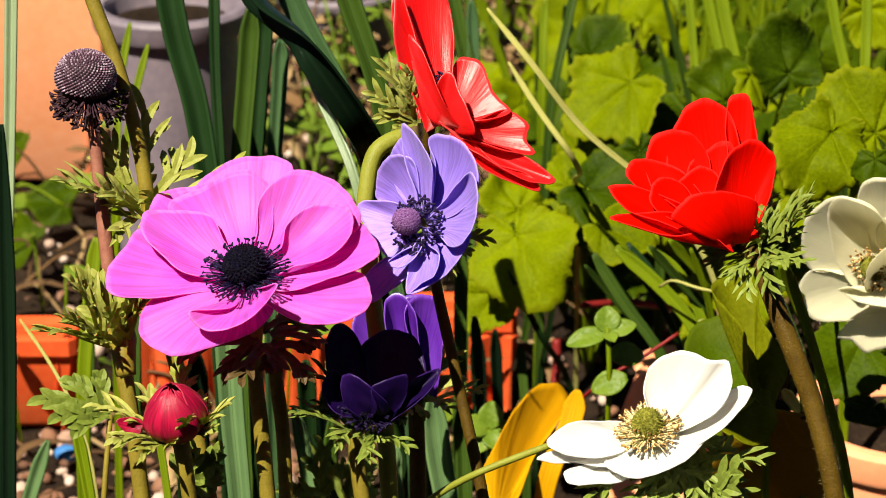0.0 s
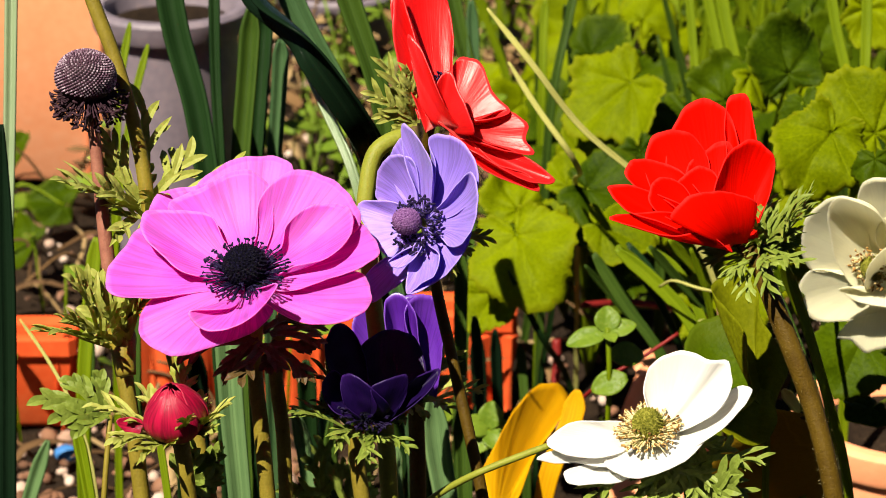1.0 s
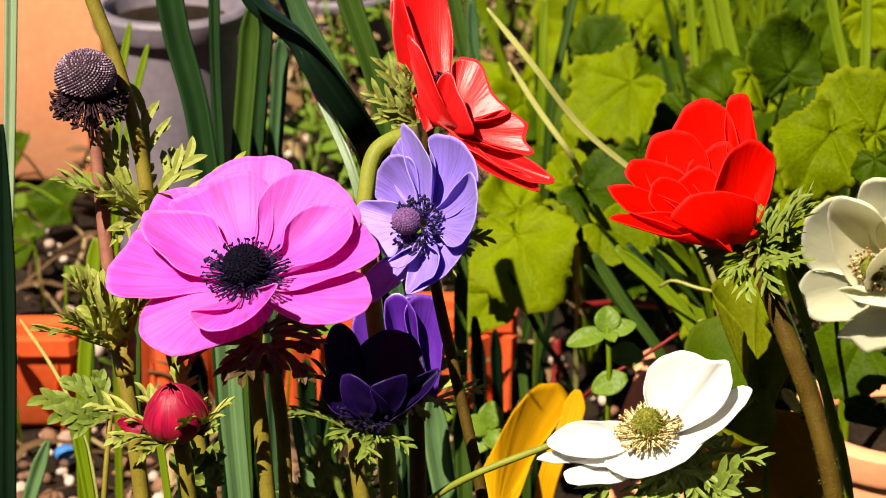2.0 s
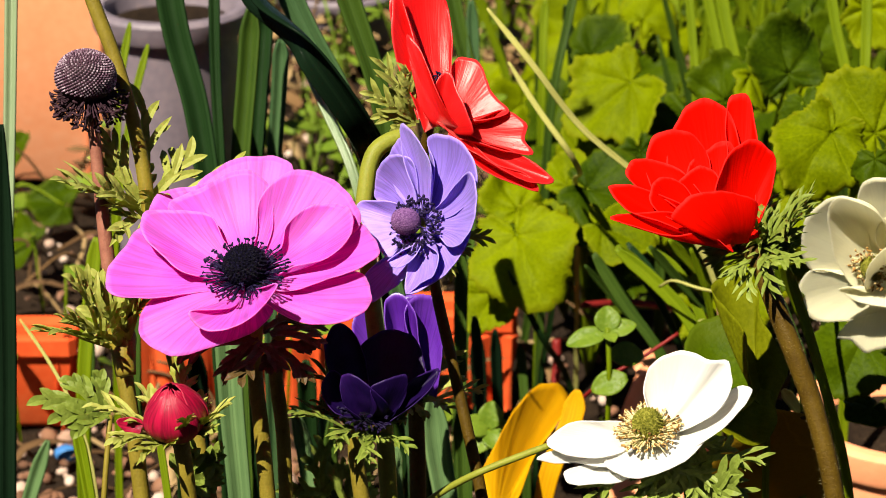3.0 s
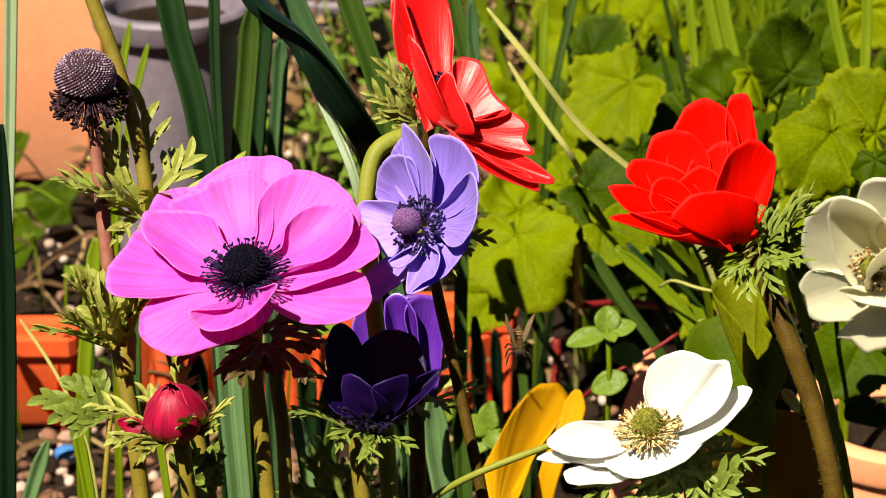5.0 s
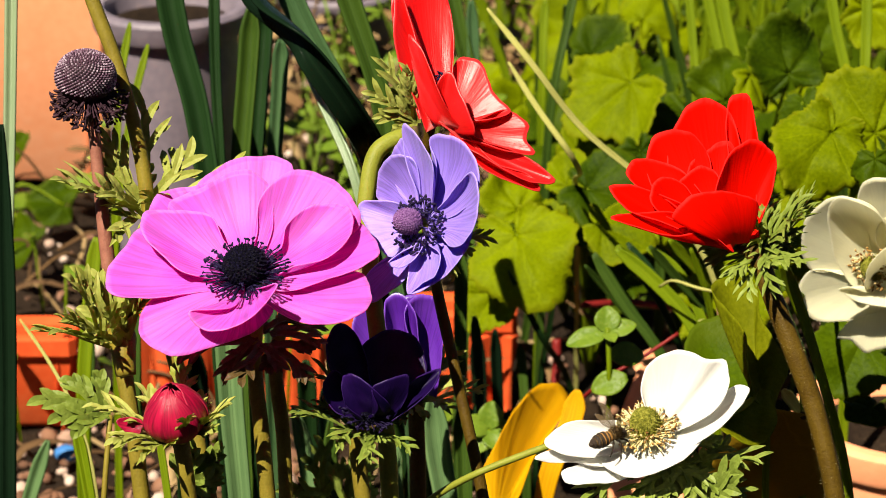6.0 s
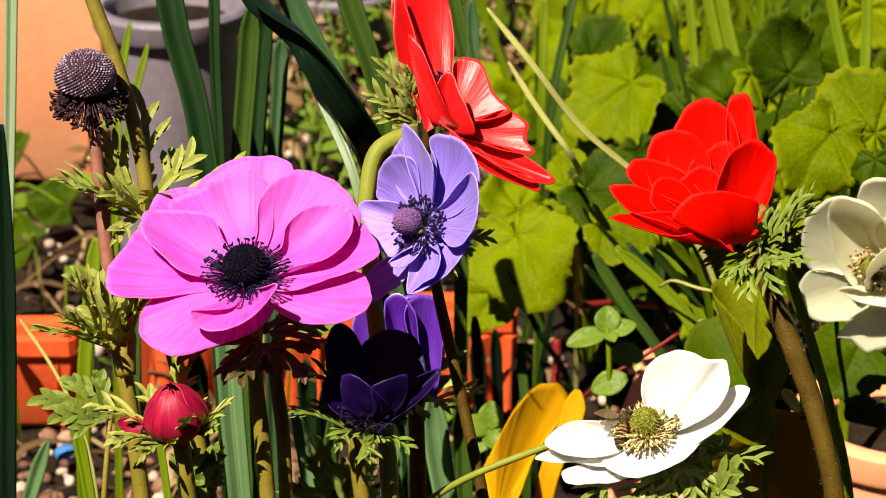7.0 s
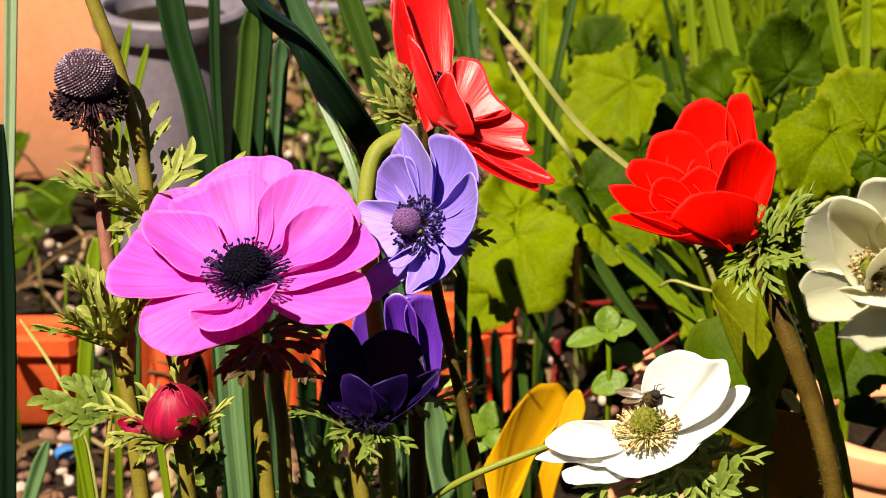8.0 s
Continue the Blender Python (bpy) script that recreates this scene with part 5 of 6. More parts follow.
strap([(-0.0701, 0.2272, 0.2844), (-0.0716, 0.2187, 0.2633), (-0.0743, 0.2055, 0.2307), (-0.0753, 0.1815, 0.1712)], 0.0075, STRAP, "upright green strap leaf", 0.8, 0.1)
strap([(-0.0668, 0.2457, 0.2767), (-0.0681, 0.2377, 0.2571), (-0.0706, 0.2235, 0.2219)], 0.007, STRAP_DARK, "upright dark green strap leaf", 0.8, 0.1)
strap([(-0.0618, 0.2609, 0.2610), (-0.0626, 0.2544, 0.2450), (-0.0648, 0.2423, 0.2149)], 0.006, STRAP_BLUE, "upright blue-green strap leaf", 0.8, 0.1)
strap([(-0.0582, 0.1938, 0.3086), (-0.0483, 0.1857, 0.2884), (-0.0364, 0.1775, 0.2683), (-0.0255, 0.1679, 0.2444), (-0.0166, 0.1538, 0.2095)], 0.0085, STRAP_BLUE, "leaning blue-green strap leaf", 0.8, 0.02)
# Its pale colour paints the thin sun glint beside the arching leaf.
strap([(-0.0497, 0.1732, 0.2841), (-0.0414, 0.1571, 0.2710), (-0.0304, 0.1383, 0.2511), (-0.0256, 0.1304, 0.2317)], 0.0036, STRAP_PALE, "leaning strap leaf, pale colour for a sun glint", 0.8, 0.1, (-0.5, -0.6, 0.6))
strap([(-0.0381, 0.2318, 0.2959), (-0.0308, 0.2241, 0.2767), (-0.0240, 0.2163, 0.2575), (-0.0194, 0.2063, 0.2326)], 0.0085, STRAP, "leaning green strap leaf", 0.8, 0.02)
strap([(0.0016, 0.4653, 0.2330), (0.0068, 0.4555, 0.2088), (0.0120, 0.4467, 0.1870), (0.0125, 0.4272, 0.1387), (0.0078, 0.3910, 0.0492)], 0.0072, STRAP, "dark green strap leaf behind the scarlet flower", 0.8, 0.02)
strap([(0.0130, 0.4594, 0.2185), (0.0141, 0.4506, 0.1967), (0.0125, 0.4350, 0.1580), (0.0099, 0.4184, 0.1169)], 0.0056, STRAP_BLUE, "narrow blue-green strap leaf", 0.8, 0.1)
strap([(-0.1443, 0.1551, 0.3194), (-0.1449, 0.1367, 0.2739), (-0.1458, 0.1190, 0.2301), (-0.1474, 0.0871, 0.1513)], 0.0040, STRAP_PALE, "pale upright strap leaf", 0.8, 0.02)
strap([(-0.1442, 0.1163, 0.2770), (-0.1431, 0.1039, 0.2462), (-0.1422, 0.0901, 0.2120), (-0.1420, 0.0694, 0.1607)], 0.0062, STRAP_SHADE, "upright strap leaf coloured near-black for shade", 0.8, 0.3)
strap([(-0.0725, 0.1112, 0.2108), (-0.0710, 0.1013, 0.1863), (-0.0678, 0.0878, 0.1530)], 0.0085, STRAP_LIT, "blue-green strap leaf between stalks", 0.8, 0.1)
strap([(-0.0696, 0.1266, 0.1957), (-0.0681, 0.1179, 0.1741), (-0.0681, 0.1056, 0.1437)], 0.007, STRAP, "green strap leaf between stalks", 0.8, 0.1)
strap([(-0.0523, 0.1360, 0.1655), (-0.0483, 0.1301, 0.1508), (-0.0463, 0.1234, 0.1343)], 0.006, STRAP_LIT, "short blue-green strap leaf", 0.8, 0.2)
strap([(-0.0403, 0.1526, 0.1531), (-0.0403, 0.1465, 0.1381), (-0.0372, 0.1412, 0.1249)], 0.005, STRAP, "short green strap leaf", 0.8, 0.2)
strap([(-0.0037, 0.1194, 0.1777), (-0.0017, 0.1121, 0.1598), (0.0012, 0.1056, 0.1437)], 0.009, STRAP_LIT, "broad blue-green strap leaf low in the bed", 0.8, 0.15)
strap([(-0.0099, 0.1601, 0.1719), (-0.0059, 0.1510, 0.1493), (-0.0038, 0.1412, 0.1249)], 0.008, STRAP, "upright green strap leaf low in the bed", 0.8, 0.15)
strap([(0.0068, 0.2264, 0.1222), (0.0079, 0.2198, 0.1059), (0.0084, 0.2123, 0.0875)], 0.007, STRAP, "upright green strap leaf low in the bed", 0.8, 0.15)
strap([(0.0076, 0.2680, 0.1719), (0.0070, 0.2579, 0.1469), (0.0070, 0.2411, 0.1052)], 0.0052, STRAP, "upright green strap leaf before the trough", 0.8, 0.1)
strap([(0.0128, 0.2763, 0.1389), (0.0142, 0.2694, 0.1219), (0.0151, 0.2591, 0.0964)], 0.004, STRAP_DARK, "narrow dark strap leaf before the trough", 0.8, 0.1)
strap([(-0.1645, 0.2017, 0.1411), (-0.1675, 0.1945, 0.1233), (-0.1696, 0.1857, 0.1015)], 0.006, STRAP_LIT, "short blue-green strap leaf", 0.8, 0.2)
strap([(-0.1541, 0.2214, 0.1100), (-0.1585, 0.2165, 0.0977), (-0.1618, 0.2123, 0.0875)], 0.006, STRAP_LIT, "short blue-green strap leaf", 0.8, 0.2)
strap([(-0.1206, 0.0804, 0.1880), (-0.1178, 0.0756, 0.1761), (-0.1151, 0.0700, 0.1624)], 0.004, GRASS, "short grass-green strap leaf low in the bed", 0.8, 0.2)
strap([(-0.1443, 0.2763, 0.1389), (-0.1443, 0.2694, 0.1219), (-0.1454, 0.2608, 0.1006)], 0.006, STRAP, "green strap leaf before the trough", 0.8, 0.2)
# Dark leaves added here stand in for shaded gaps and shade on the troughs.
strap([(-0.1006, 0.2148, 0.1469), (-0.101, 0.2184, 0.1236), (-0.1018, 0.2229, 0.0869)], 0.006, STRAP_DARK, "upright dark green strap leaf added to dim the trough", 0.8, 0.12)
strap([(-0.0932, 0.2069, 0.154), (-0.0935, 0.2106, 0.131), (-0.0941, 0.2153, 0.0946)], 0.0075, STRAP_SHADE, "near-black strap leaf added to dim the trough", 0.8, 0.12)
strap([(-0.0508, 0.1875, 0.1594), (-0.0506, 0.1913, 0.1367), (-0.0505, 0.1962, 0.1008)], 0.007, STRAP_DARK, "dark strap leaf added to fill a shaded gap between stalks", 0.8, 0.12)
strap([(-0.0449, 0.2017, 0.1411), (-0.0446, 0.2053, 0.118), (-0.0443, 0.2099, 0.0813)], 0.006, STRAP_SHADE, "near-black strap leaf added to fill a shaded gap between stalks", 0.8, 0.12)
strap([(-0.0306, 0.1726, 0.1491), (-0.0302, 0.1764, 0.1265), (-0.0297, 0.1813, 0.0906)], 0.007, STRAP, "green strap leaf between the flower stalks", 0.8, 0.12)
strap([(-0.0186, 0.1919, 0.1434), (-0.018, 0.1955, 0.1204), (-0.0172, 0.2002, 0.0841)], 0.0085, STRAP_DARK, "dark strap leaf added for shade below the violet flower", 0.8, 0.12)
strap([(0.0232, 0.3657, 0.0932), (0.0244, 0.3681, 0.0671), (0.0261, 0.3708, 0.0259)], 0.005, STRAP_SHADE, "near-black narrow strap leaf added as shade on the fluted trough", 0.8, 0.12)
strap([(0.0152, 0.3744, 0.0879), (0.0164, 0.3767, 0.0616), (0.018, 0.3793, 0.0201)], 0.007, STRAP_SHADE, "near-black strap leaf added as shade on the fluted trough", 0.8, 0.12)


# yellowed broad leaf
def yellow_leaf():
    ob = thing("yellow_leaf", (0.0381, 0.3729, 0.0000), "broad yellowed tulip-like leaf", "leaf")
    part("blade", fan_sheet((0.0207, 0.1579, 0.1127), [(0.0141, 0.1666, 0.1209), (0.0198, 0.1806, 0.129), (0.0286, 0.1995, 0.1356), (0.0378, 0.216, 0.1365), (0.0465, 0.225, 0.1321), (0.0491, 0.2232, 0.1276), (0.0438, 0.2106, 0.1231), (0.035, 0.1927, 0.1189), (0.0274, 0.1683, 0.1118)], 0.04, foot=0.05), YELLOW, ob)
    part("leaf_stalk", Geo().tube(curve_points([(0.0207, 0.16, 0.1127), (0.0207, 0.1906, 0.0868), (0.0381, 0.3729, 0.0000)], 6), [0.0022] * 13, 8), YELLOW, ob)
    part("blade", strap_leaf([(0.0509, 0.2017, 0.1411), (0.0487, 0.1977, 0.1312), (0.0408, 0.1905, 0.1134), (0.0358, 0.1897, 0.0848)], 0.009, 0.2, 0.0006, 0.2, 0.8, (-0.3, -0.8, 0.3)), YELLOW, ob)


yellow_leaf()


# ---------- mallow ----------
def mallow(label, root, leaves, material):
    """leaves: centre, normal, tip direction, radius in mm."""
    ob = thing("mallow_plant", root, label, "plant", "mallow plants")
    for k, (c, nrm, tip, r) in enumerate(leaves):
        t = frame_of(nrm, tip)
        blade = part("leaf", round_leaf(c, nrm, tip, r * MM, k * 3 + len(label), lobes=(5, 7, 6)[k % 3], wave=0.21), material, ob)
        base = Vector(c) - Vector(t[:, 1]) * r * MM * 0.44
        rt = Vector(root)
        mid = base.lerp(rt, 0.45) + Vector((0, 0.01, 0.02))
        part("leaf_stalk", Geo().tube(curve_points([tuple(base), tuple(mid), tuple(rt)], 6), [0.0009] * 6 + [0.0013] * 7, 8), GRASS, blade)
    return ob


UP, BACK = (0, 0, 1), (0, 1, 0.2)
mallow("sunlit yellow-green mallow plant with broad scalloped leaves", (0.0664, 0.5953, 0.0000), [
    ((0.0348, 0.3224, 0.1462), (-0.2, -0.8, 0.55), (0.35, -0.3, -0.75), 23), ((0.0299, 0.369, 0.1547), (0.2, -0.6, 0.7), (-0.3, 0.3, 0.8), 14), ((0.0772, 0.4236, 0.1832), (-0.2, -0.75, 0.6), (-0.5, 0.1, -0.7), 23), ((0.0709, 0.2983, 0.1667), (0.1, -0.55, 0.85), (0.8, -0.2, -0.3), 14), ((0.0569, 0.3914, 0.1569), (-0.3, -0.6, 0.7), (0.1, 0.2, 0.8), 11), ((0.0189, 0.3332, 0.1195), (-0.3, -0.7, 0.6), (-0.3, -0.2, -0.8), 13), ((0.1103, 0.6302, 0.1606), (0.1, -0.5, 0.8), (0.4, 0.2, 0.5), 15), ((0.0443, 0.3836, 0.1375), (0.1, -0.4, 0.9), (0.4, 0.2, 0.5), 12), ((0.0668, 0.4345, 0.1568), (-0.2, -0.6, 0.7), (0.3, 0.1, 0.7), 13), ((0.1263, 0.6838, 0.1331), (-0.2, -0.6, 0.7), (0.3, 0.1, 0.7), 17)], MALLOW)
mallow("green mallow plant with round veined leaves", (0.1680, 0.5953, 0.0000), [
    ((0.07, 0.3416, 0.1669), (0.1, -0.65, 0.75), (0.7, 0.1, -0.4), 20), ((0.1235, 0.3875, 0.2006), (-0.3, -0.8, 0.4), (-0.2, 0.1, 0.9), 15), ((0.1426, 0.3445, 0.2277), (0.2, -0.85, 0.4), (-0.2, 0.2, 0.9), 17), ((0.1485, 0.3163, 0.2112), (-0.5, -0.7, 0.5), (0.3, -0.2, -0.8), 12), ((0.0788, 0.5469, 0.1679), (-0.2, -0.6, 0.8), (0.4, 0, 0.7), 15), ((0.1076, 0.428, 0.1673), (0.2, -0.7, 0.7), (-0.4, 0, -0.7), 16), ((0.1738, 0.4516, 0.1991), (0.3, -0.7, 0.6), (0.4, 0, 0.7), 14), ((0.0897, 0.3935, 0.1621), (-0.1, -0.7, 0.6), (0.2, 0, -0.7), 14)], MALLOW_DEEP_SHADED)
mallow("mallow plant with large light leaves", (0.2387, 0.5953, 0.0000), [
    ((0.1412, 0.2261, 0.2281), (-0.15, -0.85, 0.5), (-0.4, -0.1, -0.8), 18), ((0.1623, 0.2595, 0.2307), (0.15, -0.8, 0.55), (-0.4, 0.1, 0.8), 18), ((0.1314, 0.3494, 0.2131), (0.4, -0.7, 0.6), (0.1, 0.1, -0.9), 10), ((0.134, 0.2176, 0.2071), (-0.2, -0.7, 0.6), (-0.3, -0.2, -0.8), 7), ((0.1976, 0.4464, 0.2129), (0, -0.8, 0.6), (0.4, 0, -0.7), 14)], MALLOW)
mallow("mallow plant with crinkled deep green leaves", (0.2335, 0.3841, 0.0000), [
    ((0.149, 0.1701, 0.1696), (-0.15, -0.9, 0.45), (-0.3, -0.1, -0.8), 15), ((0.156, 0.1805, 0.1419), (0.1, -0.4, 0.9), (-0.6, -0.2, -0.5), 8), ((0.1581, 0.2048, 0.2288), (-0.3, -0.8, 0.4), (0.1, 0, -0.9), 8), ((0.1108, 0.0977, 0.2308), (-0.6, -0.6, 0.3), (0.1, 0, 0.9), 5), ((0.153, 0.2113, 0.1649), (-0.3, -0.7, 0.6), (0.1, 0, 0.9), 9)], MALLOW_DEEP_SHADED)


def folded_leaf():
    ob = thing("folded_leaf", (0.1609, 0.3729, 0.0000), "long folded olive-green leaf in half shade", "leaf")
    part("blade", fan_sheet((0.1022, 0.0636, 0.1998), [(0.0949, 0.0594, 0.216), (0.0957, 0.0724, 0.2215), (0.0918, 0.0847, 0.2253), (0.0883, 0.0965, 0.2279), (0.0956, 0.1069, 0.2268), (0.1023, 0.1064, 0.2255), (0.1029, 0.0929, 0.2188), (0.1071, 0.0803, 0.2144), (0.1111, 0.0772, 0.2068), (0.1082, 0.0745, 0.2)], 0.05), OLIVE, ob)
    part("blade", fan_sheet((0.1026, 0.0658, 0.2051), [(0.0974, 0.0553, 0.2057), (0.0905, 0.0446, 0.2062), (0.0856, 0.0436, 0.2036), (0.0919, 0.0418, 0.1992), (0.0992, 0.0458, 0.1956), (0.1038, 0.0519, 0.1975), (0.1058, 0.0638, 0.2001)], 0.12), OLIVE, ob)
    # Rear blade takes its shade from the darker leaf colour.
    part("blade", fan_sheet((0.1039, 0.1281, 0.1725), [(0.0892, 0.1292, 0.1753), (0.0847, 0.1431, 0.1829), (0.0909, 0.1565, 0.1894), (0.1013, 0.1575, 0.1918), (0.1071, 0.1435, 0.1838)], 0.1), MALLOW_DEEP_SHADED, ob)
    part("leaf_stalk", Geo().tube(curve_points([(0.1022, 0.0636, 0.1998), (0.1042, 0.0694, 0.1873), (0.1068, 0.0832, 0.1621), (0.1609, 0.3729, 0.0000)], 6), [0.0012] * 19, 8), GRASS, ob)
    ob = thing("withered_leaf", (0.1491, 0.3404, 0.0000), "broad withered brown leaf hanging in shade", "leaf")
    part("blade", fan_sheet((0.1151, 0.0674, 0.1958), [(0.1013, 0.0711, 0.1916), (0.0939, 0.0823, 0.1793), (0.0897, 0.0966, 0.1612), (0.093, 0.1101, 0.1413), (0.1107, 0.1238, 0.1218), (0.1279, 0.1209, 0.1279), (0.1315, 0.1041, 0.1531), (0.1258, 0.0829, 0.1807)], 0.03), BROWN_LEAF, ob)
    part("leaf_stalk", Geo().tube(curve_points([(0.1153, 0.0682, 0.195), (0.1337, 0.1122, 0.1598), (0.1491, 0.3404, 0.0000)], 6), [0.0012] * 13, 8), STEM_DARK, ob)


folded_leaf()


# small plant with opposite oval leaves
def oval_plant():
    ob = thing("oval_leaf_plant", (0.0790, 0.4686, 0.0000), "small plant with paired oval green leaves", "plant")
    top = (0.0609, 0.1914, 0.1691)
    part("stem", Geo().tube(curve_points([(0.0609, 0.1922, 0.1710), (0.0615, 0.1875, 0.1594), (0.0615, 0.1871, 0.1317), (0.0790, 0.4686, 0.0000)], 6), [0.001] * 19, 8), GRASS, ob)
    for p, h, nn, l, w in ((top, (-1, -0.2, -0.1), (0, -0.5, 0.9), 0.0155, 0.009), (top, (0.8, 0, 0.35), (-0.2, -0.6, 0.8), 0.011, 0.0075), (top, (0, 0.3, 0.7), (0, -0.9, 0.3), 0.010, 0.010), (top, (0.2, -0.8, 0.1), (0, -0.3, 1), 0.007, 0.006),
                           ((0.0622, 0.1974, 0.1572), (0.9, 0.2, 0), (0, -0.7, 0.7), 0.014, 0.010), ((0.0682, 0.1853, 0.1539), (-0.9, -0.1, -0.25), (0, -0.7, 0.7), 0.014, 0.010)):
        part("leaf", oval_leaf(p, h, nn, l, w), OVAL, ob)
    ob = thing("oval_leaf_plant", (0.0229, 0.3955, 0.0000), "low plant with rounded green leaves", "plant")
    top = (0.0179, 0.2231, 0.1140)
    part("stem", Geo().tube(curve_points([top, (0.0185, 0.2181, 0.1018), (0.0229, 0.3955, 0.0000)], 6), [0.001] * 13, 8), GRASS, ob)
    for h, l, w in (((0.9, -0.1, -0.1), 0.013, 0.010), ((-0.6, -0.2, 0.3), 0.011, 0.010), ((0.1, 0.2, 0.8), 0.011, 0.010), ((-0.5, -0.6, -0.5), 0.011, 0.009), ((0.3, -0.7, -0.3), 0.010, 0.009)):
        part("leaf", oval_leaf(top, h, (0, -0.6, 0.8), l, w), OVAL, ob)
    ob = thing("red_stalk", (0.0624, 0.4433, 0.0000), "red leaf stalk crossing before the pot", "stalk")
    part("stalk", Geo().tube(curve_points([(0.0908, 0.2280, 0.1528), (0.0777, 0.2247, 0.1447), (0.0646, 0.2218, 0.1377), (0.0542, 0.2276, 0.1253), (0.0624, 0.4433, 0.0000)], 6), [0.0008] * 25, 8), RED_STEM, ob)


oval_plant()


# ferny leaves low in the bed
def ferny(label, at, heading, up, length, root, width=0.003, lobes=5):
    ob = thing("ferny_leaf", root, label, "leaf", "ferny anemone leaves")
    part("blade", feathery(at, heading, up, length, len(label) + int(length * 10000), 1.2, width, lobes), FERN, ob, crease=30)
    part("leaf_stalk", Geo().tube(curve_points([at, tuple((Vector(at) * 0.5 + Vector(root) * 0.5) + Vector((0, -0.01, 0.01))), root], 6), [0.0009] * 13, 8), STEM_GREEN, ob)


ferny("bright green divided leaf low among the stalks", (-0.1033, 0.0447, 0.2063), (-0.85, -0.1, 0.35), (0, -0.6, 0.8), 0.022, (-0.1072, 0.0347, 0.1284), 0.0045)
ferny("bright green divided leaf under the bud", (-0.0756, 0.0008, 0.2045), (0.5, -0.1, 0.7), (0, -0.8, 0.5), 0.016, (-0.0756, -0.0204, 0.1520), 0.004)
ferny("low parsley-like green leaf", (-0.0395, 0.1063, 0.1455), (-0.3, -0.1, 0.5), (0, -0.7, 0.7), 0.023, (-0.0394, 0.1078, 0.0958), 0.0036)
ferny("parsley-like green leaf in low sun", (-0.0333, 0.0960, 0.1466), (0.5, -0.1, 0.7), (0, -0.7, 0.7), 0.023, (-0.0364, 0.1078, 0.0958), 0.0036)
ferny("divided green leaf below the white anemone", (0.0709, -0.0233, 0.2116), (0.5, -0.1, 0.6), (0, -0.7, 0.7), 0.020, (0.0734, -0.0204, 0.1520), 0.004)
ferny("divided green leaf low by the white anemone", (0.0641, -0.0189, 0.2092), (-0.2, -0.1, 0.7), (0, -0.7, 0.7), 0.014, (0.0676, -0.0204, 0.1520), 0.004)


# low mallow patch behind
def mallow_patch(x0, x1, y0, y1, count, seed, label, material, top=0.135):
    rng = random.Random(seed)
    rows = []
    for _ in range(count):
        c = (rng.uniform(x0, x1), rng.uniform(y0, y1), rng.uniform(0.45, 1) * top)
        nrm = (rng.uniform(-0.6, 0.5), rng.uniform(-0.95, -0.2), rng.uniform(0.45, 1.0))
        a = rng.uniform(0, 6.3)
        rows.append((c, nrm, (math.cos(a), 0.3, math.sin(a)), rng.uniform(13, 27)))
    mallow(label, ((x0 + x1) / 2, (y0 + y1) / 2, 0), rows, material)


def wiry_growth(x0, x1, y0, y1, count, seed, material, label, tall):
    """Thin upright weeds with small leaves, too thick to count."""
    rng = random.Random(seed)
    g = Geo()
    for _ in range(count):
        x, y, h = rng.uniform(x0, x1), rng.uniform(y0, y1), tall * rng.uniform(0.3, 1)
        a, b = rng.uniform(-0.03, 0.03), rng.uniform(-0.03, 0.03)
        pts = [(x, y, -0.002), (x + a * 0.4, y + b * 0.4, h * 0.5), (x + a, y + b, h)]
        r = rng.uniform(0.0005, 0.0012)
        g.tube(curve_points(pts, 3), [r] * 7, 5)
        for _ in range(rng.randint(2, 6)):
            t = rng.uniform(0.3, 1)
            base = (x + a * t, y + b * t, h * t)
            q = rng.uniform(0, 6.3)
            l = rng.uniform(0.006, 0.02)
            leaf = oval_leaf(base, (math.cos(q), math.sin(q), rng.uniform(0, 0.8)), (0.1, -0.5, 0.8), l, l * rng.uniform(0.25, 0.5), q)
            g.add(leaf.v, leaf.f, leaf.uv)
    tagged(part("wiry_weeds", g, material), label, "weeds", kind="stuff")


wiry_growth(-0.10, 0.08, 0.55, 1.30, 90, 61, OVAL, "thin upright green weeds behind the strap leaves", 0.12)
wiry_growth(-0.26, 0.10, 0.76, 1.35, 110, 62, LITTER, "dry brown wiry stalks behind the strap leaves", 0.10)
wiry_growth(0.05, 0.30, 0.75, 1.40, 110, 63, GRASS, "bright green leafy weeds behind the mallow", 0.14)


# The dark leaf colour gives this plant its shade.
mallow_patch(-0.34, -0.21, 0.62, 0.78, 8, 14, "low dark leafy plant before the terracotta planter", MALLOW_DEEP_SHADED, 0.045)
mallow_patch(0.03, 0.12, 0.42, 0.62, 18, 3, "low mallow plant with crowded round leaves", MALLOW_DEEP_SHADED)
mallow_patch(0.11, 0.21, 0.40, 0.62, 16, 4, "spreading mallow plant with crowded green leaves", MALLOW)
mallow_patch(0.17, 0.30, 0.45, 0.70, 11, 6, "dense green mallow plant in the bed", MALLOW_DEEP_SHADED)
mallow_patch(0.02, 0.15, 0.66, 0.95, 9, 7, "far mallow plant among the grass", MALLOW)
mallow_patch(0.14, 0.32, 0.70, 1.05, 11, 9, "far green mallow plant beside the grass", MALLOW_DEEP_SHADED)


# ---------- grass ----------
def grass_blade(pts, width, material, label):
    line = grounded(pts, 0.3)
    ob = thing("grass_blade", line[-1], label, "grass", "tall grass blades")
    part("blade", strap_leaf(line, width, 0.3, 0.0005, 0.1, 0.9), material, ob)


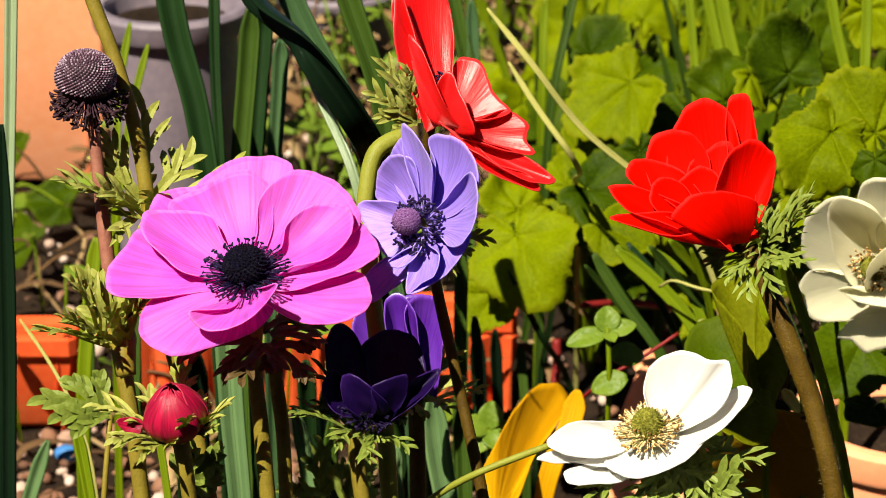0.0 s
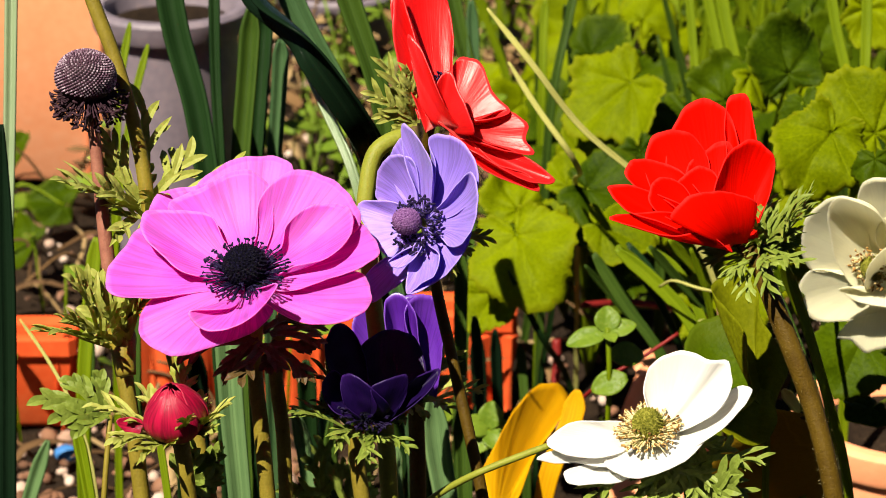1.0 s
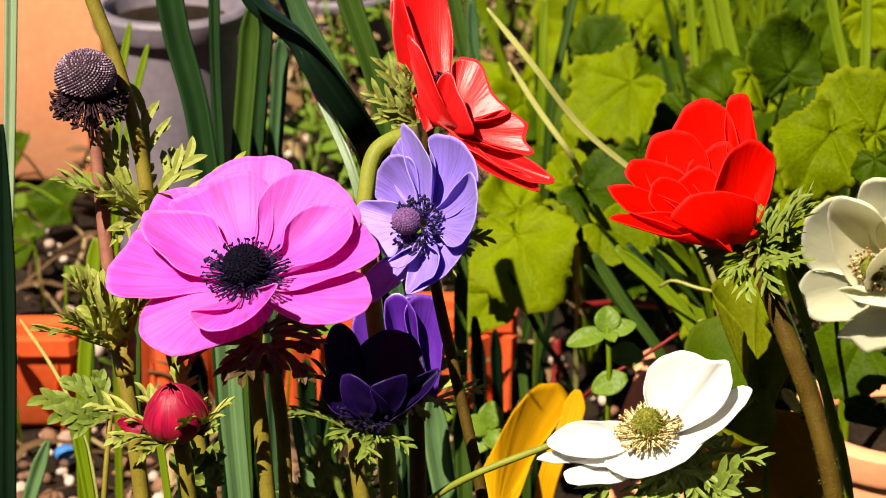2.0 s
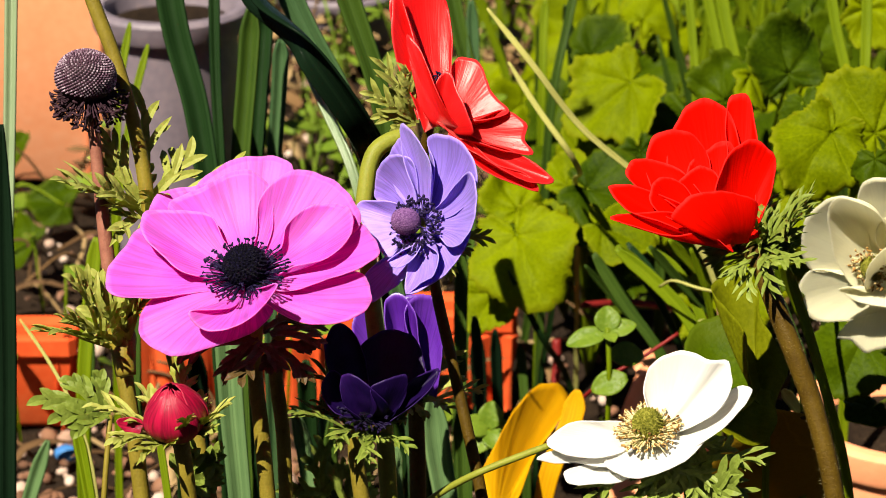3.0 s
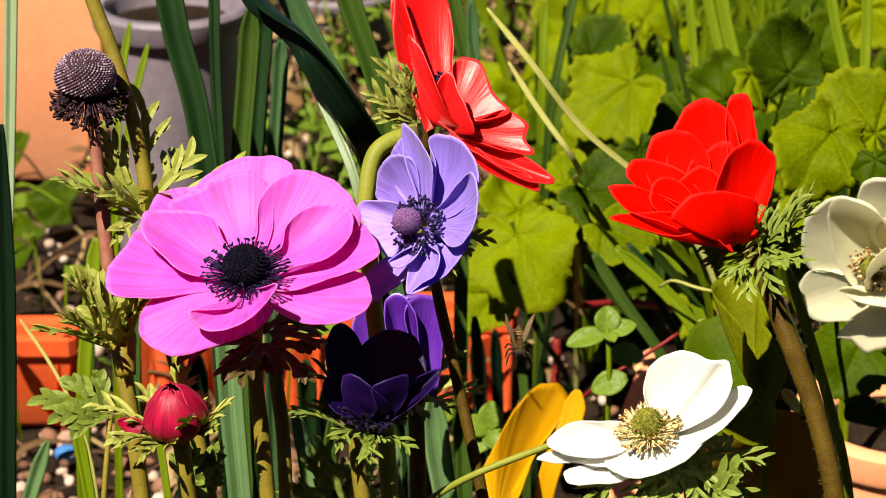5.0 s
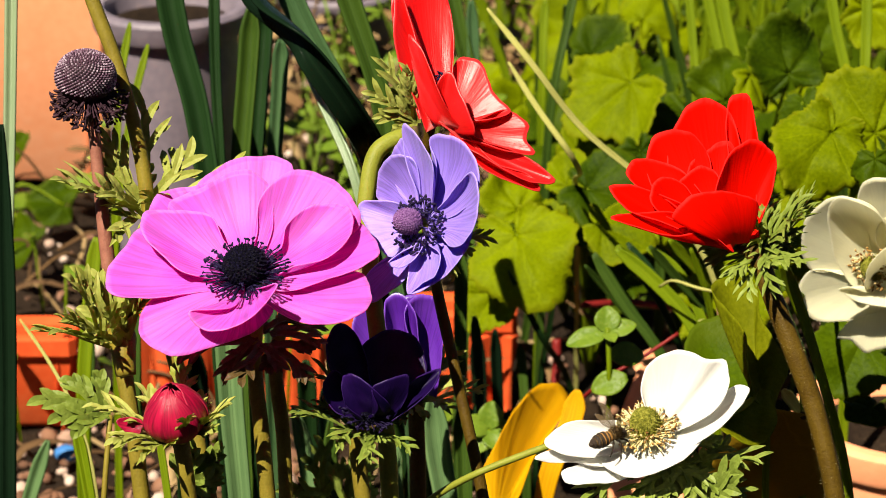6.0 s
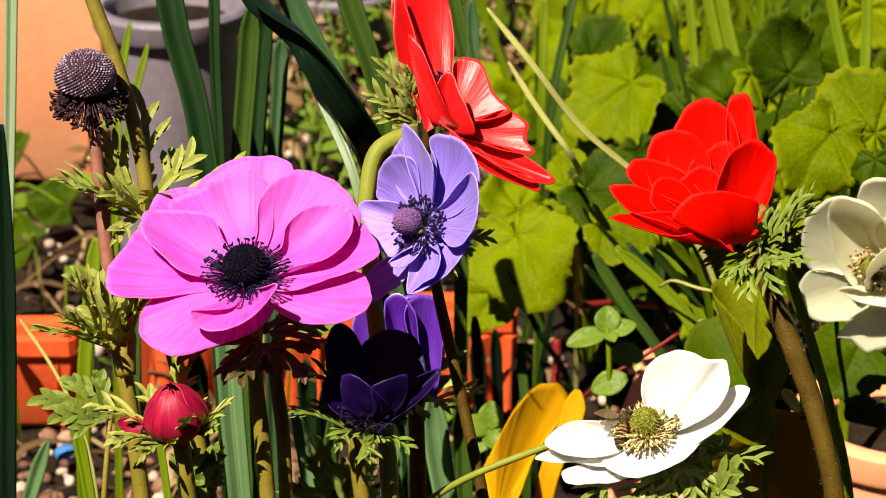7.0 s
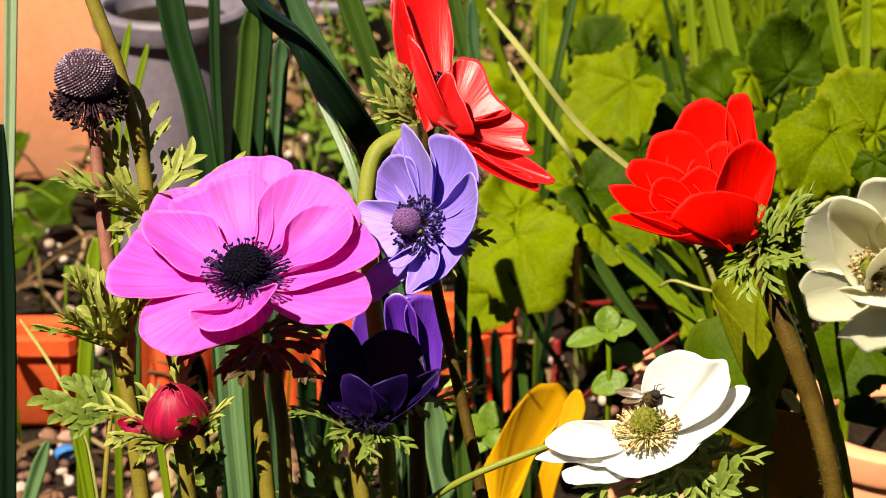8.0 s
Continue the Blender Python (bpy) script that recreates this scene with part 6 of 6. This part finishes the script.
grass_blade([(0.0163, 0.2364, 0.2806), (0.0316, 0.2294, 0.2631), (0.0516, 0.2294, 0.2366), (0.0782, 0.2305, 0.2125), (0.0963, 0.2322, 0.1899)], 0.0022, STRAW, "straw-yellow bent grass stalk")
grass_blade([(0.0258, 0.2863, 0.2438), (0.0370, 0.2796, 0.2273), (0.0481, 0.2738, 0.2129), (0.0558, 0.3344, 0.1760), (0.0610, 0.4036, 0.1338)], 0.0022, STRAW, "thin pale grass stalk")
grass_blade([(0.0982, 0.6591, 0.1790), (0.0991, 0.6488, 0.1534), (0.1003, 0.6408, 0.1336), (0.1028, 0.6225, 0.0882)], 0.0075, GRASS, "bright green grass blade behind leaves")
grass_blade([(0.1242, 0.6591, 0.1790), (0.1248, 0.6465, 0.1478), (0.1257, 0.6316, 0.1109)], 0.0065, GRASS, "bright green grass blade behind leaves")
grass_blade([(0.1115, 0.4556, 0.2357), (0.1141, 0.4439, 0.2069), (0.1159, 0.4333, 0.1805)], 0.004, GRASS, "bright green grass blade behind leaves")
grass_blade([(0.1257, 0.4556, 0.2357), (0.1296, 0.4459, 0.2117), (0.1348, 0.4372, 0.1901)], 0.006, GRASS, "bright green grass blade behind leaves")
grass_blade([(0.1231, 0.5040, 0.2222), (0.1290, 0.4939, 0.1972), (0.1352, 0.4828, 0.1696)], 0.005, GRASS, "bright green grass blade behind leaves")
grass_blade([(0.1608, 0.3586, 0.2627), (0.1644, 0.3489, 0.2386), (0.1691, 0.3409, 0.2189)], 0.0045, GRASS, "bright green grass blade behind leaves")
grass_blade([(0.1774, 0.3586, 0.2627), (0.1771, 0.3498, 0.2408), (0.1762, 0.3409, 0.2189)], 0.0045, GRASS, "bright green grass blade behind leaves")
grass_blade([(0.0610, 0.4527, 0.2285), (0.0572, 0.4459, 0.2117), (0.0520, 0.4372, 0.1901)], 0.004, STRAP, "slender green grass blade in the sun")
grass_blade([(0.0488, 0.4980, 0.2072), (0.0480, 0.4919, 0.1922), (0.0475, 0.4858, 0.1771)], 0.004, GRASS, "slender green grass blade in the sun")
grass_blade([(0.0674, 0.2495, 0.1794), (0.0829, 0.2445, 0.1672), (0.0950, 0.2396, 0.1549), (0.1027, 0.2346, 0.1427)], 0.0055, GRASS, "leaning light green grass blade")
grass_blade([(0.0598, 0.2672, 0.1699), (0.0711, 0.2605, 0.1532), (0.0857, 0.2529, 0.1344)], 0.0045, STRAP, "leaning green grass blade")
grass_blade([(0.0748, 0.2874, 0.1666), (0.0931, 0.2789, 0.1453), (0.1115, 0.2728, 0.1304)], 0.0045, STRAP_DARK, "leaning dark grass blade")
grass_blade([(0.0812, 0.2680, 0.1719), (0.0913, 0.2655, 0.1657), (0.1026, 0.2579, 0.1469)], 0.004, GRASS, "leaning green grass blade")
grass_blade([(-0.1246, 0.3017, 0.2554), (-0.1280, 0.2942, 0.2366), (-0.1302, 0.2773, 0.1949)], 0.003, GRASS, "thin green stalk by the pot")
grass_blade([(-0.1174, 0.2985, 0.2474), (-0.1232, 0.2899, 0.2262), (-0.1280, 0.2782, 0.1970)], 0.003, GRASS, "thin green stalk with a pale tip")
grass_blade([(-0.1516, 0.1658, 0.1859), (-0.1425, 0.1609, 0.1737), (-0.1334, 0.1548, 0.1587)], 0.0012, STRAW, "thin brown grass stalk")


grass_blade([(0.1053, 0.0528, 0.2532), (0.1105, 0.0470, 0.2388), (0.1167, 0.0392, 0.2195), (0.1239, 0.0404, 0.1958)], 0.0030, GRASS, "slender green blade behind the red flower's stalk")
grass_blade([(0.1124, 0.1339, 0.2136), (0.1191, 0.1281, 0.1993), (0.1269, 0.1201, 0.1795)], 0.0034, STRAP, "dark green blade behind the red flower's stalk")
grass_blade([(0.1149, 0.1110, 0.1838), (0.1197, 0.1089, 0.1785), (0.1273, 0.1053, 0.1696)], 0.0040, STRAW, "short pale blade low in the bed")
grass_blade([(-0.0903, 0.0597, 0.1901), (-0.0889, 0.0563, 0.1818), (-0.0874, 0.0523, 0.1718)], 0.0024, GRASS, "thin lime green stalk low in the bed")
grass_blade([(-0.1130, 0.1861, 0.1827), (-0.1126, 0.1799, 0.1674), (-0.1121, 0.1722, 0.1482)], 0.0040, STRAP, "green blade behind the spent stalk")
grass_blade([(-0.1312, 0.2233, 0.1946), (-0.1333, 0.2153, 0.1748), (-0.1355, 0.2057, 0.1510)], 0.0055, GRASS, "soft green blade behind the spent stalk")
grass_blade([(-0.0170, 0.1488, 0.1437), (-0.0170, 0.1450, 0.1343), (-0.0160, 0.1412, 0.1249)], 0.0050, STRAP_LIT, "short light blade between stalks")
grass_blade([(0.0216, 0.2411, 0.1052), (0.0238, 0.2360, 0.0927), (0.0250, 0.2301, 0.0781)], 0.0050, STRAP, "green blade beside the yellow leaf")
grass_blade([(0.0336, 0.3450, 0.0955), (0.0349, 0.3404, 0.0840), (0.0361, 0.3330, 0.0657)], 0.0040, STRAP, "green blade before dark soil")
grass_blade([(0.0274, 0.3109, 0.1445), (0.0420, 0.3094, 0.1141), (0.0525, 0.3222, 0.0924)], 0.0026, STRAP_DARK, "dark thin blade crossing the soil")
grass_blade([(0.0693, 0.2684, 0.1728), (0.0856, 0.2741, 0.1548), (0.1009, 0.2795, 0.1361)], 0.0052, GRASS, "light green blade leaning over dark soil")
grass_blade([(0.0615, 0.2859, 0.1628), (0.0757, 0.2892, 0.1389), (0.0911, 0.292, 0.1137)], 0.0036, STRAP, "green blade leaning over dark soil")
grass_blade([(0.0587, 0.3025, 0.1505), (0.0712, 0.3085, 0.1332), (0.0876, 0.3127, 0.1116)], 0.0026, STRAP, "thin green blade leaning over dark soil")
grass_blade([(0.0807, 0.2499, 0.1802), (0.0939, 0.2557, 0.1625), (0.1093, 0.2611, 0.1441)], 0.0036, STRAP, "green blade leaning before the folded leaf")
grass_blade([(0.0875, 0.2415, 0.1862), (0.1007, 0.2479, 0.1701), (0.1154, 0.2541, 0.1535)], 0.0042, GRASS, "light green blade leaning before the folded leaf")
grass_blade([(0.0778, 0.2933, 0.1543), (0.0905, 0.2983, 0.1345), (0.0998, 0.3022, 0.1122)], 0.003, STRAP_DARK, "dark blade leaning over the soil")
grass_blade([(0.0946, 0.231, 0.1869), (0.1019, 0.2356, 0.1662), (0.1064, 0.24, 0.1451)], 0.0026, GRASS, "thin upright grass blade in half shade")
grass_blade([(0.0494, 0.3718, 0.1083), (0.0479, 0.3771, 0.0895), (0.0453, 0.3823, 0.0703)], 0.0026, STRAP_DARK, "thin dark blade before the soil")
grass_blade([(0.1072, 0.0806, 0.2418), (0.1143, 0.0869, 0.2254), (0.1238, 0.0896, 0.2)], 0.0026, GRASS, "slender lit blade beside the red flower stalk")
grass_blade([(0.0982, 0.0806, 0.2418), (0.107, 0.0866, 0.2245), (0.1142, 0.0931, 0.2086)], 0.0022, GRASS, "slender lit blade beside the red flower stalk")
grass_blade([(0.0534, 0.6393, 0.1563), (0.0533, 0.6439, 0.1358), (0.0528, 0.6473, 0.1122)], 0.006, STRAP, "soft green blade far behind")
grass_blade([(0.0632, 0.5934, 0.1762), (0.0667, 0.5983, 0.1564), (0.0688, 0.6009, 0.1307)], 0.005, STRAP_DARK, "dark blade far behind")


def grass_stand(x0, x1, y0, y1, count, seed, material):
    rng = random.Random(seed)
    for _ in range(count):
        x, y, h = rng.uniform(x0, x1), rng.uniform(y0, y1), rng.uniform(0.12, 0.24)
        lean, out = rng.uniform(-0.05, 0.05), rng.uniform(-0.03, 0.02)
        ob = thing("grass_blade", (x, y, 0), "tall bright green grass blade behind the mallow", "grass", "tall grass blades")
        part("blade", strap_leaf([(x + lean, y + out, h), (x + lean * 0.45, y + out * 0.4, h * 0.6), (x, y, -0.002)], rng.uniform(0.003, 0.0065), 0.4, 0.0004, 0.5, 0.8), material, ob)


grass_stand(0.05, 0.27, 0.60, 0.80, 34, 41, GRASS)
grass_stand(0.02, 0.24, 0.42, 0.58, 12, 43, STRAP)


def weeds():
    """Low leafy growth between the plants, too thick to count."""
    rng = random.Random(12)
    g, h = Geo(), Geo()
    for _ in range(420):
        x, y = rng.uniform(-0.40, 0.45), rng.uniform(0.42, 1.45)
        if x < -0.12 and y < 0.75 and rng.random() < 0.7:
            continue
        z = rng.uniform(0.0, 0.07) * rng.random()
        a = rng.uniform(0, 6.3)
        l = rng.uniform(0.01, 0.03)
        leaf = oval_leaf((x, y, z + 0.01), (math.cos(a), math.sin(a), rng.uniform(-0.2, 0.6)), (rng.uniform(-0.5, 0.5), -0.5, 0.8), l, l * rng.uniform(0.4, 0.8), rng.random() * 6)
        g.add(leaf.v, leaf.f, leaf.uv)
        h.tube([(x, y, z + 0.012), (x + rng.uniform(-0.005, 0.005), y, 0)], [0.0007, 0.0009], 5)
    tagged(part("low_weeds", g, OVAL), "low green weeds covering the soil", "weeds", kind="stuff")
    tagged(part("weed_stalks", h, GRASS), "thin green weed stalks rising from the soil", "weeds", kind="stuff")
    b = Geo()
    for _ in range(260):
        x, y = rng.uniform(0.02, 0.42), rng.uniform(0.55, 1.5)
        hgt = rng.uniform(0.05, 0.16)
        lean = rng.uniform(-0.05, 0.05)
        s = strap_leaf([(x + lean, y, hgt), (x + lean * 0.5, y, hgt * 0.6), (x, y, 0)], rng.uniform(0.002, 0.005), 0.3, 0.0004, 0.3)
        b.add(s.v, s.f, s.uv)
    tagged(part("grass_tuft", b, GRASS), "thick bright green grass behind the mallow", "grass", kind="stuff")


weeds()


def tendril(pts, radius, material, label):
    ob = thing("tendril", pts[-1], label, "stalk")
    part("stalk", Geo().tube(curve_points(pts, 6), [radius] * (6 * (len(pts) - 1) + 1), 7), material, ob)


tendril([(0.0838, 0.2347, 0.1696), (0.0877, 0.2263, 0.1755), (0.0964, 0.2161, 0.1768), (0.1049, 0.2153, 0.1748), (0.1093, 0.2225, 0.1659), (0.1056, 0.2298, 0.1573), (0.1005, 0.2389, 0.1533), (0.1012, 0.2694, 0.1219), (0.1212, 0.4686, 0.0000)], 0.0006, STRAW, "thin pale curling dry tendril")
tendril([(0.1043, 0.2133, 0.1699), (0.1051, 0.2105, 0.1629), (0.1055, 0.2081, 0.1570), (0.1120, 0.2377, 0.0969), (0.1356, 0.4310, 0.0000)], 0.0011, LITTER, "dry tan stalk stub")
tendril([(0.0620, 0.3699, 0.1037), (0.0829, 0.3795, 0.1009), (0.1041, 0.3878, 0.0946), (0.1317, 0.5362, 0.0000)], 0.0016, RED_STEM, "red-brown stalk lying behind the grass")
tendril([(0.0520, 0.3916, 0.0774), (0.0520, 0.3868, 0.0654), (0.0502, 0.3819, 0.0534), (0.0537, 0.4686, 0.0000)], 0.0022, RED_STEM, "short red stalk in the shade")
tendril([(0.0318, 0.0053, 0.2156), (0.0210, 0.0038, 0.2119), (0.0110, 0.0023, 0.2082), (0.0010, 0.0048, 0.2012), (-0.0108, 0.0062, 0.1913), (-0.0212, 0.3300, 0.0000)], 0.0011, STEM_LIME, "pale green stalk crossing the yellow leaf")



# ---------- honeybee ----------
def honeybee():
    """Built about its middle, head towards +x, back towards +z; 12 mm long."""
    bee = thing("honeybee", (0, 0, 0), "brown honeybee with a banded abdomen and clear wings", "bee")
    rng = random.Random(3)
    eye3 = np.eye(3)
    thorax = Geo().ball((0.0016, 0, 0.0002), eye3 * np.array((0.0021, 0.0019, 0.0018)), 20, 14, 0.05)
    for _ in range(420):
        d = Vector((rng.gauss(0, 1), rng.gauss(0, 1), rng.gauss(0.3, 1))).normalized()
        a = Vector((0.0016, 0, 0.0002)) + Vector((d.x * 0.0020, d.y * 0.0018, d.z * 0.0017))
        thorax.tube([tuple(a), tuple(a + d * rng.uniform(0.0004, 0.0009))], [0.00005, 0.00002], 3)
    part("thorax", thorax, BEE_FUR, bee, "furry brown thorax")
    head = part("head", Geo().ball((0.0043, 0, -0.0004), eye3 * np.array((0.0010, 0.0016, 0.0014)), 16, 12, 0.03), BEE_DARK, bee, "dark head")
    for s in (-1, 1):
        part("eye", Geo().ball((0.0043, s * 0.0013, -0.0002), eye3 * np.array((0.0006, 0.0004, 0.0010)), 12, 8), BEE_DARK, head)
        part("antenna", Geo().tube(curve_points([(0.0050, s * 0.0004, 0.0001), (0.0062, s * 0.0009, 0.0007), (0.0072, s * 0.0016, 0.0001)], 4), [0.00013] * 9, 6), BEE_DARK, head)
    segs = ((-0.0008, 0.0017, 0.0022), (-0.0020, 0.0022, 0.0016), (-0.0032, 0.0023, 0.0015), (-0.0044, 0.0021, 0.0015), (-0.0055, 0.0016, 0.0014), (-0.0064, 0.0009, 0.0011))
    for k, (x, r, half) in enumerate(segs):
        ring = part("abdomen_segment", Geo().ball((x, 0, -0.0002 + x * 0.12), eye3 * np.array((half * 0.72, r, r * 0.92)), 20, 12), BEE_DARK, bee, "dark abdomen segment with an amber band")
        if k < 5:
            band = Geo()
            n = 24
            verts = [(x - half * 0.05 + j * half * 0.30, (r * 1.012 - j * 0.00006) * math.cos(6.2832 * i / n), -0.0002 + x * 0.12 + (r * 0.935 - j * 0.00006) * math.sin(6.2832 * i / n)) for j in range(2) for i in range(n)]
            part("band", band.add(verts, [(i, (i + 1) % n, n + (i + 1) % n, n + i) for i in range(n)]), BEE_AMBER if k < 3 else BEE_FUR, ring, "amber band")
    for s in (-1, 1):
        for base, d, l, w in ((0.0022, (-0.42, s * 0.34, 0.84), 0.0088, 0.0030), (0.0010, (-0.62, s * 0.40, 0.66), 0.0064, 0.0023)):
            part("wing", oval_leaf((base, s * 0.0011, 0.0016), d, (0.2, -0.85, 0.4), l, w, 0, 0.06, 0.00004), WING, bee, "clear veined wing")
        for k, (x, f) in enumerate(((0.0027, 0.0020), (0.0014, 0.0002), (0.0004, -0.0022))):
            pts = [(x, s * 0.0012, -0.0012), (x + f * 0.6, s * 0.0028, -0.0012), (x + f, s * 0.0036, -0.0032), (x + f * 1.3, s * 0.0038, -0.0042)]
            part("leg", Geo().tube(curve_points(pts, 4), [0.0003] * 5 + [0.00026] * 4 + [0.00014] * 4, 7), BEE_DARK, bee)
    return bee


bee = honeybee()



# ---------- movement ----------
def facing(place, heading, back):
    """The pose of a thing at place whose +x looks along heading, and whose +z lies near back."""
    x = Vector(heading).normalized()
    y = Vector(back).cross(x).normalized()
    z = x.cross(y)
    return Matrix(((x.x, y.x, z.x, place[0]), (x.y, y.y, z.y, place[1]), (x.z, y.z, z.z, place[2]), (0, 0, 0, 1)))


def sway(ob, rows):
    """Small leanings of a plant about its foot: seconds, and degrees about x and y."""
    p = ob.location.copy()
    walk(ob, [(t, pose(p.x, p.y, p.z, rx, ry)) for t, rx, ry in rows])


def motions():
    sway(white, [(0, 0, 0), (4.7, 0, 0), (5.3, 0, 0), (5.75, -0.10, -0.16), (6.6, -0.09, -0.15), (7.4, -0.08, -0.13), (8, -0.08, -0.12)])
    sway(red, [(0, 0, 0), (0.5, 0, 0), (1.0, 0, -0.05), (1.6, 0, -0.05), (3.0, 0, 0), (5.0, 0, 0), (6.0, 0, 0.03), (7.0, 0, 0.03), (8, 0, 0)])
    sway(scarlet, [(0, 0, 0.03), (0.5, 0, 0), (1.6, 0, 0), (2.7, 0, -0.06), (3.0, 0, -0.06), (3.5, 0, 0), (4.6, 0, 0), (5.9, 0, 0.03), (7.0, 0, 0.03), (7.5, 0, 0), (8, 0, 0)])
    sway(lilac, [(0, 0, 0), (1.6, 0, 0), (2.7, 0, -0.06), (3.0, 0, -0.06), (3.5, 0, 0), (4.6, 0, 0), (5.9, 0, 0.05), (7.0, 0, 0.05), (7.5, 0, 0), (8, 0, 0)])
    sway(violet, [(0, 0, 0), (0.5, 0, 0.02), (1.5, 0, -0.04), (3.0, 0, -0.04), (4.5, 0, 0.02), (6.0, 0, 0.06), (6.5, 0, 0), (8, 0, 0)])
    up = (0, -0.2, 1)
    walk(bee, [
        (0.0, facing((-0.0564, 0.3289, 0.4561), (1, 0.2, 0), up)), (3.0, facing((-0.0381, 0.2822, 0.4206), (1, 0.2, 0), up)), (3.9, facing((-0.0182, 0.2013, 0.3804), (0.6, 0, -0.6), up)),
        (4.2, facing((-0.0084, 0.1273, 0.3309), (0.3, 0, -0.9), up)), (4.3, facing((-0.0065, 0.1089, 0.3119), (0.5, 0, -0.8), up)), (4.4, facing((0.0029, 0.1015, 0.2935), (0.7, 0, -0.6), up)), (4.5, facing((0.0186, 0.0762, 0.2844), (0.5, -0.4, -0.5), up)),
        (4.6, facing((0.0275, 0.0479, 0.2678), (-0.1, -0.7, -0.5), up)), (4.7, facing((0.0230, 0.0251, 0.2593), (-0.75, -0.62, -0.1), up)), (4.95, facing((0.0212, -0.0007, 0.2543), (-0.2, -0.85, -0.2), up)),
        (5.3, facing((0.0293, -0.0243, 0.2492), (0.8, -0.3, -0.2), up)), (5.7, facing((0.0445, -0.0314, 0.2398), (0.85, 0.4, 0.1), up)), (5.8, facing((0.0455, -0.0321, 0.2380), (0.85, 0.45, 0.15), up)),
        (6.0, facing((0.0464, -0.0324, 0.2373), (0.80, 0.55, 0.02), up)), (6.3, facing((0.0464, -0.0324, 0.2373), (0.80, 0.55, 0.02), up)), (6.5, facing((0.0465, -0.0311, 0.2377), (0.7, 0.65, 0.15), up)),
        (6.6, facing((0.0472, -0.0289, 0.2378), (0.6, 0.7, 0.3), (-0.3, -0.4, 0.9))), (6.8, facing((0.0486, -0.0267, 0.2378), (0.3, 0.8, 0.5), (-0.5, -0.4, 0.8))), (7.0, facing((0.0507, -0.0250, 0.2368), (0.3, 0.75, 0.55), (-0.5, -0.4, 0.8))),
        (7.3, facing((0.0524, -0.0229, 0.2367), (0.4, 0.7, 0.6), (-0.6, -0.4, 0.7))), (7.5, facing((0.0547, -0.0225, 0.2416), (0.45, 0.6, 0.6), (-0.6, -0.3, 0.7))), (7.7, facing((0.0562, -0.0215, 0.2414), (0.5, 0.4, 0.6), (-0.6, 0, 0.7))),
        (8.0, facing((0.0575, -0.021, 0.2414), (0.35, -0.1, 0.75), (-0.6, 0.6, 0.4)))])


motions()
